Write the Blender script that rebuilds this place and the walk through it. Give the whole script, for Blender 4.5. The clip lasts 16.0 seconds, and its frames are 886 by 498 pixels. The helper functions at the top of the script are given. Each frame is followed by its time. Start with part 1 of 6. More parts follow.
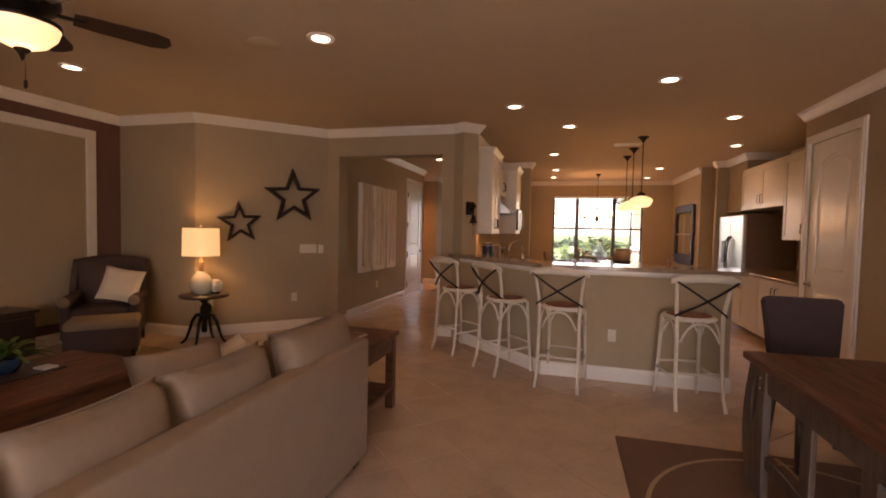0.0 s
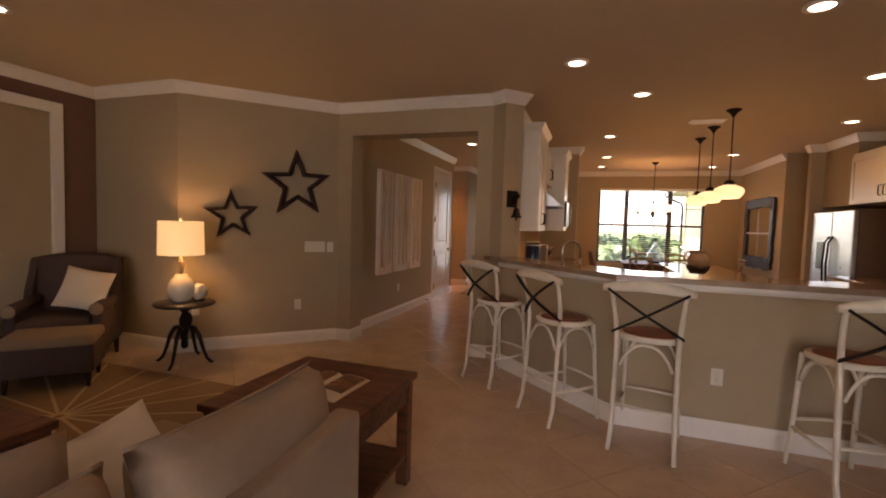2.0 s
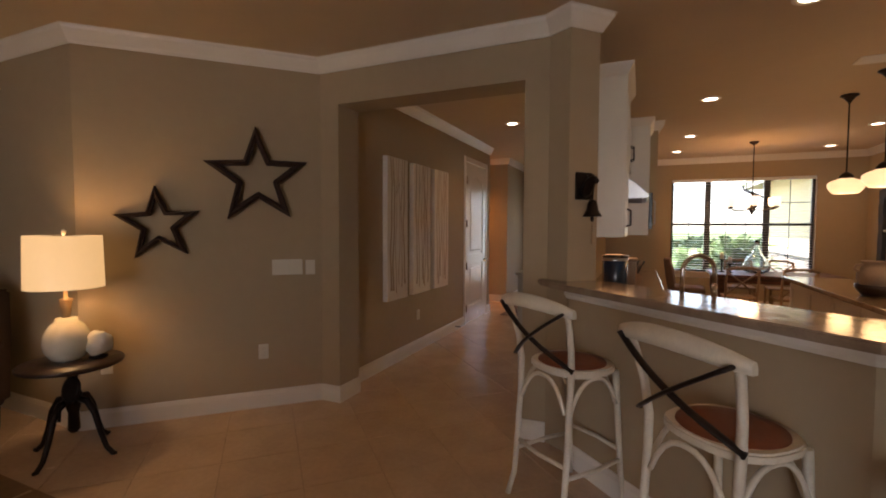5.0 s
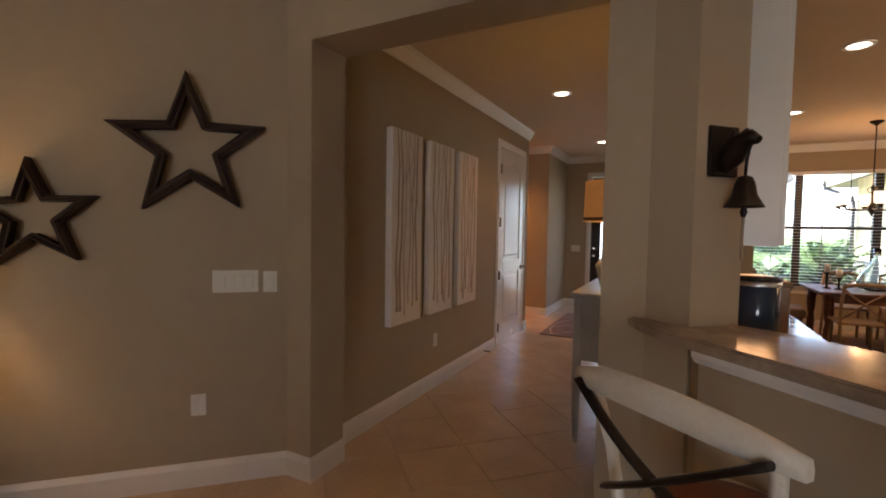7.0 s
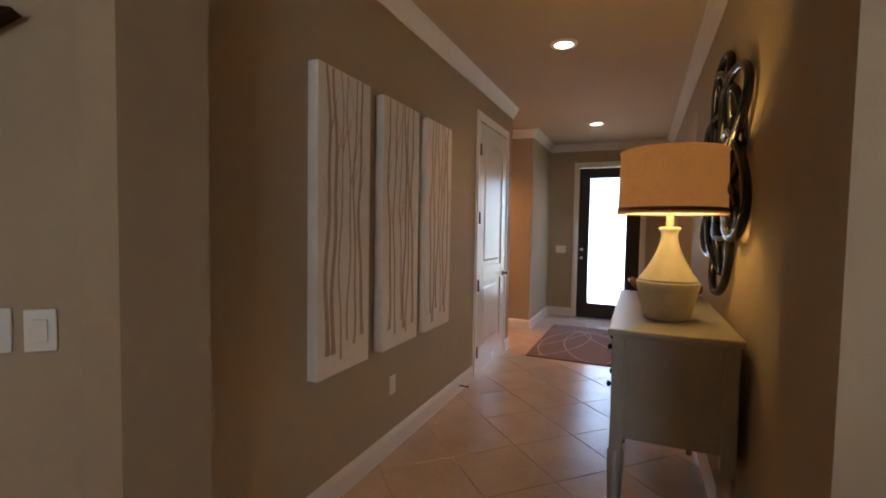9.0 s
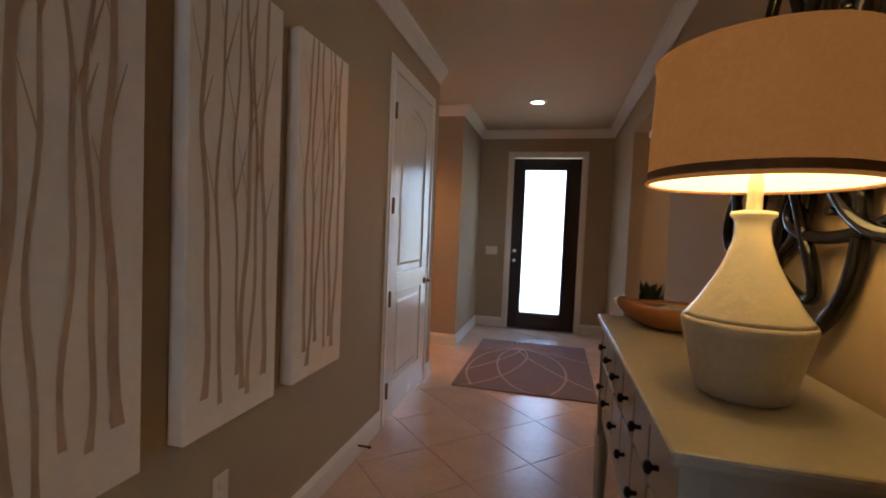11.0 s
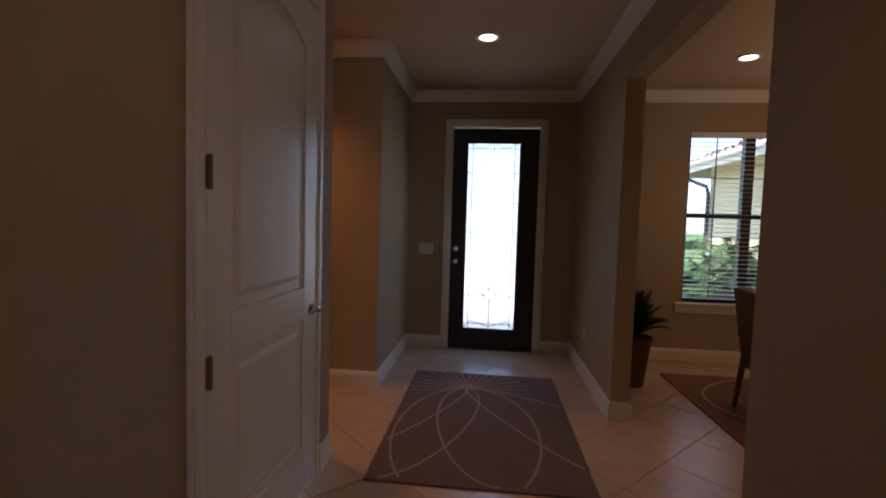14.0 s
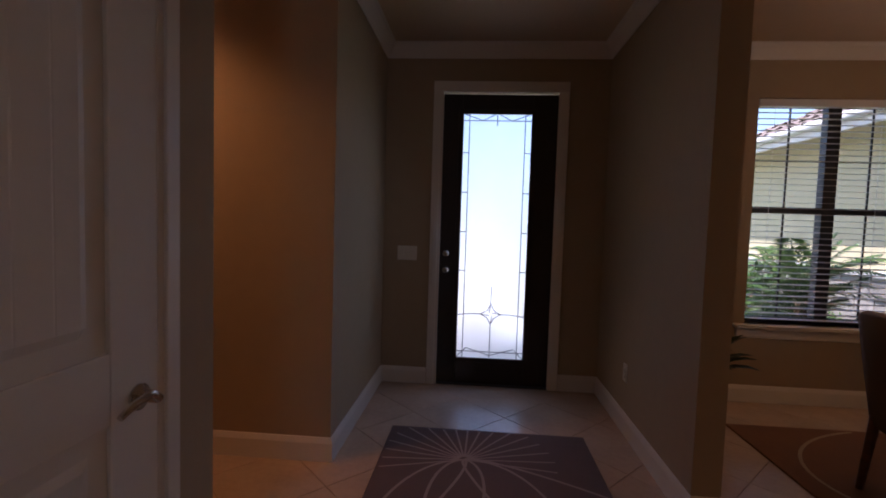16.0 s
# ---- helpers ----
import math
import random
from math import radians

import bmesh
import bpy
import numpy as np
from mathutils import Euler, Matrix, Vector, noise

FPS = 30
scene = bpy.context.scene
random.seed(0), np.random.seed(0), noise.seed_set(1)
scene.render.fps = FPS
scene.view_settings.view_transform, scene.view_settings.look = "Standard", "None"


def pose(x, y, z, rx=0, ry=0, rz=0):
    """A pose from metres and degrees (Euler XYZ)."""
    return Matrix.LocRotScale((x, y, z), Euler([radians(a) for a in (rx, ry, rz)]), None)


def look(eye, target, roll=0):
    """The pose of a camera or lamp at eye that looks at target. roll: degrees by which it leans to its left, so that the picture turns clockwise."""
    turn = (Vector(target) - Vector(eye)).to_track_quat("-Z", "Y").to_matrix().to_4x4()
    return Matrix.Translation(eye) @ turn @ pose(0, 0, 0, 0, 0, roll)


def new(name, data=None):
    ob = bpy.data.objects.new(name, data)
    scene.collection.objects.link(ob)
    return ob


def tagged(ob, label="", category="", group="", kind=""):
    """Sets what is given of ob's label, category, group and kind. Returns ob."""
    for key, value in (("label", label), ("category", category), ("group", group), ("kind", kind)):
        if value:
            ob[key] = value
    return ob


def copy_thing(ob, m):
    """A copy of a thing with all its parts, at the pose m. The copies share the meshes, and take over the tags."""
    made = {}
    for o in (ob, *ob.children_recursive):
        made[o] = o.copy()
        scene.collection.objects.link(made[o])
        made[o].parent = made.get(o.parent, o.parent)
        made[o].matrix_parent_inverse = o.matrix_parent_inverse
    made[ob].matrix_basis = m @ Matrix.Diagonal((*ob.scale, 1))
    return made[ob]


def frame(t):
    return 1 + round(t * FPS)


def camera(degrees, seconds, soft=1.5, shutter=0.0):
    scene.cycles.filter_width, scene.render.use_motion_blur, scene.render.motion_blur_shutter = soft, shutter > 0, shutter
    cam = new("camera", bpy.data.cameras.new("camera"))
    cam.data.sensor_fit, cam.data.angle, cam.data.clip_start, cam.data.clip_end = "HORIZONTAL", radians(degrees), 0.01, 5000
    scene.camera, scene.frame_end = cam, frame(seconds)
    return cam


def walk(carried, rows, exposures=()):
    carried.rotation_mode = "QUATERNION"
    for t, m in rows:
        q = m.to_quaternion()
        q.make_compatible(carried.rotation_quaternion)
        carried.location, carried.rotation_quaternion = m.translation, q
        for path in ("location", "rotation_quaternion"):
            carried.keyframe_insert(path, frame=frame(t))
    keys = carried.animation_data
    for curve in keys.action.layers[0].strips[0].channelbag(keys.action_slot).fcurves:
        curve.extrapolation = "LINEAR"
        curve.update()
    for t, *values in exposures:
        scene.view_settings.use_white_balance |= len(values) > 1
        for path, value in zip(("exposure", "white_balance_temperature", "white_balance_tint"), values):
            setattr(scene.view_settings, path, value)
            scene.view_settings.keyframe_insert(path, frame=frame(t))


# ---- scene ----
cam = camera(89.1, 16.0, soft=1.9)
PATH = [
    (0, (0.269, 0.189, 1.441), (-0.25, 2.118, 1.356), 1.2),
    (0.5, (0.182, 0.465, 1.439), (-0.353, 2.39, 1.352), 1.4),
    (1, (0.11, 0.727, 1.443), (-0.462, 2.642, 1.358), 1.4),
    (1.5, (0.004, 1.013, 1.45), (-0.603, 2.916, 1.351), 1.6),
    (2, (-0.097, 1.296, 1.446), (-0.735, 3.188, 1.336), 1.7),
    (2.5, (-0.17, 1.579, 1.458), (-0.843, 3.459, 1.351), 1.4),
    (3, (-0.26, 1.862, 1.463), (-0.946, 3.738, 1.362), 1.3),
    (3.5, (-0.341, 2.14, 1.452), (-1.043, 4.011, 1.362), 1.2),
    (3.7, (-0.367, 2.259, 1.472), (-1.083, 4.124, 1.381), 1.0),
    (6, (-0.839, 3.605, 1.446), (-1.692, 5.411, 1.349), 0.4),
    (6.5, (-0.951, 3.913, 1.457), (-1.835, 5.704, 1.354), 0.6),
    (7, (-1.074, 4.19, 1.449), (-1.998, 5.961, 1.357), 1.0),
    (7.5, (-1.237, 4.462, 1.45), (-2.161, 6.233, 1.36), 1.6),
    (8, (-1.368, 4.75, 1.437), (-2.276, 6.529, 1.351), 1.9),
    (8.5, (-1.488, 5.042, 1.431), (-2.361, 6.839, 1.338), 1.4),
    (9, (-1.589, 5.302, 1.437), (-2.391, 7.132, 1.342), 1.0),
    (9.2, (-1.631, 5.401, 1.457), (-2.386, 7.25, 1.343), 1.0),
    (11.3, (-1.924, 6.596, 1.383), (-2.368, 8.544, 1.294), 2.5),
    (11.5, (-1.936, 6.687, 1.392), (-2.35, 8.641, 1.296), 2.5),
    (12, (-1.967, 6.925, 1.391), (-2.302, 8.895, 1.306), 2.6),
    (12.5, (-1.985, 7.174, 1.394), (-2.274, 9.151, 1.314), 2.1),
    (13, (-2.005, 7.437, 1.386), (-2.256, 9.42, 1.307), 1.5),
    (13.5, (-2.046, 7.705, 1.396), (-2.272, 9.69, 1.307), 1.2),
    (14, (-2.112, 8.016, 1.391), (-2.312, 10.003, 1.279), 1.7),
    (14.5, (-2.137, 8.318, 1.384), (-2.33, 10.305, 1.254), 1.8),
    (15, (-2.169, 8.619, 1.384), (-2.354, 10.606, 1.254), 1.8),
    (15.5, (-2.171, 8.909, 1.379), (-2.369, 10.895, 1.257), 1.7),
    (16, (-2.225, 9.228, 1.361), (-2.372, 11.219, 1.251), 1.8),
]
EXPOSURES = [(0.0, 2.80, 7850, 34), (3.5, 2.70, 7100, 22), (6.0, 2.62, 6450, 19), (7.5, 3.03, 5950, 14), (9.0, 3.22, 5750, 11), (11.5, 2.68, 5450, 12), (12.0, 2.42, 5450, 12), (13.0, 2.1, 5550, 14), (14.0, 1.6, 5650, 18), (15.0, 1.22, 5650, 23), (16.0, 1.1, 5650, 28)]
walk(cam, [(t, look(eye, target, roll)) for t, eye, target, roll in PATH], EXPOSURES)

# ---- world, sun and daylight ----
world = bpy.data.worlds.new("world")
scene.world = world
world.use_nodes = True
wn = world.node_tree.nodes
wn.clear()
sky = wn.new("ShaderNodeTexSky")
sky.sky_type, sky.sun_disc = "NISHITA", False
sky.sun_elevation, sky.sun_rotation = radians(60), radians(230)
wbg, wout = wn.new("ShaderNodeBackground"), wn.new("ShaderNodeOutputWorld")
wbg.inputs[1].default_value = 0.15
world.node_tree.links.new(sky.outputs[0], wbg.inputs[0])
world.node_tree.links.new(wbg.outputs[0], wout.inputs[0])


K = 0.125  # indoor lamps are dim beside the daylight


def lamp(name, kind, m, energy, color, **kw):
    data = bpy.data.lights.new(name, kind)
    data.energy, data.color = energy if kind == "SUN" else energy * K, color
    for k, v in kw.items():
        if k == "size":
            data.size = v
        elif k == "size_y":
            data.shape, data.size_y = "RECTANGLE", v
        elif k == "radius":
            data.shadow_soft_size = v
        elif k == "cone":
            data.spot_size, data.spot_blend = radians(v), 0.7
        elif k == "angle":
            data.angle = radians(v)
    ob = new(name, data)
    ob.matrix_world = m
    return ob


WARM = (1.0, 0.50, 0.20)
BULB = (1.0, 0.60, 0.26)
lamp("sun", "SUN", look((-6, -5, 13.5), (0, 0, 0)), 4.5, (1.0, 0.95, 0.87), angle=0.5)
DAY_BACK, DAY_DOOR, DAY_WINDOW = 86, 3.6, 3
lamp("daylight_sliding_door", "AREA", look((0.4, -3.38, 1.2), (0.4, 5, -0.9)), DAY_BACK, (0.80, 0.86, 1.0), size=2.1, size_y=2.2)
lamp("daylight_front_door", "AREA", look((-2.08, 12.84, 1.25), (-5.4, 8.5, -1.3)), DAY_DOOR, (0.82, 0.91, 1.0), size=0.52, size_y=2.0)
lamp("daylight_front_window", "AREA", look((1.12, 12.85, 1.5), (1.12, 5, 1.2)), DAY_WINDOW, (0.85, 0.93, 1.0), size=2.2, size_y=1.6)

CEIL = 2.835
DOWNLIGHTS = [(-1.51, 3.21), (-4.05, 3.28), (1.14, 4.67), (-0.31, 5.30), (0.29, 6.37), (2.15, 6.23), (2.78, 8.11), (0.04, 8.54),
              (0.04, 10.62), (-0.037, 12.03), (2.17, 10.62), (2.2, 12.3), (-2.17, 8.83), (-2.17, 11.57), (-4.1, 11.1)]
SPOT = 8.5
for dx, dy in DOWNLIGHTS:
    e = 135 if dx < -4.08 else (16 if dy < 9 else 6) if dx == -2.17 else 17 if dy > 10 else SPOT
    lamp("downlight_beam", "SPOT", look((dx, dy, CEIL - 0.03), (dx, dy + 0.001, 0)), e, (1.0, 0.42, 0.13) if dx < -4.08 else WARM, radius=0.06, cone=125)
for py in (7.22, 8.13, 8.93):
    lamp("pendant_bulb", "POINT", pose(1.32, py, 1.72), 4, BULB, radius=0.1)
lamp("hall_lamp_bulb", "POINT", pose(-1.467, 7.615, 1.64), 4.7, (1.0, 0.55, 0.13), radius=0.05)
lamp("living_lamp_bulb", "POINT", pose(-3.95, 4.66, 1.24), 9.5, (1.0, 0.62, 0.28), radius=0.05)
lamp("fan_bulb", "POINT", pose(-2.35, 1.83, 2.28), 4, BULB, radius=0.1)
lamp("fan_uplight_bulb", "POINT", pose(-2.35, 1.83, 2.66), 2.5, BULB, radius=0.06)
lamp("chandelier_bulb", "POINT", pose(1.0, 11.47, 1.98), 30, (1.0, 0.52, 0.18), radius=0.12)
lamp("hood_light", "AREA", look((-0.85, 6.9, 1.385), (-0.85, 6.9, 0)), 2.5, WARM, size=0.4)


# ---- materials ----
def mat(name, color, rough=0.6, metal=0.0, var=0.12, scale=4.0, bump=0.1, bscale=120.0, grain=None, spec=0.5, coat=0.0, rand=0.0, stretch=(1, 1, 1), speckle=0.0):
    m = bpy.data.materials.new(name)
    m.use_nodes = True
    nt = m.node_tree
    n, l = nt.nodes, nt.links
    b = n["Principled BSDF"]
    b.inputs["Roughness"].default_value, b.inputs["Metallic"].default_value = rough, metal
    b.inputs["Specular IOR Level"].default_value, b.inputs["Coat Weight"].default_value = spec, coat
    tc = n.new("ShaderNodeTexCoord")
    mp = n.new("ShaderNodeMapping")
    mp.inputs["Scale"].default_value = stretch
    l.new(tc.outputs["Object"], mp.inputs[0])
    n1, n2 = n.new("ShaderNodeTexNoise"), n.new("ShaderNodeTexNoise")
    n1.inputs["Scale"].default_value, n1.inputs["Detail"].default_value = scale, 6
    n2.inputs["Scale"].default_value, n2.inputs["Detail"].default_value = scale * 9, 4
    l.new(mp.outputs[0], n1.inputs[0])
    l.new(mp.outputs[0], n2.inputs[0])
    add = n.new("ShaderNodeMath")
    add.operation = "MULTIPLY_ADD"
    l.new(n2.outputs[0], add.inputs[0])
    add.inputs[1].default_value = 0.5 + speckle
    l.new(n1.outputs[0], add.inputs[2])
    ramp = n.new("ShaderNodeMapRange")
    ramp.inputs[1].default_value, ramp.inputs[2].default_value = 0.4, 1.1 + speckle
    ramp.inputs[3].default_value, ramp.inputs[4].default_value = 1 - var, 1 + var
    l.new(add.outputs[0], ramp.inputs[0])
    value = ramp.outputs[0]
    if rand:
        oi = n.new("ShaderNodeObjectInfo")
        ge = n.new("ShaderNodeNewGeometry")
        r1 = n.new("ShaderNodeMath")
        r1.operation = "ADD"
        l.new(oi.outputs["Random"], r1.inputs[0])
        l.new(ge.outputs["Random Per Island"], r1.inputs[1])
        r2 = n.new("ShaderNodeMapRange")
        r2.inputs[1].default_value, r2.inputs[2].default_value, r2.inputs[3].default_value, r2.inputs[4].default_value = 0, 2, 1 - rand, 1 + rand
        l.new(r1.outputs[0], r2.inputs[0])
        mul = n.new("ShaderNodeMath")
        mul.operation = "MULTIPLY"
        l.new(value, mul.inputs[0])
        l.new(r2.outputs[0], mul.inputs[1])
        value = mul.outputs[0]
    base = n.new("ShaderNodeVectorMath")
    base.operation = "SCALE"
    base.inputs[0].default_value = color
    if grain:
        mix = n.new("ShaderNodeMix")
        mix.data_type = "RGBA"
        mix.inputs[6].default_value, mix.inputs[7].default_value = (*color, 1), (*grain, 1)
        gr = n.new("ShaderNodeMapRange")
        gr.inputs[1].default_value, gr.inputs[2].default_value = 0.38, 0.66
        l.new(n1.outputs[0], gr.inputs[0])
        l.new(gr.outputs[0], mix.inputs[0])
        l.new(mix.outputs[2], base.inputs[0])
    l.new(value, base.inputs["Scale"])
    l.new(base.outputs[0], b.inputs["Base Color"])
    rr = n.new("ShaderNodeMapRange")
    rr.inputs[1].default_value, rr.inputs[2].default_value = 0.3, 0.8
    rr.inputs[3].default_value, rr.inputs[4].default_value = max(0.02, rough * 0.85), min(1, rough * 1.15)
    l.new(n1.outputs[0], rr.inputs[0])
    l.new(rr.outputs[0], b.inputs["Roughness"])
    if bump:
        nb = n.new("ShaderNodeTexNoise")
        nb.inputs["Scale"].default_value, nb.inputs["Detail"].default_value = bscale, 3
        l.new(mp.outputs[0], nb.inputs[0])
        bp = n.new("ShaderNodeBump")
        bp.inputs["Strength"].default_value, bp.inputs["Distance"].default_value = bump, 0.01
        l.new(nb.outputs[0], bp.inputs["Height"])
        l.new(bp.outputs[0], b.inputs["Normal"])
    return m


def glow(name, color, strength, body=(0.9, 0.85, 0.75), rough=0.4):
    m = mat(name, body, rough, var=0.03, bump=0)
    b = m.node_tree.nodes["Principled BSDF"]
    b.inputs["Emission Color"].default_value = (*color, 1)
    b.inputs["Emission Strength"].default_value = strength * K
    return m


def glass(name, color=(1, 1, 1), rough=0.0, ior=1.1):
    m = bpy.data.materials.new(name)
    m.use_nodes = True
    b = m.node_tree.nodes["Principled BSDF"]
    b.inputs["Base Color"].default_value = (*color, 1)
    b.inputs["Roughness"].default_value, b.inputs["IOR"].default_value, b.inputs["Transmission Weight"].default_value = rough, ior, 1.0
    return m


M = {}
M["wall"] = mat("taupe_wall_paint", (0.422, 0.335, 0.222), 0.85, var=0.05, scale=1.5, bump=0.12, bscale=220, spec=0.15)
M["red"] = mat("red_brown_accent_paint", (0.17, 0.085, 0.06), 0.6, var=0.05, scale=1.5, bump=0.12, bscale=220)
M["ceiling"] = mat("ceiling_paint", (0.62, 0.50, 0.35), 0.95, var=0.04, scale=1.0, bump=0.25, bscale=90, spec=0.08)
M["white"] = mat("white_trim_paint", (0.78, 0.74, 0.67), 0.35, var=0.03, scale=3, bump=0.03, bscale=60)
M["door"] = mat("white_door_paint", (0.80, 0.77, 0.70), 0.25, var=0.03, scale=3, bump=0.04, bscale=40)
M["cab"] = mat("cream_cabinet_paint", (0.72, 0.66, 0.55), 0.33, var=0.05, scale=3, bump=0.03, bscale=60)
M["grout"] = mat("grout", (0.47, 0.36, 0.265), 0.85, var=0.12, scale=6, bump=0.3, bscale=200)
M["tile"] = mat("travertine_floor_tile", (0.60, 0.457, 0.337), 0.25, var=0.16, scale=3.2, bump=0.04, bscale=30, rand=0.05)
M["stone"] = mat("polished_stone_worktop", (0.40, 0.31, 0.22), 0.12, var=0.25, scale=9, bump=0.02, grain=(0.26, 0.19, 0.13), speckle=0.5)
M["wood"] = mat("dark_red_brown_wood", (0.17, 0.055, 0.022), 0.4, var=0.22, scale=3.5, bump=0.08, bscale=30, grain=(0.06, 0.024, 0.013), stretch=(1, 9, 9))
M["woody"] = mat("dark_red_brown_wood_long", (0.17, 0.055, 0.022), 0.42, var=0.22, scale=3.5, bump=0.08, bscale=30, grain=(0.06, 0.024, 0.013), stretch=(9, 1, 9))
M["espresso"] = mat("espresso_wood", (0.035, 0.02, 0.014), 0.35, var=0.2, scale=5, bump=0.05, bscale=40, stretch=(6, 6, 1))
M["weathered"] = mat("weathered_grey_brown_wood", (0.15, 0.105, 0.075), 0.6, var=0.35, scale=5, bump=0.2, bscale=40, grain=(0.07, 0.05, 0.04), stretch=(5, 5, 1))
M["tan"] = mat("light_oak", (0.34, 0.23, 0.13), 0.5, var=0.2, scale=5, bump=0.08, bscale=40, grain=(0.24, 0.15, 0.08), stretch=(5, 5, 1))
M["rattan"] = mat("red_brown_leather_seat", (0.20, 0.062, 0.026), 0.45, var=0.25, scale=10, bump=0.25, bscale=160)
M["stoolwhite"] = mat("worn_cream_paint", (0.70, 0.645, 0.53), 0.45, var=0.13, scale=9, bump=0.08, bscale=50, speckle=0.2)
M["iron"] = mat("dark_bronze_iron", (0.028, 0.021, 0.017), 0.42, metal=0.7, var=0.25, scale=12, bump=0.1, bscale=90)
M["gloss_black"] = mat("gloss_black_lacquer", (0.006, 0.006, 0.007), 0.16, var=0.1, bump=0, coat=0.2)
M["starmetal"] = mat("dark_brown_star_metal", (0.05, 0.029, 0.021), 0.7, metal=0.15, var=0.3, scale=9, bump=0.1, bscale=60)
M["steel"] = mat("brushed_steel", (0.52, 0.535, 0.55), 0.32, metal=1.0, var=0.06, scale=6, bump=0.03, bscale=200, stretch=(1, 1, 12))
M["chrome"] = mat("satin_nickel", (0.62, 0.58, 0.52), 0.18, metal=1.0, var=0.05, bump=0)
M["black"] = mat("black_plastic", (0.015, 0.014, 0.014), 0.3, var=0.1, bump=0)
M["linen"] = mat("beige_linen_upholstery", (0.35, 0.262, 0.188), 0.9, var=0.1, scale=6, bump=0.4, bscale=420)
M["brownfab"] = mat("grey_brown_upholstery", (0.072, 0.046, 0.040), 0.9, var=0.14, scale=6, bump=0.4, bscale=380)
M["tanfab"] = mat("tan_upholstery_top", (0.26, 0.19, 0.12), 0.9, var=0.1, scale=6, bump=0.4, bscale=380)
M["creamfab"] = mat("cream_cushion_cotton", (0.70, 0.61, 0.47), 0.9, var=0.06, scale=7, bump=0.35, bscale=420)
M["whitefab"] = mat("white_cushion_cotton", (0.78, 0.75, 0.72), 0.9, var=0.06, scale=7, bump=0.35, bscale=420)
M["plum"] = mat("dark_plum_upholstery", (0.055, 0.032, 0.034), 0.85, var=0.15, scale=6, bump=0.35, bscale=380)
M["rug"] = mat("tan_wool_rug", (0.27, 0.175, 0.095), 0.95, var=0.16, scale=5, bump=0.6, bscale=330)
M["rugbrown"] = mat("brown_wool_rug", (0.20, 0.115, 0.07), 0.95, var=0.16, scale=5, bump=0.6, bscale=330)
M["rugline"] = mat("cream_rug_pile", (0.50, 0.38, 0.23), 0.95, var=0.12, scale=8, bump=0.6, bscale=330)
M["ruggrey"] = mat("mauve_grey_wool_rug", (0.17, 0.122, 0.108), 0.95, var=0.14, scale=5, bump=0.6, bscale=330)
M["ruggreyline"] = mat("pale_grey_rug_pile", (0.42, 0.35, 0.30), 0.95, var=0.1, scale=8, bump=0.6, bscale=330)
M["hinge"] = mat("worn_bronze_hinge", (0.26, 0.19, 0.13), 0.35, metal=0.9, var=0.15, bump=0)
M["rugdining"] = mat("rust_brown_wool_rug", (0.25, 0.12, 0.058), 0.95, var=0.16, scale=5, bump=0.6, bscale=330)
# bowl hollow: the lamp's golden reflection is put into the wood colour
M["bowlin"] = mat("wood_with_painted_lamp_gold", (0.62, 0.42, 0.17), 0.16, var=0.2, scale=7, bump=0.03, grain=(0.38, 0.20, 0.06), stretch=(1, 4, 4))
M["fridgeside"] = mat("brown_panel", (0.17, 0.105, 0.07), 0.45, var=0.12, scale=4, bump=0.04)
M["chairbrown"] = mat("brown_chair_fabric", (0.15, 0.095, 0.06), 0.85, var=0.14, scale=6, bump=0.35, bscale=380)
M["canvas"] = mat("pale_canvas", (0.85, 0.78, 0.69), 0.85, var=0.10, scale=3, bump=0.25, bscale=300, grain=(0.77, 0.67, 0.56))
M["bark"] = mat("brown_brush_paint", (0.47, 0.33, 0.215), 0.85, var=0.3, scale=7, bump=0.1, stretch=(1, 1, 0.25))
M["ceramic"] = mat("crackled_cream_ceramic", (0.74, 0.68, 0.54), 0.22, var=0.08, scale=14, bump=0.12, bscale=45)
M["ceramic_low"] = mat("whitewashed_ceramic", (0.62, 0.57, 0.46), 0.5, var=0.14, scale=9, bump=0.2, bscale=60)
M["console"] = mat("distressed_greige_paint", (0.36, 0.335, 0.275), 0.38, var=0.14, scale=6, bump=0.06, bscale=60)
M["bowlwood"] = mat("honey_root_wood", (0.31, 0.14, 0.05), 0.2, var=0.3, scale=7, bump=0.05, grain=(0.22, 0.09, 0.03), stretch=(1, 5, 5))
M["burlap"] = mat("brown_burlap_shade", (0.29, 0.145, 0.055), 0.9, var=0.3, scale=9, bump=0.4, bscale=260)
bn = M["burlap"].node_tree.nodes["Principled BSDF"]
bn.inputs["Emission Color"].default_value, bn.inputs["Emission Strength"].default_value = (1.0, 0.37, 0.075, 1), 0.20 * K
M["band"] = mat("dark_brown_shade_border", (0.25, 0.135, 0.06), 0.9, var=0.2, scale=9, bump=0.3, bscale=260)
M["leaf"] = mat("green_leaf", (0.075, 0.135, 0.03), 0.45, var=0.35, scale=6, bump=0.05)
M["darkleaf"] = mat("dark_green_leaf", (0.025, 0.05, 0.018), 0.45, var=0.35, scale=6, bump=0.05)
M["terracotta"] = mat("terracotta", (0.38, 0.28, 0.20), 0.8, var=0.2, scale=8, bump=0.2)
M["plate"] = mat("ivory_plastic", (0.72, 0.68, 0.58), 0.35, var=0.02, bump=0)
M["teal"] = glass("sea_green_glass", (0.88, 0.94, 0.92), 0.03, 1.35)
M["glass"] = glass("clear_glass", (1, 1, 1), 0.0, 1.05)
M["frosted"] = glass("textured_door_glass", (0.98, 0.985, 0.98), 0.9, 1.2)
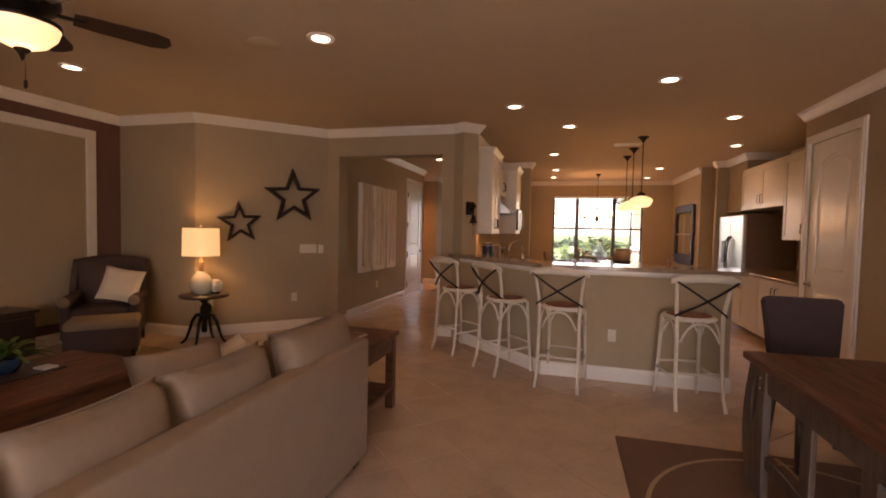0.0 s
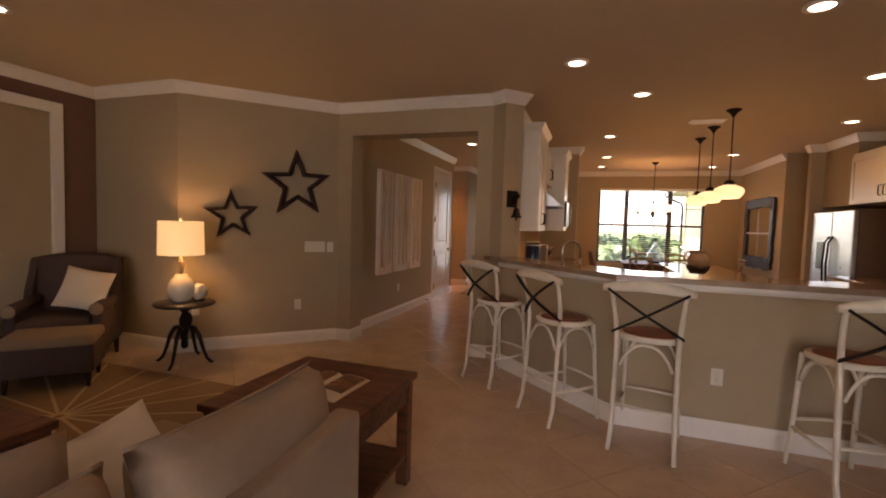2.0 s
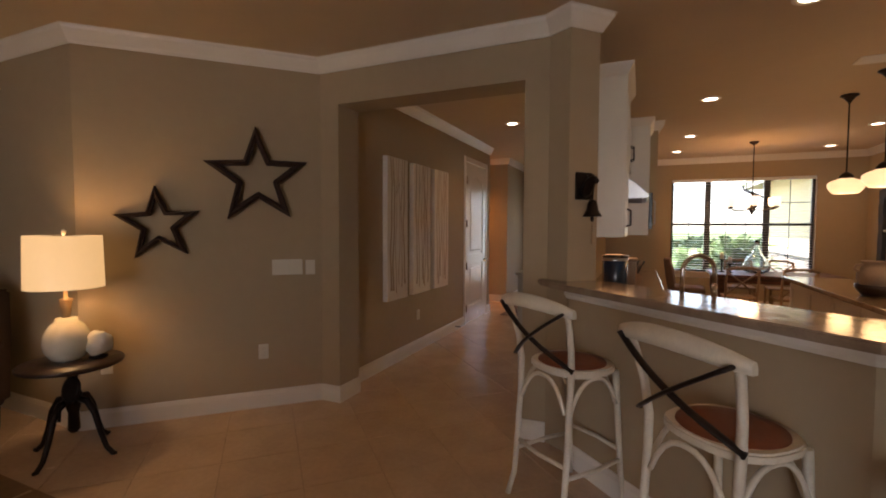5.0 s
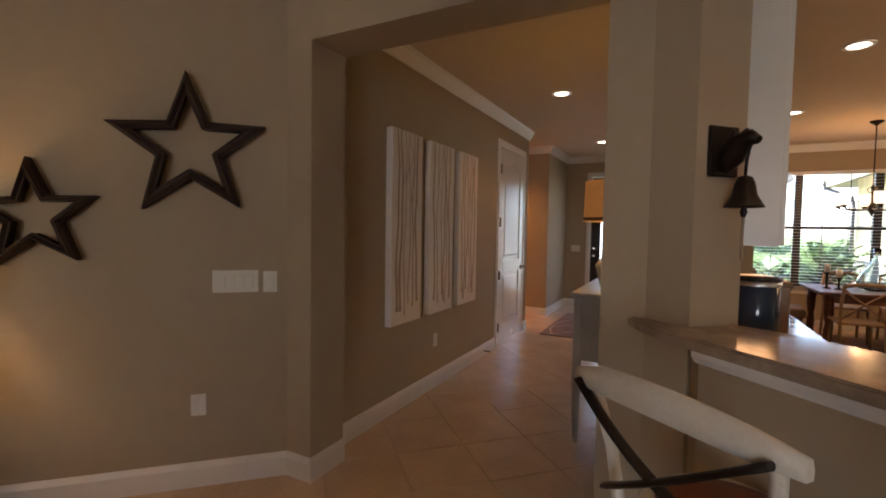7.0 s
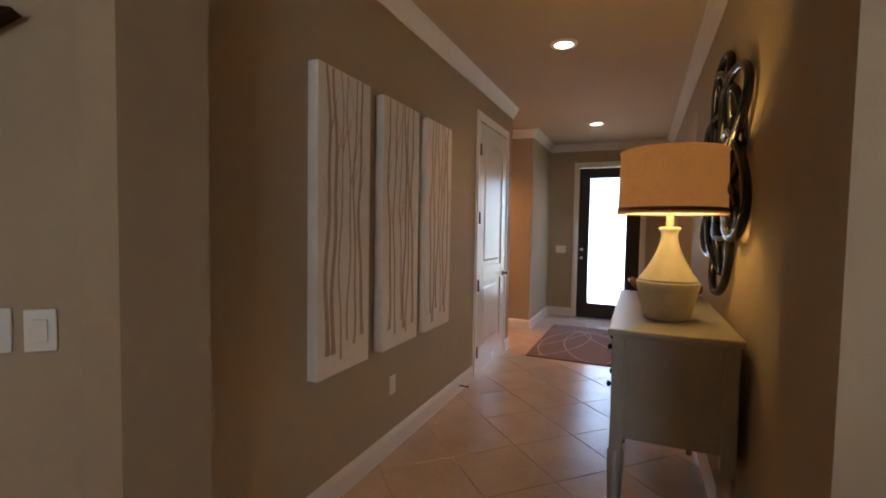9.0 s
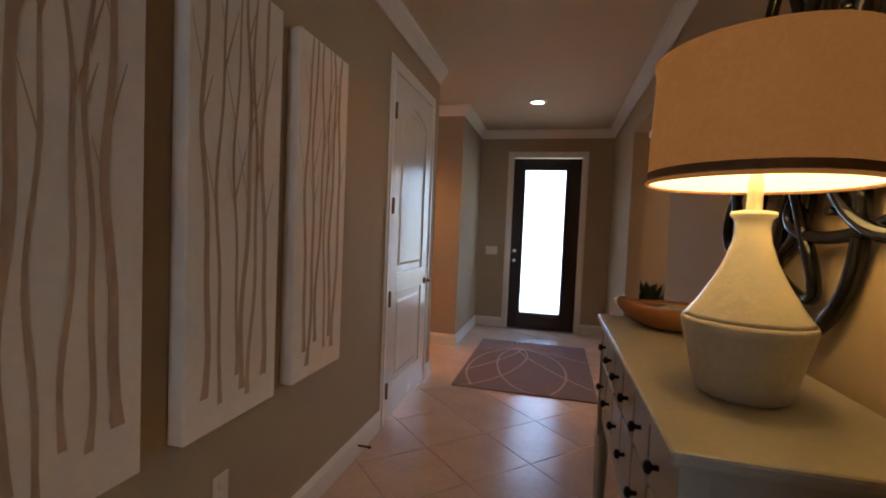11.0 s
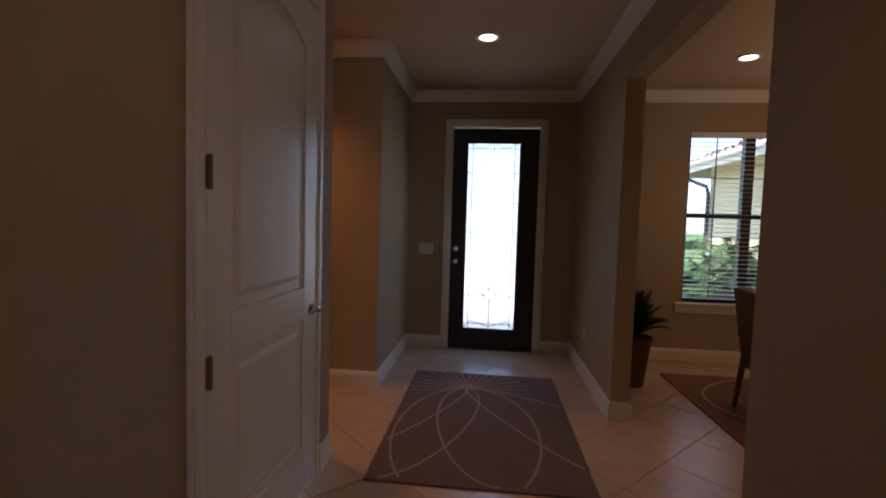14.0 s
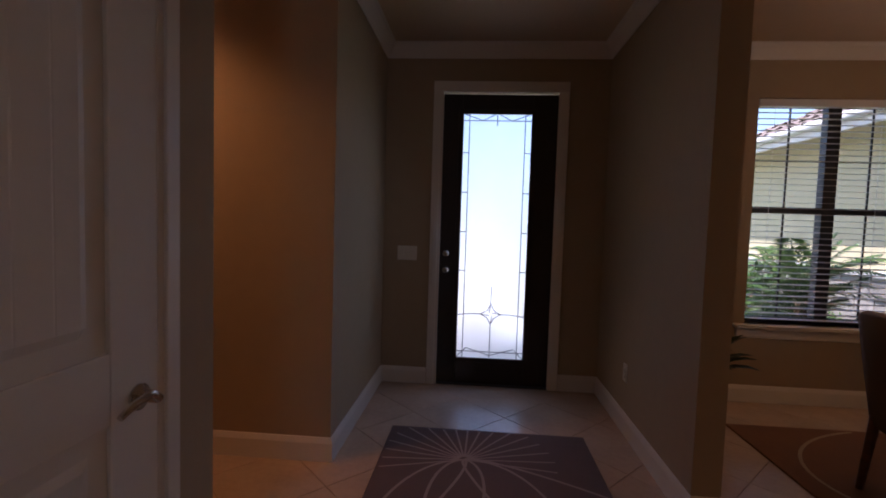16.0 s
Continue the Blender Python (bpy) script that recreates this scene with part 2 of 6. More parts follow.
M["mirror"] = mat("mirror_silver", (0.86, 0.88, 0.88), 0.03, metal=1.0, var=0.02, bump=0)
M["bluegrey"] = mat("weathered_blue_grey_wood", (0.022, 0.024, 0.030), 0.6, var=0.4, scale=6, bump=0.2, bscale=40)
M["greybar"] = mat("pale_grey_worn_paint", (0.38, 0.36, 0.33), 0.6, var=0.3, scale=8, bump=0.1)
M["blind"] = mat("white_blind_slat", (0.80, 0.79, 0.76), 0.45, var=0.03, bump=0)
M["winframe"] = mat("bronze_window_frame", (0.03, 0.026, 0.024), 0.4, metal=0.3, var=0.15, bump=0)
M["darkdoor"] = mat("black_brown_door_stain", (0.022, 0.013, 0.010), 0.38, var=0.25, scale=5, bump=0.06, bscale=40, stretch=(6, 6, 1))
M["lead"] = mat("lead_came", (0.10, 0.10, 0.11), 0.4, metal=0.8, bump=0)
M["downlight"] = glow("downlight_lens", (1.0, 0.86, 0.66), 14)
M["cupglass"] = glow("pale_glass_cup_lit", (1.0, 0.80, 0.52), 2.2, (0.85, 0.82, 0.75))
M["opal"] = glow("opal_glass_lit", (1.0, 0.67, 0.33), 1.5)
M["shade"] = glow("cream_lamp_shade_lit", (1.0, 0.62, 0.26), 0.95, (0.8, 0.7, 0.5))
M["shadein"] = glow("shade_lining_lit", (1.0, 0.74, 0.32), 1.35, (0.9, 0.8, 0.5))
M["grass"] = mat("lawn", (0.075, 0.12, 0.03), 0.9, var=0.35, scale=3, bump=0.8, bscale=60)
M["paving"] = mat("pale_concrete_paving", (0.48, 0.45, 0.40), 0.85, var=0.12, scale=2, bump=0.2, bscale=60)
M["stucco"] = mat("pale_yellow_stucco", (0.62, 0.54, 0.33), 0.9, var=0.06, scale=2, bump=0.4, bscale=60)
M["rock"] = mat("grey_tan_stone", (0.36, 0.32, 0.27), 0.85, var=0.25, scale=6, bump=0.5, bscale=25, rand=0.35)
M["rooftile"] = mat("grey_brown_roof_tile", (0.22, 0.17, 0.14), 0.85, var=0.2, scale=4, bump=0.3, rand=0.2)
M["rope"] = mat("hemp_rope", (0.38, 0.28, 0.17), 0.9, bump=0.3)
M["paper"] = mat("magazine_paper", (0.70, 0.66, 0.60), 0.35, var=0.05, bump=0)
M["photo"] = mat("magazine_photo", (0.36, 0.17, 0.06), 0.3, var=0.7, scale=9, bump=0, grain=(0.05, 0.035, 0.03))
M["navy"] = mat("blue_black_enamel", (0.014, 0.035, 0.075), 0.15, var=0.1, bump=0, coat=0.5)
M["coral"] = mat("white_coral", (0.76, 0.70, 0.60), 0.7, var=0.1, scale=20, bump=0.5, bscale=70)


# ---- mesh helpers ----
def box(bm, x0, y0, z0, x1, y1, z1, bevel=0.0, m=None, seg=2):
    g = bmesh.ops.create_cube(bm, size=1.0)
    t = Matrix.Translation(((x0 + x1) / 2, (y0 + y1) / 2, (z0 + z1) / 2)) @ Matrix.Diagonal((abs(x1 - x0), abs(y1 - y0), abs(z1 - z0), 1))
    bmesh.ops.transform(bm, matrix=t, verts=g["verts"])
    vs = g["verts"]
    if bevel:
        es = list({e for v in vs for e in v.link_edges})
        r = bmesh.ops.bevel(bm, geom=es, offset=bevel, segments=seg, affect="EDGES", profile=0.5)
        vs = list({v for f in r["faces"] for v in f.verts} | {v for v in vs if v.is_valid})
    if m is not None:
        bmesh.ops.transform(bm, matrix=m, verts=vs)
    return bm


def prism(bm, poly, z0, z1):
    lo = [bm.verts.new((x, y, z0)) for x, y in poly]
    hi = [bm.verts.new((x, y, z1)) for x, y in poly]
    n = len(poly)
    bm.faces.new(hi)
    bm.faces.new(lo[::-1])
    for i in range(n):
        bm.faces.new((lo[i], lo[(i + 1) % n], hi[(i + 1) % n], hi[i]))
    bmesh.ops.recalc_face_normals(bm, faces=bm.faces)
    return bm


def lathe(bm, prof, cx=0, cy=0, seg=28, m=None, cap=True):
    rings = []
    for r, z in prof:
        ring = []
        for i in range(seg):
            a = 2 * math.pi * i / seg
            p = Vector((cx + max(r, 0.0005) * math.cos(a), cy + max(r, 0.0005) * math.sin(a), z))
            ring.append(bm.verts.new(m @ p if m is not None else p))
        rings.append(ring)
    for a, b in zip(rings, rings[1:]):
        for i in range(seg):
            f = bm.faces.new((a[i], a[(i + 1) % seg], b[(i + 1) % seg], b[i]))
            f.smooth = True
    if cap:
        bm.faces.new(rings[0][::-1])
        bm.faces.new(rings[-1])
    return bm


def tube(bm, pts, r, seg=10, closed=False, flat=1.0):
    pts = [Vector(p) for p in pts]
    n = len(pts)
    rings = []
    ref = None
    for i, p in enumerate(pts):
        if closed:
            d = pts[(i + 1) % n] - pts[i - 1]
        else:
            d = pts[min(i + 1, n - 1)] - pts[max(i - 1, 0)]
        d.normalize()
        if ref is None:
            ref = Vector((0, 0, 1)) if abs(d.z) < 0.9 else Vector((1, 0, 0))
        u = (ref - d * ref.dot(d)).normalized()
        w = d.cross(u)
        ref = u
        rr = r[i] if isinstance(r, (list, tuple)) else r
        rings.append([bm.verts.new(p + u * rr * math.cos(2 * math.pi * k / seg) * flat + w * rr * math.sin(2 * math.pi * k / seg)) for k in range(seg)])
    pairs = list(zip(rings, rings[1:]))
    if closed:
        pairs.append((rings[-1], rings[0]))
    for a, b in pairs:
        for k in range(seg):
            f = bm.faces.new((a[k], a[(k + 1) % seg], b[(k + 1) % seg], b[k]))
            f.smooth = True
    if not closed:
        bm.faces.new(rings[0][::-1])
        bm.faces.new(rings[-1])
    return bm


def sweep(bm, path, prof):
    """A moulding: prof is (inward, z) points; the room lies to the left of the path."""
    path = [Vector((x, y)) for x, y in path]
    rows = []
    for i, p in enumerate(path):
        d0 = (p - path[i - 1]).normalized() if i else (path[1] - p).normalized()
        d1 = (path[i + 1] - p).normalized() if i + 1 < len(path) else d0
        n0, n1 = Vector((-d0.y, d0.x)), Vector((-d1.y, d1.x))
        mit = (n0 + n1).normalized()
        mit = mit / max(0.3, mit.dot(n0))
        rows.append([bm.verts.new((p.x + mit.x * o, p.y + mit.y * o, z)) for o, z in prof])
    k = len(prof)
    for a, b in zip(rows, rows[1:]):
        for i in range(k):
            bm.faces.new((a[i], a[(i + 1) % k], b[(i + 1) % k], b[i]))
    bm.faces.new(rows[0])
    bm.faces.new(rows[-1][::-1])
    bmesh.ops.recalc_face_normals(bm, faces=bm.faces)
    return bm


def cushion(bm, w, d, h, m, puff=0.5, n=10):
    """A stuffed cushion w by d, h thick in its middle, lying in xy."""
    lay = []
    for s in (1, -1):
        g = []
        for i in range(n + 1):
            row = []
            for j in range(n + 1):
                u, v = 2 * i / n - 1, 2 * j / n - 1
                k = max(0.0, (1 - abs(u) ** 3.2) * (1 - abs(v) ** 3.2)) ** puff
                pin = 1 - 0.07 * (1 - abs(v) ** 2) * abs(u) ** 4
                pin2 = 1 - 0.07 * (1 - abs(u) ** 2) * abs(v) ** 4
                z = s * (h / 2) * k + 0.004 * noise.noise(Vector((u * 2.3, v * 2.3, s * 3 + w)))
                row.append(bm.verts.new(m @ Vector((u * w / 2 * pin, v * d / 2 * pin2, z))))
            g.append(row)
        for i in range(n):
            for j in range(n):
                q = (g[i][j], g[i + 1][j], g[i + 1][j + 1], g[i][j + 1])
                f = bm.faces.new(q if s > 0 else q[::-1])
                f.smooth = True
        lay.append(g)
    a, b = lay
    rim = [(i, 0) for i in range(n)] + [(n, j) for j in range(n)] + [(i, n) for i in range(n, 0, -1)] + [(0, j) for j in range(n, 0, -1)]
    for k in range(len(rim)):
        (i, j), (i2, j2) = rim[k], rim[(k + 1) % len(rim)]
        f = bm.faces.new((a[i][j], b[i][j], b[i2][j2], a[i2][j2]))
        f.smooth = True
    return bm


def mesh(name, bm, material):
    me = bpy.data.meshes.new(name)
    bm.to_mesh(me)
    bm.free()
    me.materials.append(material)
    return me


def thing(name, bm, material, label, category, group="", kind=""):
    return tagged(new(name, mesh(name, bm, material)), label, category, group, kind)


def empty(name, label, category, group="", kind="", m=None):
    ob = tagged(new(name), label, category, group, kind)
    ob.empty_display_size = 0.1
    if m is not None:
        ob.matrix_world = m
    return ob


def part(name, bm, material, parent, label=""):
    ob = new(name, mesh(name, bm, material))
    ob.parent = parent
    if label:
        ob["label"] = label
    return ob


def B():
    return bmesh.new()


def bx(*a, **k):
    return box(bmesh.new(), *a, **k)


# ---- structure ----
def wall(name, bms, material=None, label="taupe painted plaster wall"):
    return thing(name, bms, material or M["wall"], label, "wall", kind="structure")


# floor
FLOOR = thing("floor", bx(-6.3, -3.7, -0.12, 4.1, 13.2, -0.004), M["grout"], "travertine tile floor laid on the diagonal with narrow joints", "floor", kind="structure")
thing("ceiling", bx(-6.3, -3.7, CEIL, 4.1, 13.2, CEIL + 0.12), M["ceiling"], "beige painted flat plaster ceiling", "ceiling", kind="structure")

b = B()
box(b, -5.65, -3.7, 0, -5.45, 5.1, CEIL)
wall("wall_west", b, M["red"], "red-brown painted accent wall")
b = B()
prism(b, [(-5.45, 4.875), (-4.24, 4.875), (-3.055, 6.06), (-2.875, 6.06), (-2.875, 6.34), (-3.21, 6.34), (-4.4, 5.1), (-5.45, 5.1)], 0, CEIL)
wall("wall_stars", b)
b = B()
box(b, -3.21, 6.34, 0, -3.01, 9.355, CEIL)
box(b, -3.21, 10.275, 0, -3.01, 10.52, CEIL)
box(b, -3.21, 9.355, 2.455, -3.01, 10.275, CEIL)
wall("wall_hall_west", b)
wall("wall_corridor_south", bx(-6.1, 10.36, 0, -3.21, 10.52, CEIL))
wall("wall_corridor_end", bx(-6.25, 10.36, 0, -6.1, 11.86, CEIL))
wall("wall_corridor_north", bx(-6.1, 11.66, 0, -3.21, 11.86, CEIL))
wall("wall_foyer_west", bx(-3.21, 11.66, 0, -3.01, 12.995, CEIL))
b = B()
box(b, -3.21, 12.995, 0, -2.57, 13.2, CEIL)
box(b, -1.56, 12.995, 0, -0.05, 13.2, CEIL)
box(b, -2.57, 12.995, 2.46, -1.56, 13.2, CEIL)
box(b, -0.05, 12.995, 0, 2.25, 13.2, 0.64)
box(b, -0.05, 12.995, 2.43, 2.25, 13.2, CEIL)
box(b, 2.25, 12.995, 0, 3.2, 13.2, CEIL)
wall("wall_north", b)
b = B()
box(b, -2.875, 6.06, 2.46, -1.34, 6.34, CEIL)
wall("header_hall", b)
b = B()
prism(b, [(-1.34, 6.06), (-1.175, 6.06), (-1.03, 5.965), (-0.87, 6.13), (-1.03, 6.29), (-1.03, 9.45), (-0.42, 9.45), (-0.42, 9.66), (-1.19, 9.66), (-1.19, 6.34), (-1.34, 6.34)], 0, CEIL)
wall("wall_hall_east", b)
b = B()
box(b, -1.19, 9.66, 2.44, -1.055, 11.34, CEIL)
wall("header_dining", b)
b = B()
box(b, -1.19, 11.34, 0, -1.055, 12.995, CEIL)
wall("wall_foyer_east", b)
b = B()
box(b, 2.83, -3.7, 0, 3.03, 5.115, CEIL)
box(b, 2.83, 5.975, 0, 3.03, 6.12, CEIL)
box(b, 2.83, 5.115, 2.455, 3.03, 5.975, CEIL)
box(b, 3.03, 5.96, 0, 3.85, 6.12, CEIL)
wall("wall_pantry", b)
b = B()
box(b, 3.85, 6.24, 0, 4.05, 10.7, CEIL)
box(b, 3.2, 8.86, 1.87, 3.85, 9.76, CEIL)
box(b, 3.02, 9.76, 0, 3.85, 9.88, CEIL)
box(b, 3.12, 10.55, 0, 3.85, 10.7, CEIL)
wall("wall_kitchen_east", b)
b = B()
box(b, 2.95, 10.55, 0, 3.12, 12.995, CEIL)
wall("wall_dining_east", b)
b = B()
box(b, -5.45, -3.7, 0, -0.7, -3.5, CEIL)
box(b, 1.5, -3.7, 0, 2.83, -3.5, CEIL)
box(b, -0.7, -3.7, 2.4, 1.5, -3.5, CEIL)
wall("wall_south", b)

# bar half wall
b = B()
prism(b, [(-1.02, 5.95), (-1.0, 5.85), (0.0, 4.905), (0.08, 4.83), (1.76, 4.81), (1.76, 4.97), (0.12, 4.98), (-0.88, 5.93), (-0.93, 6.07)], 0, 1.075)
wall("wall_bar", b, label="taupe painted half wall below the bar")
b = B()
prism(b, [(-1.235, 6.056), (-1.19, 5.97), (-1.085, 5.825), (-0.03, 4.835), (0.06, 4.755), (1.86, 4.73), (1.86, 5.20), (0.2, 5.22), (-0.72, 6.02), (-0.89, 6.108), (-1.03, 5.962), (-1.172, 6.056)], 1.082, 1.122)
bmesh.ops.bevel(b, geom=[e for e in b.edges if abs(e.verts[0].co.z - e.verts[1].co.z) < 1e-4], offset=0.008, segments=2, affect="EDGES")
bc = empty("bar_counter", "polished brown stone bar counter on the half wall", "counter")
part("slab", b, M["stone"], bc)
b = B()
sweep(b, [(1.76, 4.815), (0.08, 4.835), (0.0, 4.91), (-1.0, 5.852)], [(0, 1.032), (0.02, 1.032), (0.028, 1.045), (0.036, 1.055), (0.036, 1.08), (0, 1.08)])
thing("trim_bar", b, M["white"], "white painted moulding below the bar top", "trim", kind="structure")

# crown mouldings and baseboards
CR = [(0, CEIL - 0.115), (0.012, CEIL - 0.115), (0.018, CEIL - 0.098), (0.028, CEIL - 0.085), (0.05, CEIL - 0.045), (0.062, CEIL - 0.03), (0.066, CEIL - 0.012), (0.076, CEIL - 0.002), (0, CEIL - 0.002)]
BS = [(0, 0), (0.017, 0), (0.017, 0.105), (0.011, 0.122), (0.006, 0.134), (0, 0.136)]


def mouldings(name, prof, paths, label):
    for p in paths:
        thing(name, sweep(B(), p, prof), M["white"], label, "trim", kind="structure")


mouldings("trim_crown", CR, [
    [(-1.03, 6.3), (-0.87, 6.13), (-1.03, 5.965), (-1.175, 6.06), (-3.055, 6.06), (-4.24, 4.875), (-5.45, 4.875), (-5.45, -3.5)],
    [(-3.01, 10.52), (-3.01, 6.34), (-1.19, 6.34), (-1.19, 12.995), (-3.01, 12.995), (-3.01, 11.66), (-6.1, 11.66)],
    [(-6.1, 10.52), (-3.01, 10.52)],
    [(2.83, -3.5), (2.83, 6.12), (3.85, 6.12), (3.85, 8.86), (3.2, 8.86), (3.2, 9.76), (3.02, 9.76), (3.02, 9.88)],
    [(2.95, 10.55), (2.95, 12.995), (-1.055, 12.995), (-1.055, 9.66), (-0.42, 9.66), (-0.42, 9.45), (-1.03, 9.45), (-1.03, 6.3)],
], "white painted crown moulding under the ceiling")
mouldings("baseboard", BS, [
    [(-2.875, 6.34), (-2.875, 6.06), (-3.055, 6.06), (-4.24, 4.875), (-5.45, 4.875), (-5.45, -3.5)],
    [(-3.01, 9.27), (-3.01, 6.34), (-2.875, 6.34)],
    [(-6.1, 10.52), (-3.01, 10.52), (-3.01, 10.36)],
    [(-2.62, 12.995), (-3.01, 12.995), (-3.01, 11.66), (-6.1, 11.66)],
    [(2.95, 12.995), (-1.055, 12.995), (-1.055, 11.34), (-1.19, 11.34), (-1.19, 12.995), (-1.51, 12.995)],
    [(-1.175, 6.06), (-1.34, 6.06), (-1.34, 6.34), (-1.19, 6.34), (-1.19, 9.66), (-0.42, 9.66), (-0.42, 9.45)],
    [(1.76, 4.97), (1.76, 4.81), (0.08, 4.83), (0.0, 4.905), (-1.0, 5.85)],
    [(2.83, -3.5), (2.83, 5.03)],
    [(2.83, 6.06), (2.83, 6.12)],
    [(2.95, 10.55), (2.95, 12.995)],
], "white painted baseboard")


# doors
def casing(name, w0, w1, top, at, axis, face, wide=0.085, deep=0.02, head=None):
    """A door casing of three boards; axis x: the wall runs along x."""
    root = empty(name, "white painted door casing with mitred corners", "door casing", kind="structure")
    for nm, a0, a1, z0, z1 in (("jamb_board", w0, w0 + wide, 0, top - wide), ("jamb_board", w1 - wide, w1, 0, top - wide), ("head_board", w0, w1, top - wide, top)):
        for q, (ins, dp) in enumerate(((0.0, deep), (0.022, deep + 0.009))):
            b = B()
            lo, hi = at, at + face * dp
            zz1 = z1 - (ins if nm == "head_board" else 0)
            if axis == "x":
                box(b, a0 + ins, min(lo, hi), z0, a1 - ins, max(lo, hi), zz1, 0.004)
            else:
                box(b, min(lo, hi), a0 + ins, z0, max(lo, hi), a1 - ins, zz1, 0.004)
            part(nm if q == 0 else "bead", b, M["white"], root)
    return root


casing("trim_hall_door", 9.27, 10.355, 2.535, -3.01, "y", 1, deep=0.010)
casing("trim_front_door", -2.615, -1.515, 2.535, 12.995, "x", -1)
casing("trim_pantry_door", 5.03, 6.06, 2.535, 2.83, "y", -1)


def door_panel(x0, x1, z0, z1, rise, grooves):
    """A raised panel with sloped edges, fine upright grooves and, with a rise, an arched top."""
    b = B()
    xs = [(x0, 1.0), (x0 + 0.022, 0.0)]
    n = 24
    for i in range(1, n):
        x = x0 + (x1 - x0) * i / n
        if x0 + 0.03 < x < x1 - 0.03:
            xs.append((x, 0.0))
    for g in range(1, grooves + 1):
        x = x0 + (x1 - x0) * g / (grooves + 1)
        xs = [q for q in xs if abs(q[0] - x) > 0.004] + [(x - 0.0035, 0.0), (x, 0.07), (x + 0.0035, 0.0)]
    xs = sorted(xs + [(x1 - 0.022, 0.0), (x1, 1.0)])
    rows = []
    for x, d in xs:
        top = z1 + rise * math.sin(math.pi * (x - x0) / (x1 - x0))
        rows.append([b.verts.new((x, y, z)) for y, z in ((0.0125, z0), (0.004 + 0.0085 * d, z0 + 0.022), (0.004 + 0.0085 * d, top - 0.022), (0.0125, top))])
    for r0, r1 in zip(rows, rows[1:]):
        for k in range(3):
            b.faces.new((r0[k], r1[k], r1[k + 1], r0[k + 1]))
    return b


def panel_door(name, label, m, w=0.915, h=2.44, arch=True, lever_side=1, hinges=4):
    """A two-panel door: local x across, y its thickness (front at -y), z up, hinge at x=0."""
    root = empty(name, label, "door", kind="structure", m=m)
    st, mid0, mid1 = 0.145, 0.90, 1.06
    b = B()
    box(b, 0, 0.012, 0.02, w, 0.036, h)
    part("core", b, M["door"], root)
    b = B()
    box(b, 0, 0, 0.02, st, 0.012, h, 0.003)
    box(b, w - st, 0, 0.02, w, 0.012, h, 0.003)
    box(b, st, 0, 0.02, w - st, 0.012, 0.26, 0.003)
    box(b, st, 0, mid0, w - st, 0.012, mid1, 0.003)
    part("stiles_and_rails", b, M["door"], root)
    b = B()
    n, rise, z0 = 18, 0.085, h - 0.235
    top = [b.verts.new((st + (w - 2 * st) * i / n, 0, h)) for i in range(n + 1)]
    low = [b.verts.new((st + (w - 2 * st) * i / n, 0, z0 + rise * math.sin(math.pi * i / n))) for i in range(n + 1)]
    inn = [b.verts.new((v.co.x, 0.012, v.co.z + 0.004)) for v in low]
    for i in range(n):
        b.faces.new((low[i], low[i + 1], top[i + 1], top[i]))
        b.faces.new((inn[i], inn[i + 1], low[i + 1], low[i]))
    part("arched_top_rail", b, M["door"], root)
    for z0_, z1_, nm in ((0.30, mid0 - 0.045, "lower_panel"), (mid1 + 0.045, h - 0.27, "upper_panel")):
        part(nm, door_panel(st + 0.045, w - st - 0.045, z0_, z1_, rise, 6) if nm == "upper_panel" else door_panel(st + 0.045, w - st - 0.045, z0_, z1_, 0, 0), M["door"], root)
    for i in range(hinges):
        z = 0.24 + i * (h - 0.5) / (hinges - 1)
        b = B()
        hx = 0.0 if lever_side > 0 else w - 0.028
        kx = 0.006 if lever_side > 0 else w - 0.006
        tube(b, [(kx, -0.010, z - 0.055), (kx, -0.010, z + 0.055)], 0.009, 8)
        box(b, hx, -0.003, z - 0.05, hx + 0.028, 0.004, z + 0.05, 0.001)
        part("hinge", b, M["hinge"], root, "worn satin nickel hinge")
    b = B()
    lx = w - 0.065 if lever_side > 0 else 0.065
    sd = lever_side
    lathe(b, [(0.031, 0), (0.031, 0.006), (0.012, 0.012), (0.011, 0.05)], m=Matrix.Translation((lx, 0, 0.935)) @ pose(0, 0, 0, 90))
    tube(b, [(lx, -0.05, 0.935), (lx - 0.03 * sd, -0.055, 0.957), (lx - 0.075 * sd, -0.052, 0.95), (lx - 0.115 * sd, -0.05, 0.935)], [0.011, 0.0105, 0.009, 0.007], 10)
    part("lever_handle", b, M["chrome"], root, "satin nickel lever handle")
    return root


panel_door("door_hall", "white two-panel arched-top interior door, closed, with lever handle", pose(-3.002, 9.357, 0, 0, 0, 90))
panel_door("door_pantry", "white two-panel arched-top pantry door, closed", pose(2.842, 5.972, 0, 0, 0, -90), w=0.855, lever_side=-1)
b = B()
box(b, 3.44, 9.9, 0, 3.46, 10.52, 2.5)
thing("door_utility", b, M["door"], "white painted door in the recess past the refrigerator", "door", kind="structure")
casing("trim_utility_door", 9.9, 10.53, 2.5, 3.44, "y", -1, 0.07)

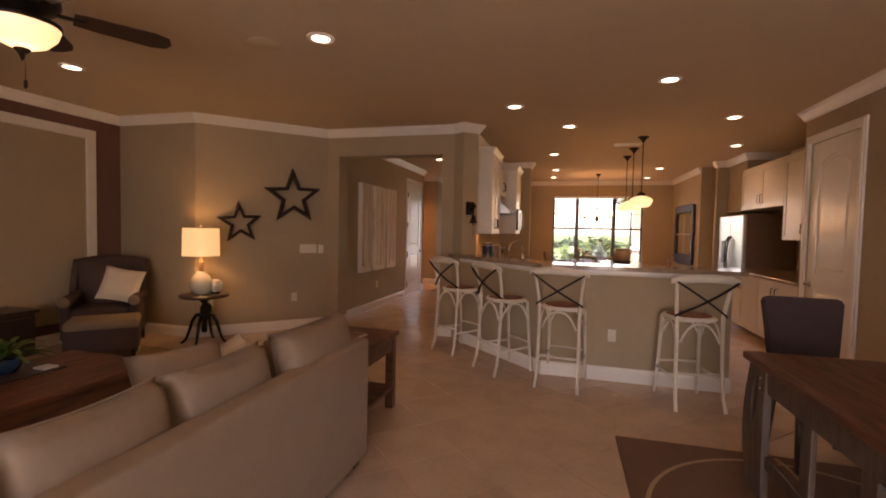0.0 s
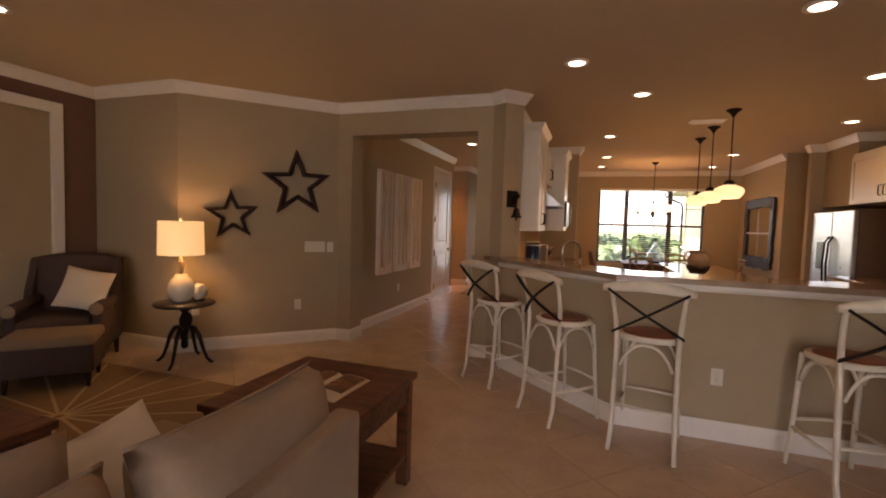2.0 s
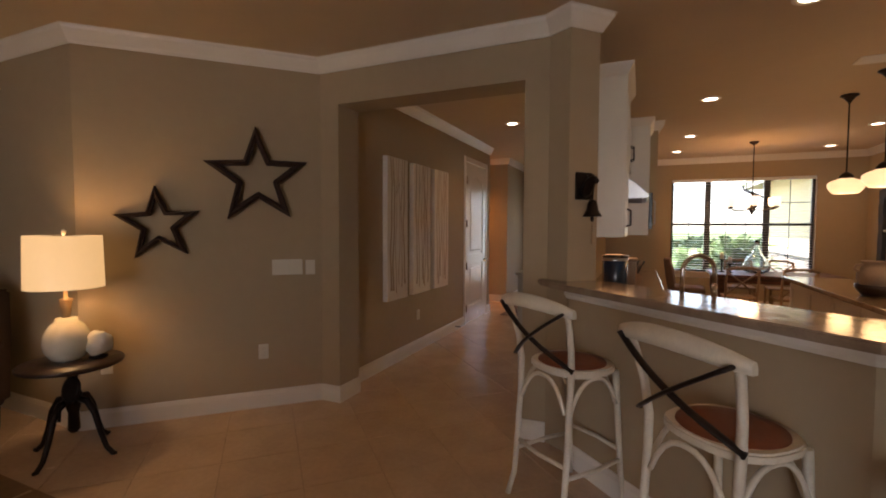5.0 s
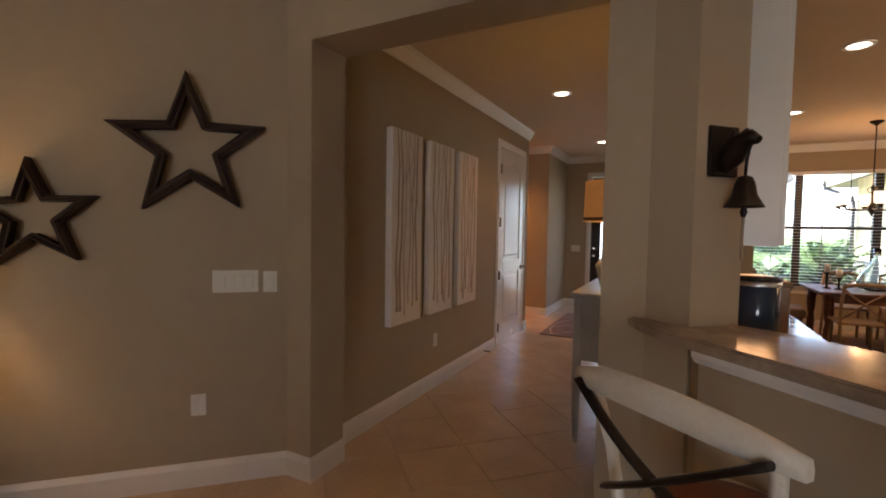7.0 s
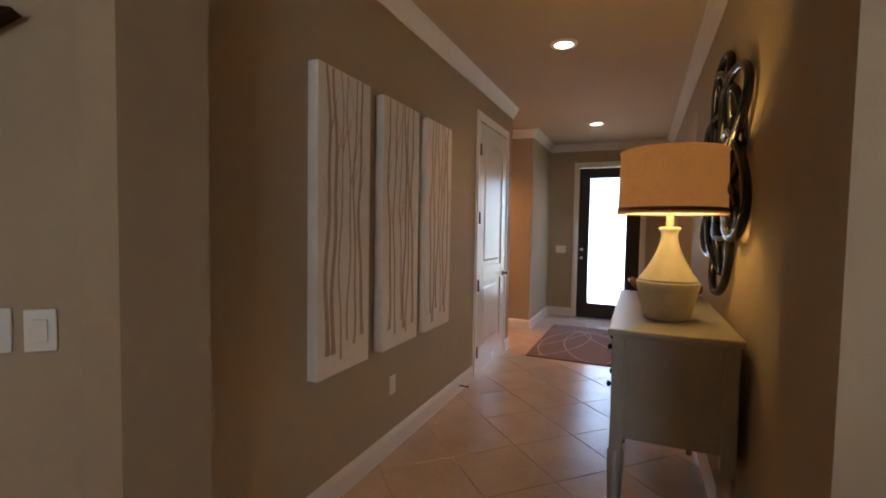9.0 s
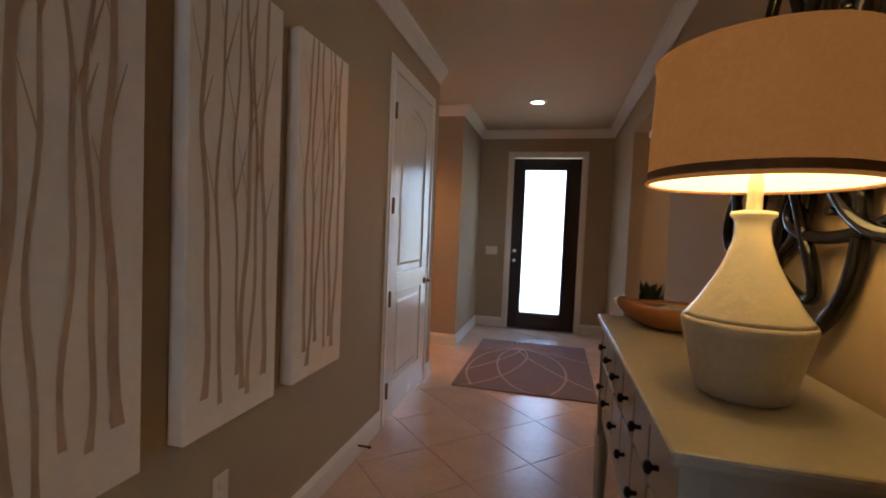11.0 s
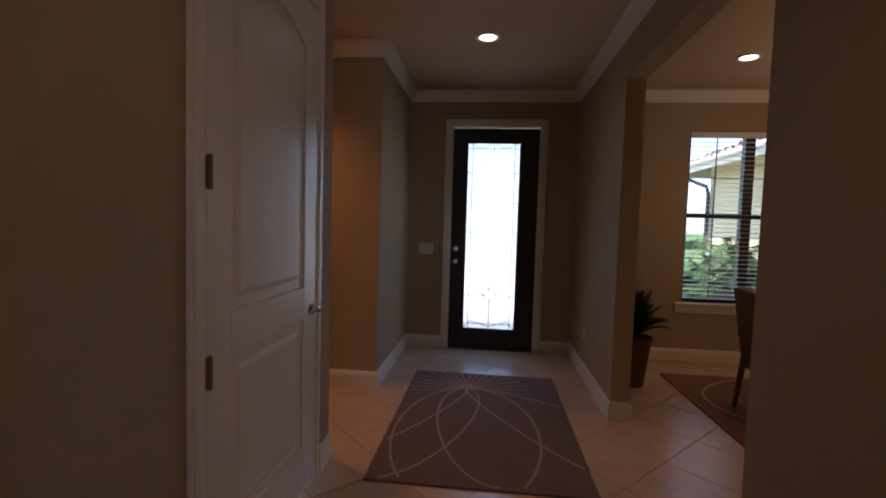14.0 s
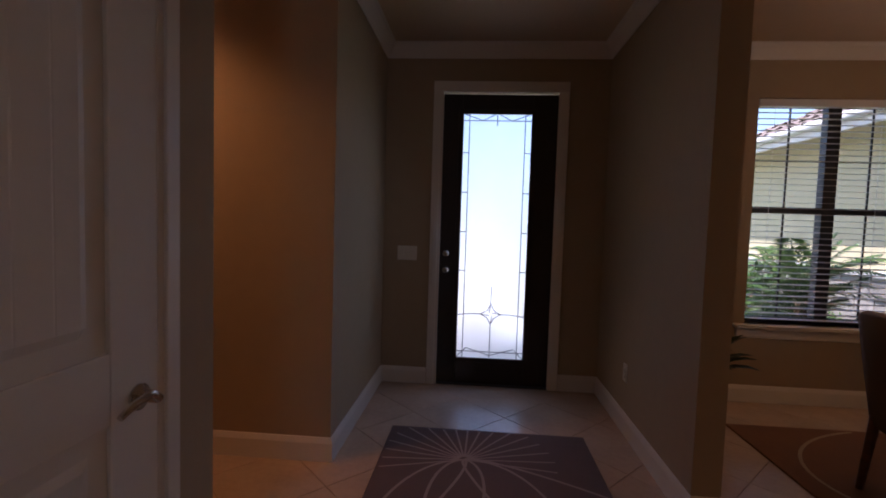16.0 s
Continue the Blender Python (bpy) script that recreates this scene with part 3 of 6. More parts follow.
# front door
fd = empty("door_front", "black-brown stained front door with a tall leaded glass light, closed", "front door", kind="structure")
X0, X1, G0, G1, Z0, Z1 = -2.545, -1.585, -2.375, -1.795, 0.225, 2.29
b = B()
for a in ((X0, 13.02, 0.012, G0, 13.065, 2.44), (G1, 13.02, 0.012, X1, 13.065, 2.44), (G0, 13.02, 0.012, G1, 13.065, Z0), (G0, 13.02, Z1, G1, 13.065, 2.44)):
    box(b, *a, 0.003)
part("leaf", b, M["darkdoor"], fd)
b = B()
for a in ((G0 - 0.03, 13.008, Z0 - 0.03, G0 + 0.012, 13.022, Z1 + 0.03), (G1 - 0.012, 13.008, Z0 - 0.03, G1 + 0.03, 13.022, Z1 + 0.03), (G0, 13.008, Z0 - 0.03, G1, 13.022, Z0 + 0.012), (G0, 13.008, Z1 - 0.012, G1, 13.022, Z1 + 0.03)):
    box(b, *a, 0.005)
part("glazing_bead", b, M["darkdoor"], fd)
gl = part("glass_light", bx(G0, 13.036, Z0, G1, 13.044, Z1), M["frosted"], fd, "bright textured glass light")
gl.visible_shadow = False
b = B()
gc = (G0 + G1) / 2
lines = [[(G0 + 0.06, Z0), (G0 + 0.06, Z1)], [(G1 - 0.06, Z0), (G1 - 0.06, Z1)], [(G0, Z1 - 0.06), (G1, Z1 - 0.06)], [(G0, Z0 + 0.06), (G1, Z0 + 0.06)],
         [(G0, Z1), (gc - 0.12, Z1 - 0.06), (gc, Z1)], [(G1, Z1), (gc + 0.12, Z1 - 0.06), (gc, Z1)], [(G0, Z0), (gc - 0.2, Z0 + 0.09), (gc, Z0 + 0.03)], [(G1, Z0), (gc + 0.2, Z0 + 0.09), (gc, Z0 + 0.03)],
         [(gc, Z0), (gc, Z0 + 0.30)], [(gc, Z0 + 0.47), (gc, Z0 + 0.62)], [(gc, Z1), (gc, Z1 - 0.1)], [(G0, Z0 + 0.37), (gc - 0.17, Z0 + 0.385), (gc - 0.085, Z0 + 0.385)], [(G1, Z0 + 0.37), (gc + 0.17, Z0 + 0.385), (gc + 0.085, Z0 + 0.385)]]
for i in range(4):
    a = math.pi / 2 * i
    ca, sa = math.cos(a), math.sin(a)
    rot = lambda x, z: (gc + x * ca - z * sa, Z0 + 0.385 + x * sa + z * ca)
    lines.append([rot(0.085, 0), rot(0.03, 0.03), rot(0, 0.085)])
    lines.append([rot(0.085, 0), rot(0.012, 0.012)])
for k in range(1, 5):
    z = Z0 + 0.42 + k * 0.33
    lines += [[(G0, z), (G0 + 0.06, z)], [(G1 - 0.06, z), (G1, z)]]
for ln in lines:
    tube(b, [(x, 13.033, z) for x, z in ln], 0.0035, 6)
part("lead_lines", b, M["lead"], fd)
for z, r in ((1.12, 0.028), (0.98, 0.03)):
    b = B()
    lathe(b, [(r, 0), (r, 0.008), (0.014, 0.014), (0.016, 0.045), (0.026, 0.055), (0.026, 0.07), (0.01, 0.078)], m=Matrix.Translation((X0 + 0.07, 13.02, z)) @ pose(0, 0, 0, 90))
    part("deadbolt" if z > 1 else "door_knob", b, M["chrome"], fd)
part("jamb", bx(-2.57, 12.998, 0, X0 - 0.004, 13.15, 2.46), M["white"], fd)
part("jamb", bx(X1 + 0.004, 12.998, 0, -1.56, 13.15, 2.46), M["white"], fd)
part("threshold", bx(-2.57, 12.99, 0.001, -1.56, 13.15, 0.011, 0.003), M["lead"], fd)

# dining window with blinds
wx0, wx1, wz0, wz1 = -0.05, 2.25, 0.64, 2.43
win = empty("window_1", "wide three-part bronze window with open white horizontal blinds", "window", kind="structure")
MULL = (0.585, 1.535)
xs = (wx0, *MULL, wx1)
for a in ((wx0, 13.09, wz0, wx0 + 0.045, 13.15, wz1), (wx1 - 0.045, 13.09, wz0, wx1, 13.15, wz1), (wx0, 13.09, wz0, wx1, 13.15, wz0 + 0.045), (wx0, 13.09, wz1 - 0.045, wx1, 13.15, wz1)):
    part("window_frame", bx(*a, 0.004), M["winframe"], win)
for x in MULL:
    part("mullion", bx(x - 0.05, 13.08, wz0, x + 0.05, 13.155, wz1, 0.004), M["winframe"], win)
for x0, x1 in zip(xs, xs[1:]):
    part("meeting_rail", bx(x0, 13.085, 1.535, x1, 13.15, 1.585, 0.004), M["winframe"], win)
    b = B()
    k = 2 if x1 - x0 > 0.9 else 1
    for i in range(1, k + 1):
        mx = x0 + (x1 - x0) * i / (k + 1)
        box(b, mx - 0.006, 13.115, wz0, mx + 0.006, 13.125, wz1)
    for z in (1.10, 1.96):
        box(b, x0, 13.115, z - 0.006, x1, 13.125, z + 0.006)
    part("muntin", b, M["winframe"], win)
    for z0_, z1_ in ((wz0, 1.56), (1.56, wz1)):
        pane = part("pane", bx(x0 + 0.03, 13.117, z0_ + 0.02, x1 - 0.03, 13.121, z1_ - 0.02), M["glass"], win)
        pane.visible_shadow = False
part("window_sill", bx(wx0 - 0.09, 12.93, wz0 - 0.03, wx1 + 0.09, 13.09, wz0, 0.006), M["white"], win)
part("apron", bx(wx0 - 0.07, 12.975, wz0 - 0.115, wx1 + 0.07, 12.995, wz0 - 0.03, 0.005), M["white"], win)
bl = empty("window_blind", "white horizontal slatted blind, tilted open", "blind")
part("headrail", bx(wx0 + 0.01, 13.0, wz1 - 0.06, wx1 - 0.01, 13.06, wz1 - 0.005, 0.004), M["blind"], bl)
b = B()
box(b, wx0 + 0.015, -0.024, -0.0013, wx1 - 0.015, 0.024, 0.0013)
me_slat = mesh("slat", b, M["blind"])
z = wz0 + 0.04
while z < wz1 - 0.07:
    s = new("slat", me_slat)
    s.parent = bl
    s.matrix_basis = pose(0, 13.035, z, 4)
    z += 0.047
for x in (0.1, 0.9, 1.35, 2.15):
    part("cord", tube(B(), [(x, 13.035, wz0 + 0.02), (x, 13.035, wz1 - 0.05)], 0.0015, 5), M["blind"], bl)

# sliding glass door behind the camera
sl = empty("window_2", "wide sliding glass door with white frames", "sliding door", kind="structure")
for i in range(2):
    x = -0.7 + i * 1.1
    for a in ((x, -3.62, 0, x + 0.06, -3.56, 2.4), (x + 1.04, -3.62, 0, x + 1.1, -3.56, 2.4), (x, -3.62, 0, x + 1.1, -3.56, 0.08), (x, -3.62, 2.32, x + 1.1, -3.56, 2.4)):
        part("frame", bx(*a, 0.004), M["white"], sl)
    p = part("pane", bx(x + 0.05, -3.594, 0.07, x + 1.05, -3.588, 2.33), M["glass"], sl)
    p.visible_shadow = False

# accent panel frame on the red wall
pf = empty("wall_panel_frame", "white moulded frame round a taupe panel on the accent wall", "wall frame", kind="structure")
part("panel", bx(-5.449, 0.9, 0.25, -5.444, 4.45, 2.5), M["wall"], pf)
for a in ((-5.45, 4.42, 0.2, -5.41, 4.53, 2.58), (-5.45, 0.82, 0.2, -5.41, 0.93, 2.58), (-5.45, 0.93, 2.47, -5.41, 4.42, 2.58)):
    part("moulding", bx(*a, 0.008), M["white"], pf)


# ---- ceiling fixtures ----
def downlight(m):
    root = empty("ceiling_downlight", "round white recessed ceiling downlight, lit", "downlight", "recessed ceiling downlights", m=m)
    b = B()
    lathe(b, [(0.066, -0.004), (0.07, -0.012), (0.098, -0.009), (0.10, 0.0), (0.066, 0.0)], cap=False, seg=32)
    part("trim_ring", b, M["white"], root)
    part("lens", lathe(B(), [(0.001, -0.0055), (0.067, -0.0055), (0.067, -0.001)], seg=32), M["downlight"], root, "glowing frosted lens")
    return root


first = downlight(pose(*DOWNLIGHTS[0], CEIL))
for dx, dy in DOWNLIGHTS[1:]:
    copy_thing(first, pose(dx, dy, CEIL))

b = B()
lathe(b, [(0.001, CEIL - 0.012), (0.10, CEIL - 0.012), (0.115, CEIL - 0.006), (0.118, CEIL - 0.001)], -1.99, 3.2, 36)
thing("ceiling_speaker", b, M["ceiling"], "round flush ceiling speaker painted like the ceiling", "speaker")
v = empty("ceiling_vent", "white rectangular ceiling air vent with slats", "vent", m=pose(1.17, 7.76, CEIL))
part("frame", bx(-0.2, -0.09, -0.012, 0.2, 0.09, -0.001, 0.004), M["white"], v)
for i in range(5):
    part("slat", bx(-0.17, -0.004, -0.006, 0.17, 0.004, 0.006, m=pose(0, -0.06 + i * 0.03, -0.016, 35)), M["white"], v)


def pendant(m):
    root = empty("pendant_lamp", "dark bronze pendant with opal schoolhouse glass shade, lit", "pendant lamp", "pendants over the island", m=m)
    part("canopy", lathe(B(), [(0.075, -0.001), (0.078, -0.012), (0.05, -0.03), (0.022, -0.065), (0.012, -0.085)], seg=28), M["iron"], root)
    part("rod", tube(B(), [(0, 0, -0.08), (0, 0, -0.80)], 0.007, 10), M["iron"], root)
    part("fitter", lathe(B(), [(0.012, -0.78), (0.04, -0.80), (0.06, -0.825), (0.062, -0.85), (0.055, -0.852)], seg=28), M["iron"], root)
    sh = part("shade", lathe(B(), [(0.052, -0.842), (0.075, -0.855), (0.12, -0.872), (0.148, -0.893), (0.152, -0.925), (0.142, -0.952), (0.118, -0.985), (0.10, -1.002), (0.002, -1.006)], seg=40, cap=False), M["opal"], root, "glowing opal glass shade")
    sh.visible_shadow = False
    return root


p = pendant(pose(1.32, 7.22, CEIL))
for y in (8.13, 8.93):
    copy_thing(p, pose(1.32, y, CEIL))

# ceiling fan
fan = empty("ceiling_fan", "bronze ceiling fan with dark blades and an amber glass bowl light", "ceiling fan", m=pose(-2.35, 1.83, CEIL))
part("canopy", lathe(B(), [(0.08, -0.001), (0.082, -0.02), (0.04, -0.07), (0.016, -0.08)]), M["iron"], fan)
part("downrod", tube(B(), [(0, 0, -0.07), (0, 0, -0.22)], 0.013), M["iron"], fan)
part("motor_housing", lathe(B(), [(0.02, -0.2), (0.09, -0.215), (0.15, -0.25), (0.155, -0.31), (0.13, -0.345), (0.08, -0.37), (0.06, -0.40)], seg=36), M["iron"], fan)
for i in range(5):
    a = radians(59 + 72 * i)
    r = pose(0, 0, -0.335, 0, 0, math.degrees(a))
    part("blade_arm", bx(0.12, -0.018, -0.008, 0.25, 0.018, 0.004, 0.004, m=r), M["iron"], fan)
    b = B()
    prism(b, [(0.2, -0.05), (0.3, -0.062), (0.56, -0.07), (0.63, -0.05), (0.65, 0), (0.63, 0.05), (0.56, 0.07), (0.3, 0.062), (0.2, 0.05)], -0.004, 0.004)
    bmesh.ops.transform(b, matrix=r @ pose(0, 0, 0, -13), verts=b.verts)
    part("blade", b, M["espresso"], fan)
part("upper_glass", lathe(B(), [(0.05, -0.20), (0.085, -0.185), (0.115, -0.145), (0.12, -0.115), (0.117, -0.115), (0.11, -0.145), (0.08, -0.18)], seg=32, cap=False), M["opal"], fan, "lit amber uplight glass").visible_shadow = False
bw = part("glass_bowl", lathe(B(), [(0.15, -0.42), (0.152, -0.43), (0.14, -0.47), (0.10, -0.515), (0.045, -0.54), (0.002, -0.545)], seg=36, cap=False), M["opal"], fan, "lit amber glass bowl")
bw.visible_shadow = False
part("fitter_ring", lathe(B(), [(0.06, -0.39), (0.155, -0.405), (0.158, -0.425), (0.15, -0.428)], seg=36), M["iron"], fan)
part("finial", lathe(B(), [(0.03, -0.535), (0.034, -0.548), (0.015, -0.57), (0.004, -0.6)], seg=16), M["iron"], fan)
part("pull_chain", tube(B(), [(0.02, 0, -0.56), (0.02, 0, -0.70)], 0.0022, 5), M["iron"], fan)
part("pull_fob", lathe(B(), [(0.003, -0.69), (0.008, -0.70), (0.008, -0.73), (0.002, -0.74)], 0.02, 0, 10), M["iron"], fan)


# ---- bar stools ----
def bar_stool(m):
    root = empty("bar_stool", "cream cross-back bentwood bar stool with red-brown seat", "bar stool", "stools along the bar", m=m)
    w = M["stoolwhite"]
    SZ = 0.755
    b = B()
    pts = []
    for i in range(28):
        a = 2 * math.pi * i / 28
        cx, cy = math.cos(a), math.sin(a)
        pts.append((0.205 * math.copysign(abs(cx) ** 0.8, cx), 0.005 + 0.195 * math.copysign(abs(cy) ** 0.8, cy)))
    prism(b, pts, SZ - 0.035, SZ)
    bmesh.ops.bevel(b, geom=[e for e in b.edges if abs(e.verts[0].co.z - e.verts[1].co.z) < 1e-4], offset=0.008, segments=2, affect="EDGES")
    part("seat_frame", b, w, root)
    b = B()
    lathe(b, [(0.178, SZ - 0.004), (0.176, SZ + 0.004), (0.12, SZ + 0.012), (0.002, SZ + 0.014)], 0, 0.005, 32)
    part("seat", b, M["rattan"], root, "red-brown leather seat pad")
    for s in (-1, 1):
        # back legs run up to the top rail in one curve
        part("back_leg", tube(B(), [(s * 0.196, -0.262, 0), (s * 0.188, -0.225, 0.12), (s * 0.185, -0.205, 0.35), (s * 0.182, -0.19, 0.6), (s * 0.184, -0.185, SZ), (s * 0.196, -0.20, 0.88), (s * 0.213, -0.235, 1.02), (s * 0.222, -0.262, 1.066)],
                                 [0.0145, 0.015, 0.016, 0.0165, 0.017, 0.016, 0.015, 0.014], 10), w, root)
        part("front_leg", tube(B(), [(s * 0.19, 0.205, 0), (s * 0.178, 0.185, 0.2), (s * 0.17, 0.165, 0.5), (s * 0.165, 0.15, SZ - 0.03)], [0.0135, 0.0145, 0.016, 0.017], 10), w, root)
    # curved top rail
    b = B()
    n = 16
    rows = []
    for i in range(n + 1):
        u = 2 * i / n - 1
        x, y = 0.268 * u, -0.255 - 0.055 * (1 - u * u)
        zc, hh, th = 1.066 + 0.034 * (1 - u * u), 0.034 * (1 - 0.45 * abs(u) ** 3), 0.011
        rows.append([b.verts.new((x, y + dy, zc + dz)) for dy, dz in ((-th, -hh), (th, -hh), (th * 1.1, 0), (th * 0.5, hh), (-th * 0.7, hh), (-th * 1.2, 0))])
    for r0, r1 in zip(rows, rows[1:]):
        for k in range(6):
            f = b.faces.new((r0[k], r0[(k + 1) % 6], r1[(k + 1) % 6], r1[k]))
            f.smooth = True
    b.faces.new(rows[0])
    b.faces.new(rows[-1][::-1])
    bmesh.ops.recalc_face_normals(b, faces=b.faces)
    part("top_rail", b, w, root)
    for s in (-1, 1):
        b = B()
        pp = []
        for i in range(13):
            u = i / 12
            x = s * (0.232 - 0.44 * u)
            z = 1.066 - 0.288 * u
            y = -0.292 + 0.09 * u - 0.05 * math.sin(math.pi * u)
            pp.append((x, y - s * 0.006, z))
        tube(b, pp, 0.0165, 8, flat=0.5)
        part("back_strap", b, M["iron"], root, "dark metal cross strap")
        part("bolt", lathe(B(), [(0.008, 0), (0.006, 0.006), (0.001, 0.008)], seg=10, m=pose(s * 0.205, -0.205, SZ + 0.02, 90)), M["iron"], root)
    # bentwood arches below the seat, one a side
    for a in range(4):
        q = pose(0, -0.02, 0, 0, 0, 90 * a)
        half = 0.158 if a % 2 == 0 else 0.165
        off = 0.178
        pp = []
        for i in range(11):
            u = 2 * i / 10 - 1
            pp.append(q @ Vector((u * half, -off, SZ - 0.045 - 0.155 * abs(u) ** 2.6)))
        part("brace_arch", tube(B(), pp, 0.0105, 8), w, root)
    part("foot_rail", tube(B(), [(-0.178, 0.178, 0.30), (0, 0.20, 0.30), (0.178, 0.178, 0.30)], 0.011, 8), w, root)
    part("foot_rail", tube(B(), [(-0.187, -0.205, 0.30), (0, -0.225, 0.30), (0.187, -0.205, 0.30)], 0.011, 8), w, root)
    for s in (-1, 1):
        part("foot_rail", tube(B(), [(s * 0.187, -0.205, 0.25), (s * 0.196, 0, 0.25), (s * 0.178, 0.18, 0.25)], 0.011, 8), w, root)
    return root


st = bar_stool(pose(0.285, 4.60, 0, 0, 0, -12))
for x, y, r in ((-0.93, 5.465, -37), (-0.30, 4.87, -47), (1.33, 4.47, 11)):
    copy_thing(st, pose(x, y, 0, 0, 0, r))


# ---- sofa group ----
sofa = empty("sofa", "beige linen sofa with loose back cushions, seen from behind", "sofa")
SX, SY0, SY1 = -0.86, 0.28, 2.70
part("back_frame", bx(SX - 0.10, SY0, 0.06, SX, SY1, 0.775, 0.018, seg=3), M["linen"], sofa)
part("base", bx(SX - 0.95, SY0 + 0.02, 0.06, SX - 0.09, SY1 - 0.02, 0.30, 0.02), M["linen"], sofa)
for y0, y1 in ((SY0, SY0 + 0.17), (SY1 - 0.17, SY1)):
    b = B()
    box(b, SX - 0.95, y0, 0.06, SX - 0.1, y1, 0.60, 0.05, seg=4)
    part("arm", b, M["linen"], sofa)
seams = (0.45, 0.92, 1.44, 1.97, 2.69)
for i, (ya, yb) in enumerate(zip(seams, seams[1:])):
    yc, cl = (ya + yb) / 2, yb - ya
    part("seat_cushion", bx(SX - 0.93, ya + 0.005, 0.30, SX - 0.28, min(yb, SY1 - 0.175) - 0.005, 0.46, 0.04, seg=4), M["linen"], sofa)
    q = pose(SX - (0.15 if i == 3 else 0.195), yc, 0.685 if i == 3 else 0.655, 1.5 - 3 * (i % 2), 80, 0)
    c = part("back_cushion", cushion(B(), 0.50, cl - 0.005, 0.23, q, 0.30, 18), M["linen"], sofa)
    rim = [q @ Vector((-0.252 * (1 - 0.07 * (1 - u * u)), u * (cl / 2 - 0.004), 0)) for u in [k / 8 - 1 for k in range(17)]]
    part("piping", tube(B(), rim, 0.006, 6), M["linen"], c)
for x in (SX - 0.9, SX - 0.07):
    for y in (SY0 + 0.07, SY1 - 0.07):
        part("foot", bx(x - 0.03, y - 0.03, 0, x + 0.03, y + 0.03, 0.065, 0.004), M["espresso"], sofa)
for nm, x, y, z, rx, ry, rz, mt, lb in (("throw_pillow", -1.42, 2.22, 0.60, 8, 56, 12, "whitefab", "white patterned throw pillow on the sofa"), ("throw_pillow", -1.27, 0.85, 0.80, -6, 62, -8, "whitefab", "white patterned throw pillow on the sofa"),
                                        ("throw_pillow", -1.38, 1.85, 0.66, -4, 66, -15, "linen", "beige linen throw pillow on the sofa")):
    thing(nm, cushion(B(), 0.46, 0.46, 0.15, pose(x, y, z, rx, ry, rz), 0.45), M[mt], lb, "pillow", "sofa pillows")

et = empty("end_table", "dark red-brown wooden end table with a lower shelf", "end table")
part("tabletop", bx(-1.735, 2.80, 0.585, -1.0, 3.60, 0.62, 0.006), M["wood"], et)
for x in (-1.715, -1.085):
    for y in (2.82, 3.515):
        part("leg", bx(x, y, 0, x + 0.065, y + 0.065, 0.585, 0.004), M["wood"], et)
for a in ((-1.65, 2.825, 0.47, -1.085, 2.85, 0.585), (-1.65, 3.55, 0.47, -1.085, 3.575, 0.585), (-1.71, 2.885, 0.47, -1.685, 3.515, 0.585), (-1.05, 2.885, 0.47, -1.025, 3.515, 0.585)):
    part("apron", bx(*a, 0.003), M["wood"], et)
part("shelf", bx(-1.71, 2.83, 0.15, -1.03, 3.57, 0.18, 0.004), M["wood"], et)
bk = empty("magazine", "open glossy magazine with a photo page on the end table", "magazine", m=pose(-1.346, 3.21, 0.62, 0, 0, -3))
for s in (-1, 1):
    b = B()
    n = 8
    top = [[b.verts.new((s * 0.166 * i / n, y, 0.004 + 0.013 * math.sin(math.pi * (i / n) ** 0.6))) for y in (-0.16, 0.16)] for i in range(n + 1)]
    low = [[b.verts.new((s * 0.166 * i / n, y, 0.0)) for y in (-0.16, 0.16)] for i in range(n + 1)]
    for i in range(n):
        b.faces.new((top[i][0], top[i + 1][0], top[i + 1][1], top[i][1]))
        b.faces.new((low[i][0], low[i][1], low[i + 1][1], low[i + 1][0]))
        b.faces.new((top[i][0], low[i][0], low[i + 1][0], top[i + 1][0]))
        b.faces.new((top[i][1], top[i + 1][1], low[i + 1][1], low[i][1]))
    b.faces.new((top[n][0], low[n][0], low[n][1], top[n][1]))
    bmesh.ops.recalc_face_normals(b, faces=b.faces)
    part("page_block", b, M["paper"], bk)
    b = B()
    pts = [[b.verts.new((s * 0.166 * i / n, y, 0.0055 + 0.013 * math.sin(math.pi * (i / n) ** 0.6))) for y in (-0.07 if s > 0 else -0.15, 0.15)] for i in range(1, n)]
    for p0, p1 in zip(pts, pts[1:]):
        b.faces.new((p0[0], p1[0], p1[1], p0[1]))
    part("photo", b, M["photo"], bk, "orange-brown photo print")

ct = empty("coffee_table", "low dark red-brown wooden coffee table", "coffee table")
part("tabletop", bx(-3.20, 1.05, 0.46, -2.38, 2.65, 0.505, 0.008), M["woody"], ct)
for a in ((-3.16, 1.09, 0.31, -2.42, 1.12, 0.46), (-3.16, 2.58, 0.31, -2.42, 2.61, 0.46), (-3.16, 1.12, 0.31, -3.13, 2.58, 0.46), (-2.45, 1.12, 0.31, -2.42, 2.58, 0.46)):
    part("apron", bx(*a, 0.003), M["woody"], ct)
for x in (-3.18, -2.5):
    for y in (1.07, 2.53):
        part("leg", bx(x, y, 0.013, x + 0.1, y + 0.1, 0.46, 0.006), M["woody"], ct)
part("shelf", bx(-3.15, 1.11, 0.12, -2.44, 2.59, 0.15, 0.004), M["woody"], ct)


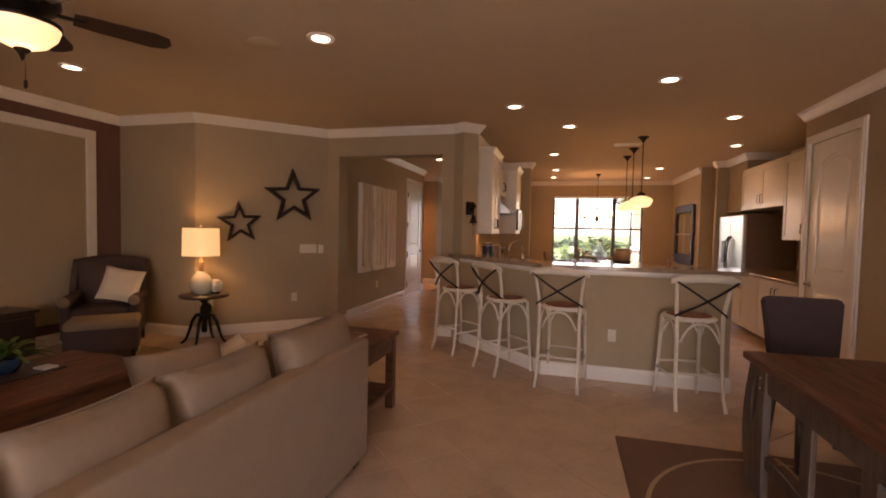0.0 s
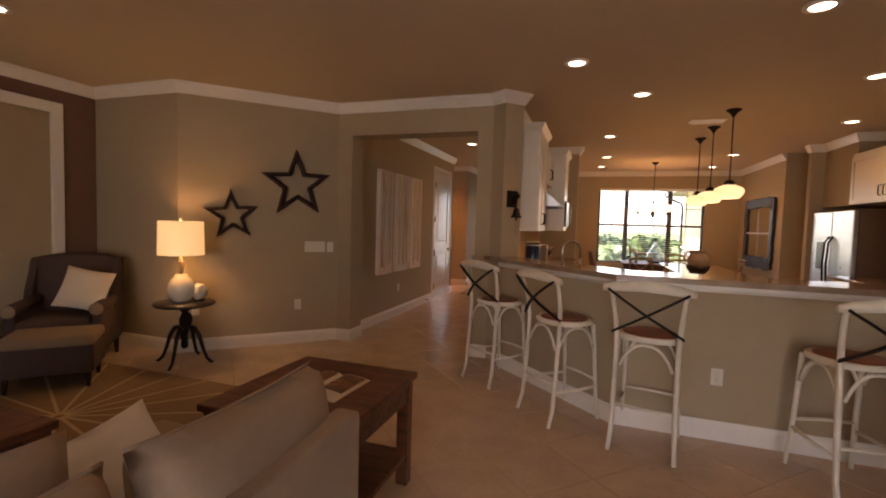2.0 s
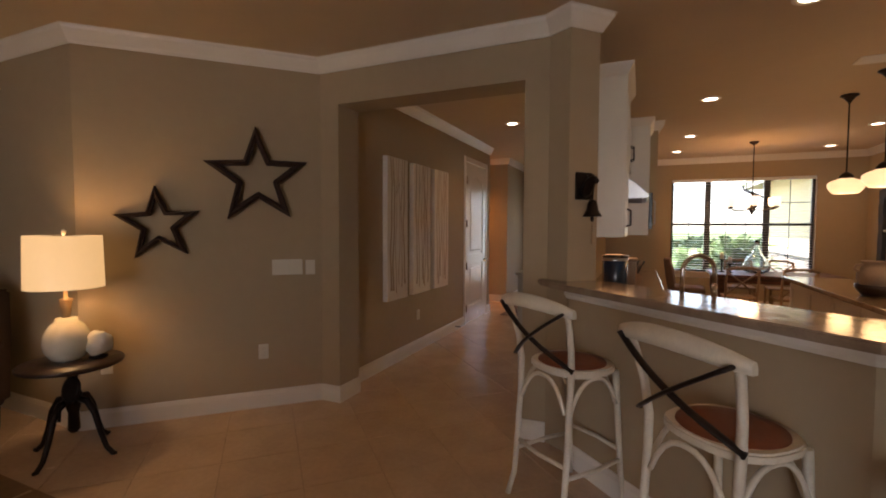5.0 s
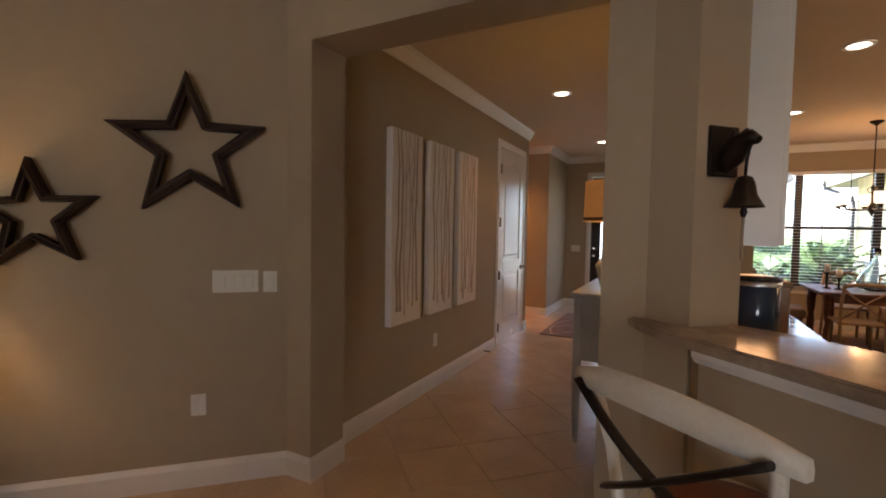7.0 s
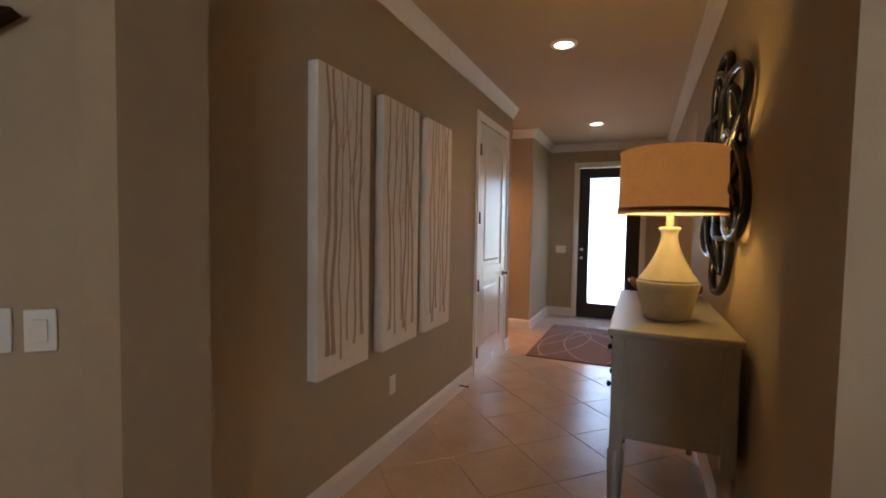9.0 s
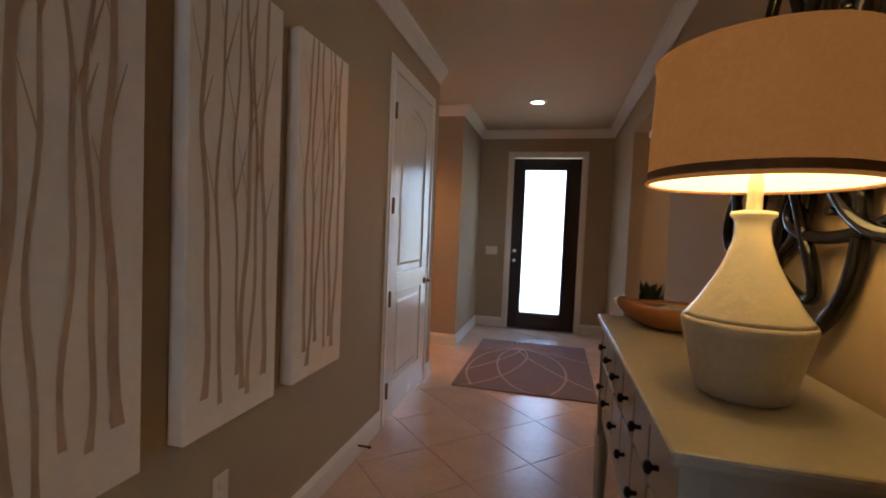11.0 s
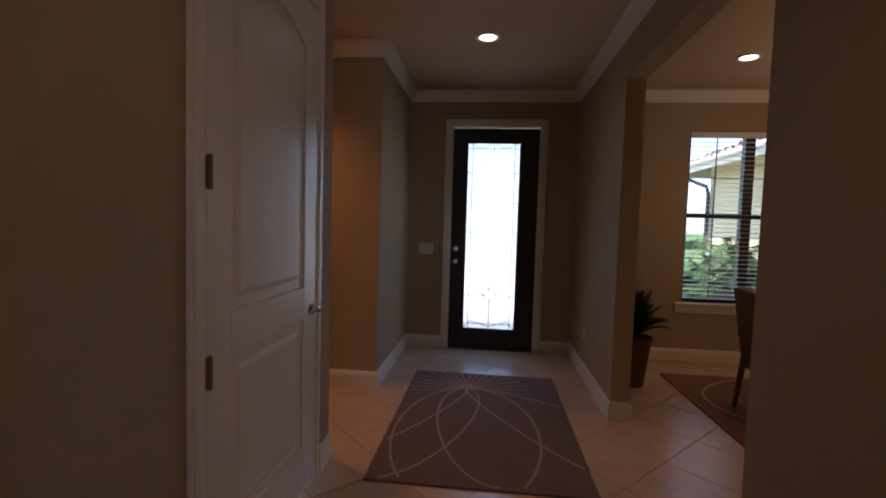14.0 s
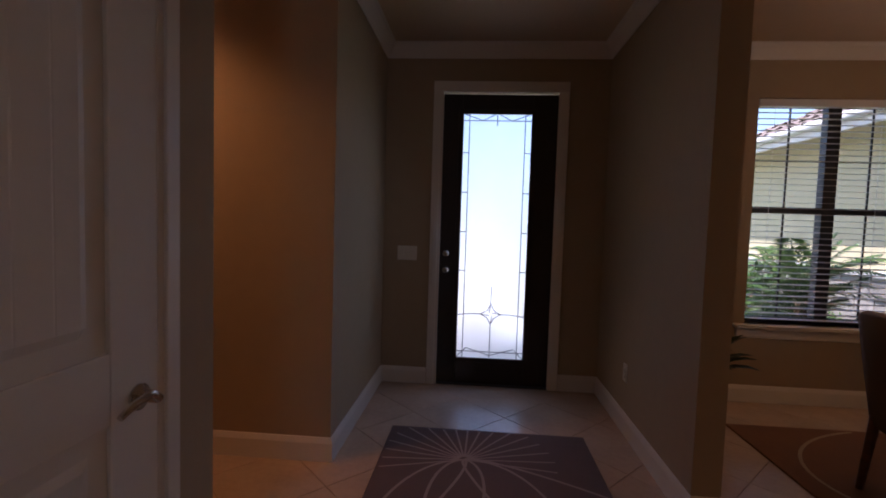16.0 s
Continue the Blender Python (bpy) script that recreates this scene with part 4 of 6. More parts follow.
def leafy(b, cx, cy, z, n, length, droop, width, seed, spread=1.0):
    rnd = random.Random(seed)
    for i in range(n):
        a = 2 * math.pi * i / n * 1.618 * 2 + rnd.uniform(-0.2, 0.2)
        L = length * rnd.uniform(0.7, 1.1)
        el = rnd.uniform(0.5, 1.35)
        prev = None
        k = 5
        for j in range(k + 1):
            u = j / k
            r = L * u * math.cos(el) * spread
            h = L * u * math.sin(el) - droop * L * u * u
            wd = width * (math.sin(math.pi * (0.1 + 0.85 * u)) ** 0.8) * (0.2 if j == k else 1)
            px, py = cx + r * math.cos(a), cy + r * math.sin(a)
            nx, ny = -math.sin(a) * wd, math.cos(a) * wd
            v = [b.verts.new((px - nx, py - ny, z + h)), b.verts.new((px, py, z + h - wd * 0.35)), b.verts.new((px + nx, py + ny, z + h))]
            if prev:
                for q in (0, 1):
                    f = b.faces.new((prev[q], prev[q + 1], v[q + 1], v[q]))
                    f.smooth = True
            prev = v
    return b


pl = empty("table_plant", "small green leafy plant in a dark pot on the tray", "plant")
part("pot", lathe(B(), [(0.06, 0.517), (0.085, 0.555), (0.09, 0.60), (0.08, 0.61), (0.075, 0.595), (0.002, 0.59)], -3.0, 2.11, 24), M["navy"], pl)
part("leaves", leafy(B(), -3.0, 2.11, 0.595, 34, 0.30, 0.55, 0.02, 3), M["leaf"], pl)
tr = empty("table_tray", "dark wooden tray holding a plant and a folded white cloth", "tray")
part("base", bx(-3.15, 1.85, 0.505, -2.80, 2.33, 0.517, 0.004), M["espresso"], tr)
part("cloth", bx(-2.92, 2.21, 0.517, -2.82, 2.30, 0.528, 0.004), M["whitefab"], tr)


# ---- rugs ----
def flat_line(b, pts, w, z):
    pts = [Vector(p) for p in pts]
    prev = None
    for i, p in enumerate(pts):
        d = (pts[min(i + 1, len(pts) - 1)] - pts[max(i - 1, 0)]).normalized()
        n = Vector((-d.y, d.x)) * w / 2
        v = [b.verts.new((p.x - n.x, p.y - n.y, z)), b.verts.new((p.x + n.x, p.y + n.y, z))]
        if prev:
            b.faces.new((prev[0], prev[1], v[1], v[0]))
        prev = v


def clip_ray(x0, y0, x1, y1, box4):
    best = 1.0
    dx, dy = x1 - x0, y1 - y0
    for lo, hi, o, d in ((box4[0], box4[2], x0, dx), (box4[1], box4[3], y0, dy)):
        if d > 1e-9:
            best = min(best, (hi - o) / d)
        elif d < -1e-9:
            best = min(best, (lo - o) / d)
    return (x0 + dx * best, y0 + dy * best)


def rug(name, label, x0, y0, x1, y1, ground, line, bursts, rings):
    root = empty(name, label, "rug")
    part("rug_body", bx(x0, y0, 0.0, x1, y1, 0.012, 0.004), M[ground], root)
    b = B()
    m = 0.02
    bb = (x0 + m, y0 + m, x1 - m, y1 - m)
    inside = lambda p: bb[0] < p[0] < bb[2] and bb[1] < p[1] < bb[3]
    for cx, cy, n, rad, ph, w, low in bursts:
        for i in range(n):
            a = 2 * math.pi * i / n + ph
            if math.sin(a) < low:
                continue
            e = clip_ray(cx, cy, cx + rad * math.cos(a), cy + rad * math.sin(a), bb)
            b = B()
            flat_line(b, [(cx + 0.03 * math.cos(a), cy + 0.03 * math.sin(a)), e], w, 0.0135 + 0.0002 * (i % 3))
            part("woven_ray", b, M[line], root)
    for k, (cx, cy, rx, ry, rot, w, *span) in enumerate(rings):
        a0, a1 = span or (0.0, 2 * math.pi)
        b = B()
        lift = 0.0142 + 0.0002 * (k % 5)
        run = []
        for i in range(73):
            a = a0 + (a1 - a0) * i / 72
            x, y = rx * math.cos(a), ry * math.sin(a)
            p = (cx + x * math.cos(rot) - y * math.sin(rot), cy + x * math.sin(rot) + y * math.cos(rot))
            if inside(p):
                run.append(p)
            else:
                if len(run) > 1:
                    flat_line(b, run, w, lift)
                run = []
        if len(run) > 1:
            flat_line(b, run, w, lift)
        part("woven_loop", b, M[line], root)
    return root


rug("living_room_rug", "tan wool rug with cream starburst lines under the coffee table", -4.75, 0.3, -2.12, 4.33, "rug", "rugline",
    [(-3.62, 3.38, 17, 1.25, 0.1, 0.022, -2), (-2.6, 1.0, 15, 1.2, 0.3, 0.022, -2)], [(-4.1, 2.0, 0.9, 0.9, 0, 0.022)])
PX, PY = -2.25, 11.75
rug("entry_rug", "mauve-grey wool rug with pale overlapping petals before the front door", -2.74, 10.31, -1.492, 12.135, "ruggrey", "ruggreyline",
    [(PX, PY, 30, 0.52, 0.07, 0.011, -0.32)],
    [(-2.215, 10.93, 0.82, 0.48, radians(90), 0.016)]
    + [(PX + L * math.cos(a), PY + L * math.sin(a), L, w, a, 0.016, *half) for L, w, a, half in (
        (0.72, 0.29, radians(-80), (0, -math.pi)), (0.75, 0.27, radians(-109), (0, math.pi)),
        (0.72, 0.10, radians(-56), (0, -math.pi)), (0.60, 0.09, radians(-118), (0, math.pi)), (0.62, 0.10, radians(-28), (0, math.pi)))])
rug("breakfast_rug", "brown wool rug with cream curved lines under the plank dining table", 0.66, 0.4, 2.6, 3.54, "rugbrown", "rugline", [], [(1.55, 2.6, 0.82, 0.82, 0, 0.025), (0.9, 3.3, 0.75, 0.75, 0, 0.022)])
rug("dining_rug", "rust-brown wool rug with faint curved lines under the dining table", -0.42, 10.3, 2.5, 12.5, "rugdining", "rugline", [], [(0.6, 11.9, 0.9, 0.6, 0.2, 0.02), (1.4, 11.2, 0.9, 0.6, 0.9, 0.02)])

# ---- armchair and ottoman ----
ach = empty("armchair", "grey-brown upholstered wingback armchair with a rolled back", "armchair", m=pose(-4.86, 4.21, 0, 0, 0, 42))
part("seat_base", bx(-0.34, -0.38, 0.16, 0.34, 0.32, 0.36, 0.03, seg=3), M["brownfab"], ach)
part("seat_cushion", bx(-0.27, -0.40, 0.36, 0.27, 0.22, 0.49, 0.045, seg=4), M["brownfab"], ach)
b = B()
n = 12
rows = []
for i in range(n + 1):
    u = 2 * i / n - 1
    zt = 1.05 - 0.05 * u * u
    row = []
    for k, (yy, zz) in enumerate(((0.26, 0.36), (0.27, 0.75), (0.31, zt - 0.05), (0.36, zt), (0.42, zt - 0.03), (0.42, 0.7), (0.38, 0.2), (0.3, 0.2))):
        row.append(b.verts.new((0.36 * u, yy + (-0.10 * max(0, abs(u) - 0.7) / 0.3 if k < 4 else 0), zz)))
    rows.append(row)
for r0, r1 in zip(rows, rows[1:]):
    for k in range(8):
        f = b.faces.new((r0[k], r0[(k + 1) % 8], r1[(k + 1) % 8], r1[k]))
        f.smooth = True
b.faces.new(rows[0])
b.faces.new(rows[-1][::-1])
bmesh.ops.recalc_face_normals(b, faces=b.faces)
part("backrest", b, M["brownfab"], ach)
for s in (-1, 1):
    b = B()
    box(b, s * 0.27, -0.36, 0.16, s * 0.355, 0.34, 0.585, 0.03, seg=3)
    tube(b, [(s * 0.312, -0.375, 0.58), (s * 0.315, 0.0, 0.585), (s * 0.32, 0.3, 0.61)], 0.056, 14)
    part("arm", b, M["brownfab"], ach)
    part("arm_front", lathe(B(), [(0.057, 0), (0.053, 0.008), (0.01, 0.012)], seg=18, m=pose(s * 0.312, -0.376, 0.58, 90)), M["tanfab"], ach, "tan scroll at the arm front")
    b = B()
    prism(b, [(0.05, 0.5), (0.33, 0.5), (0.36, 1.0), (0.26, 0.95), (0.12, 0.72)], s * 0.34 - 0.03, s * 0.34 + 0.03)
    bmesh.ops.transform(b, matrix=Matrix(((0, 0, 1, 0), (1, 0, 0, 0), (0, 1, 0, 0), (0, 0, 0, 1))), verts=b.verts)
    part("wing", b, M["brownfab"], ach)
    for y in (-0.33, 0.3):
        part("leg", tube(B(), [(s * 0.31, y, 0.17), (s * 0.315, y, 0.0)], [0.028, 0.018], 10), M["espresso"], ach)
thing("armchair_pillow", cushion(B(), 0.405, 0.405, 0.15, pose(-4.69, 4.25, 0.725, 0, 0, 42) @ pose(0, 0, 0, 66, 0, 0) @ pose(0, 0, 0, 0, 0, -13), 0.42), M["creamfab"], "cream square pillow on the armchair", "pillow")
ot = empty("ottoman", "grey-brown upholstered ottoman with tan top before the armchair", "ottoman", m=pose(-4.36, 3.79, 0, 0, 0, 46))
part("body", bx(-0.31, -0.23, 0.135, 0.31, 0.23, 0.37, 0.02, seg=3), M["brownfab"], ot)
part("top_cushion", bx(-0.315, -0.235, 0.355, 0.315, 0.235, 0.45, 0.04, seg=4), M["tanfab"], ot, "tan fabric top")
for x in (-0.26, 0.26):
    for y in (-0.18, 0.18):
        part("leg", tube(B(), [(x, y, 0.14), (x * 1.02, y * 1.02, 0.013)], [0.026, 0.017], 10), M["espresso"], ot)

# ---- side table with lamp ----
sd = empty("side_table", "round dark iron side table with four curved legs and crank", "side table", m=pose(-3.905, 4.66, 0) @ Matrix.Diagonal((0.96, 0.96, 1.09, 1)))
part("tabletop", lathe(B(), [(0.002, 0.525), (0.27, 0.525), (0.285, 0.532), (0.288, 0.545), (0.28, 0.555), (0.002, 0.555)], seg=44), M["espresso"], sd)
part("column", lathe(B(), [(0.02, 0.13), (0.035, 0.15), (0.03, 0.25), (0.045, 0.30), (0.05, 0.36), (0.03, 0.40), (0.028, 0.46), (0.07, 0.50), (0.09, 0.525)], seg=20), M["iron"], sd)
for i in range(4):
    a = radians(20 + 90 * i)
    c, s = math.cos(a), math.sin(a)
    part("leg", tube(B(), [(0.03 * c, 0.03 * s, 0.33), (0.10 * c, 0.10 * s, 0.32), (0.15 * c, 0.15 * s, 0.25), (0.185 * c, 0.185 * s, 0.14), (0.225 * c, 0.225 * s, 0.05), (0.27 * c, 0.27 * s, 0.012), (0.29 * c, 0.29 * s, 0.014)], [0.018, 0.022, 0.02, 0.017, 0.015, 0.014, 0.01], 10), M["iron"], sd)
part("gear_wheel", lathe(B(), [(0.06, -0.01), (0.075, -0.01), (0.075, 0.01), (0.06, 0.01)], seg=24, m=pose(0.06, -0.04, 0.40, 75, 20, 0)), M["iron"], sd)
part("crank", tube(B(), [(0.05, -0.06, 0.33), (0.09, -0.12, 0.31), (0.10, -0.13, 0.25)], 0.009, 8), M["iron"], sd)
lp = empty("table_lamp", "white ceramic gourd lamp with lit cream drum shade", "table lamp", m=pose(-3.95, 4.66, 0.605))
part("base", lathe(B(), [(0.06, 0), (0.085, 0.012), (0.12, 0.065), (0.127, 0.115), (0.118, 0.17), (0.09, 0.225), (0.06, 0.252), (0.056, 0.272), (0.03, 0.275)], seg=32), M["ceramic"], lp)
sh = part("shade", lathe(B(), [(0.205, 0.465), (0.198, 0.795), (0.195, 0.795), (0.202, 0.465)], seg=48, cap=False), M["shade"], lp, "glowing cream drum shade")
part("neck", lathe(B(), [(0.024, 0.274), (0.024, 0.29), (0.036, 0.385), (0.036, 0.392), (0.012, 0.40), (0.012, 0.52)], seg=20), M["tan"], lp, "tan wooden neck")
b = B()
for i in range(3):
    a = 2 * math.pi * i / 3
    tube(b, [(0.004, 0, 0.795), (0.195 * math.cos(a), 0.195 * math.sin(a), 0.788)], 0.003, 6)
part("spider", b, M["iron"], lp)
part("finial", lathe(B(), [(0.006, 0.79), (0.012, 0.81), (0.018, 0.822), (0.004, 0.835)], seg=14), M["ceramic"], lp)
cor = empty("coral_ornament", "white coral ball ornament on a dark stand", "ornament")
b = B()
bmesh.ops.create_icosphere(b, subdivisions=4, radius=0.078)
for vtx in b.verts:
    vtx.co *= 1 + 0.22 * noise.noise(vtx.co * 22)
    vtx.co += Vector((-3.845, 4.78, 0.70))
for f in b.faces:
    f.smooth = True
part("ball", b, M["coral"], cor)
part("stand", lathe(B(), [(0.05, 0.605), (0.055, 0.615), (0.02, 0.63), (0.035, 0.64), (0.04, 0.642)], -3.845, 4.78, 20), M["iron"], cor)
# low media chest against the accent wall
mc = empty("media_chest", "low dark wooden media chest against the accent wall", "chest")
part("body", bx(-5.40, 1.4, 0.06, -4.98, 3.55, 0.50, 0.006), M["espresso"], mc)
part("top", bx(-5.41, 1.37, 0.50, -4.95, 3.58, 0.535, 0.006), M["espresso"], mc)
for i in range(3):
    part("drawer_front", bx(-4.98, 1.45 + i * 0.70, 0.12, -4.965, 2.10 + i * 0.70, 0.46, 0.004), M["espresso"], mc)

# ---- stars on the wall ----
def star(s0, zc, R, tilt, label):
    n = Vector((1, -1, 0)).normalized()
    u = Vector((1, 1, 0)).normalized()
    o = Vector((-4.24, 4.875, 0)) + u * s0
    root = empty("wall_star", label, "wall star", "metal stars on the wall")
    def ring(k, y, rr=0.42):
        out = []
        for i in range(10):
            a = math.pi / 2 + i * math.pi / 5 + tilt
            r = R * k * (1 if i % 2 == 0 else rr)
            out.append(o + u * (-r * math.cos(a)) * -1 + Vector((0, 0, zc + r * math.sin(a))) + n * y)
        return out
    b = B()
    loops = [[b.verts.new(p) for p in ring(k, y)] for k, y in ((1.0, 0.0), (1.0, 0.06), (0.87, 0.085), (0.715, 0.062), (0.715, 0.0))]
    for l0, l1 in zip(loops, loops[1:]):
        for i in range(10):
            b.faces.new((l0[i], l0[(i + 1) % 10], l1[(i + 1) % 10], l1[i]))
    bmesh.ops.recalc_face_normals(b, faces=b.faces)
    part("star_frame", b, M["starmetal"], root)
    b = B()
    ins = ring(0.712, 0.064)
    for i in range(10):
        tube(b, [ins[i], ins[(i + 1) % 10]], 0.006, 6)
    part("inner_rim", b, M["starmetal"], root)
    return root


star(1.19, 1.85, 0.395, radians(2), "large dark brown metal star hung on the wall")
star(0.51, 1.475, 0.285, radians(4), "small dark brown metal star hung on the wall")


# ---- switches and outlets ----
def plate(m, w, h, kind, toggles=1):
    nm = "light_switch" if kind == "s" else "wall_outlet"
    root = empty(nm, "ivory light switch plate on the wall" if kind == "s" else "ivory power outlet plate on the wall", "switch" if kind == "s" else "outlet", "switches" if kind == "s" else "outlets", m=m)
    part("cover_plate", bx(-w / 2, -0.006, -h / 2, w / 2, 0, h / 2, 0.003), M["plate"], root)
    for i in range(toggles):
        x = (i - (toggles - 1) / 2) * 0.048
        if kind == "s":
            part("rocker", bx(x - 0.017, -0.010, -0.033, x + 0.017, -0.004, 0.033, 0.002, m=pose(0, 0, 0, 3)), M["plate"], root)
        else:
            for z in (-0.02, 0.02):
                part("socket", lathe(B(), [(0.016, 0), (0.015, 0.003), (0.002, 0.003)], seg=16, m=pose(0, -0.006, z, 90)), M["plate"], root)
    return root


def on_c(s, z):
    return pose(-4.24 + s * 0.7071 + 0.0005, 4.875 + s * 0.7071 - 0.0005, z, 0, 0, 45)


plate(on_c(1.405, 1.135), 0.235, 0.125, "s", 4)
plate(on_c(1.585, 1.13), 0.075, 0.12, "s", 1)
plate(on_c(1.215, 0.455), 0.075, 0.12, "o")
plate(on_c(0.16, 0.45), 0.075, 0.12, "o")
plate(pose(0.745, 4.8205, 0.445, 0, 0, -1), 0.075, 0.12, "o")
plate(pose(-3.0095, 7.77, 0.43, 0, 0, 90), 0.075, 0.12, "o")
plate(pose(-1.1905, 6.83, 1.17, 0, 0, -90), 0.075, 0.12, "s", 1)
plate(pose(-2.805, 12.9945, 1.11), 0.165, 0.12, "s", 3)
plate(pose(-1.1905, 12.3, 0.4, 0, 0, -90), 0.075, 0.12, "o")


# ---- hall canvases ----
def canvas(y0, y1, seed):
    root = empty("tree_canvas", "pale canvas painting of bare brown tree trunks on the hall wall", "painting", "set of three tree canvases")
    z0, z1, xf = 0.70, 2.19, -2.95
    part("canvas", bx(-3.008, y0, z0, xf, y1, z1, 0.004), M["canvas"], root)
    rnd = random.Random(seed)
    n = 6
    for i in range(n):
        yb = y0 + 0.05 + (y1 - y0 - 0.10) * (i + 0.5 + rnd.uniform(-0.28, 0.28)) / n
        zb = z0 + rnd.uniform(0.04, 0.16)
        w = rnd.uniform(0.006, 0.015)
        b = B()
        pts, lean, ph = [], rnd.uniform(-0.02, 0.02), rnd.uniform(0, 6)
        k = 22
        for j in range(k + 1):
            u = j / k
            yy = min(max(yb + lean * u + 0.014 * math.sin(ph + u * 7) + 0.006 * math.sin(ph * 2 + u * 17), y0 + 0.012), y1 - 0.012)
            pts.append((yy, zb + (z1 - 0.006 - zb) * u))
        prev = None
        for j, (yy, zz) in enumerate(pts):
            ww = w * (1.15 - 0.55 * j / k) * (1.3 if j == 0 else 1)
            v = [b.verts.new((xf + 0.0012 + 0.0002 * i, yy - ww, zz)), b.verts.new((xf + 0.0012 + 0.0002 * i, yy + ww, zz))]
            if prev:
                b.faces.new((prev[0], prev[1], v[1], v[0]))
            prev = v
        for q in range(3):
            j = rnd.randrange(9, 20)
            yy, zz = pts[j]
            sgn = rnd.choice((-1, 1))
            L = rnd.uniform(0.08, 0.22)
            prev = None
            for s in range(6):
                u = s / 5
                a_ = min(max(yy + sgn * L * 0.34 * u, y0 + 0.006), y1 - 0.006)
                c_ = min(zz + L * u * 1.2, z1 - 0.004)
                ww = 0.0038 * (1 - 0.7 * u)
                v = [b.verts.new((xf + 0.0030, a_ - ww, c_ + ww)), b.verts.new((xf + 0.0030, a_ + ww, c_ - ww))]
                if prev:
                    b.faces.new((prev[0], prev[1], v[1], v[0]))
                prev = v
        part("painted_trunk", b, M["bark"], root)
    return root


for i, (a, c) in enumerate(((6.965, 7.40), (7.54, 7.99), (8.11, 8.546))):
    canvas(a, c, 11 + i)

ds = empty("door_stop", "small dark spring door stop on the hall baseboard", "door stop", m=pose(-2.993, 8.92, 0.06))
part("spring", tube(B(), [(0, 0, 0), (0.065, 0, 0)], 0.006, 8), M["iron"], ds)
part("rubber_tip", tube(B(), [(0.064, 0, 0), (0.08, 0, 0)], 0.009, 10), M["black"], ds)

# ---- hall console ----
co = empty("console_table", "distressed greige console chest with many small drawers", "console table")
x0, x1, y0, y1 = -1.70, -1.215, 7.25, 8.59
CT = 1.035
b = B()
box(b, x0, y0, CT - 0.028, x1, y1, CT, 0.008)
part("top", b, M["console"], co)
part("body", bx(x0 + 0.035, y0 + 0.035, 0.575, x1 - 0.01, y1 - 0.035, CT - 0.028, 0.004), M["console"], co)
for x in (x0 + 0.02, x1 - 0.065):
    for y in (y0 + 0.02, y1 - 0.065):
        b = B()
        box(b, x, y, 0.50, x + 0.05, y + 0.05, CT - 0.028, 0.004)
        tube(b, [(x + 0.025, y + 0.025, 0.52), (x + 0.025, y + 0.025, 0.0)], [0.033, 0.018], 4)
        part("leg", b, M["console"], co)
cw = (y1 - y0 - 0.14) / 6
for i in range(6):
    for k in range(2):
        ya = y0 + 0.07 + i * cw
        za = 0.678 + k * 0.167
        d = part("drawer_front", bx(x0 + 0.024, ya + 0.008, za, x0 + 0.037, ya + cw - 0.008, za + 0.153, 0.003), M["console"], co)
        part("knob", lathe(B(), [(0.006, 0), (0.006, 0.012), (0.014, 0.018), (0.013, 0.026), (0.004, 0.03)], seg=14, m=pose(x0 + 0.024, ya + cw / 2, za + 0.077, 0, -90)), M["iron"], d, "dark round knob")
part("back_rail", bx(x1 - 0.03, y0 + 0.06, 0.50, x1 - 0.012, y1 - 0.06, 0.58), M["console"], co)

hl = empty("hall_lamp", "cream ceramic bottle lamp with brown burlap drum shade, lit", "table lamp", m=pose(-1.467, 7.615, CT))
part("lower_body", lathe(B(), [(0.086, 0), (0.095, 0.006), (0.104, 0.035), (0.119, 0.10), (0.131, 0.148), (0.134, 0.166), (0.13, 0.176)], seg=44), M["ceramic_low"], hl, "matte whitewashed lower body")
part("base", lathe(B(), [(0.129, 0.1765), (0.122, 0.186), (0.104, 0.212), (0.076, 0.26), (0.053, 0.308), (0.039, 0.352), (0.034, 0.385), (0.038, 0.403), (0.046, 0.412), (0.045, 0.421), (0.028, 0.424)], seg=44), M["ceramic"], hl)
part("stem", lathe(B(), [(0.016, 0.42), (0.016, 0.49), (0.012, 0.495), (0.012, 0.57)], seg=16), M["ceramic"], hl)
part("shade", lathe(B(), [(0.226, 0.484), (0.22, 0.762)], seg=64, cap=False), M["burlap"], hl, "brown burlap drum shade")
part("shade_lining", lathe(B(), [(0.2225, 0.486), (0.2165, 0.76)], seg=64, cap=False), M["shadein"], hl, "glowing cream shade lining")
part("shade_band", lathe(B(), [(0.2278, 0.484), (0.2274, 0.508), (0.2262, 0.508)], seg=64, cap=False), M["band"], hl, "dark brown lower border")
for z, r in ((0.484, 0.2265), (0.762, 0.2205)):
    b = B()
    tube(b, [(r * math.cos(2 * math.pi * i / 48), r * math.sin(2 * math.pi * i / 48), z) for i in range(48)], 0.005, 6, closed=True)
    part("shade_rim", b, M["burlap"], hl)
b = B()
for i in range(3):
    a = 2 * math.pi * i / 3
    tube(b, [(0.01 * math.cos(a), 0.01 * math.sin(a), 0.72), (0.216 * math.cos(a), 0.216 * math.sin(a), 0.752)], 0.003, 6)
part("spider", b, M["iron"], hl)


# boat-shaped bowl
bo = empty("wooden_bowl", "glossy honey wood pod-shaped bowl with a pale pointed tip", "bowl", m=pose(-1.43, 8.36, CT, 0, 0, 160))


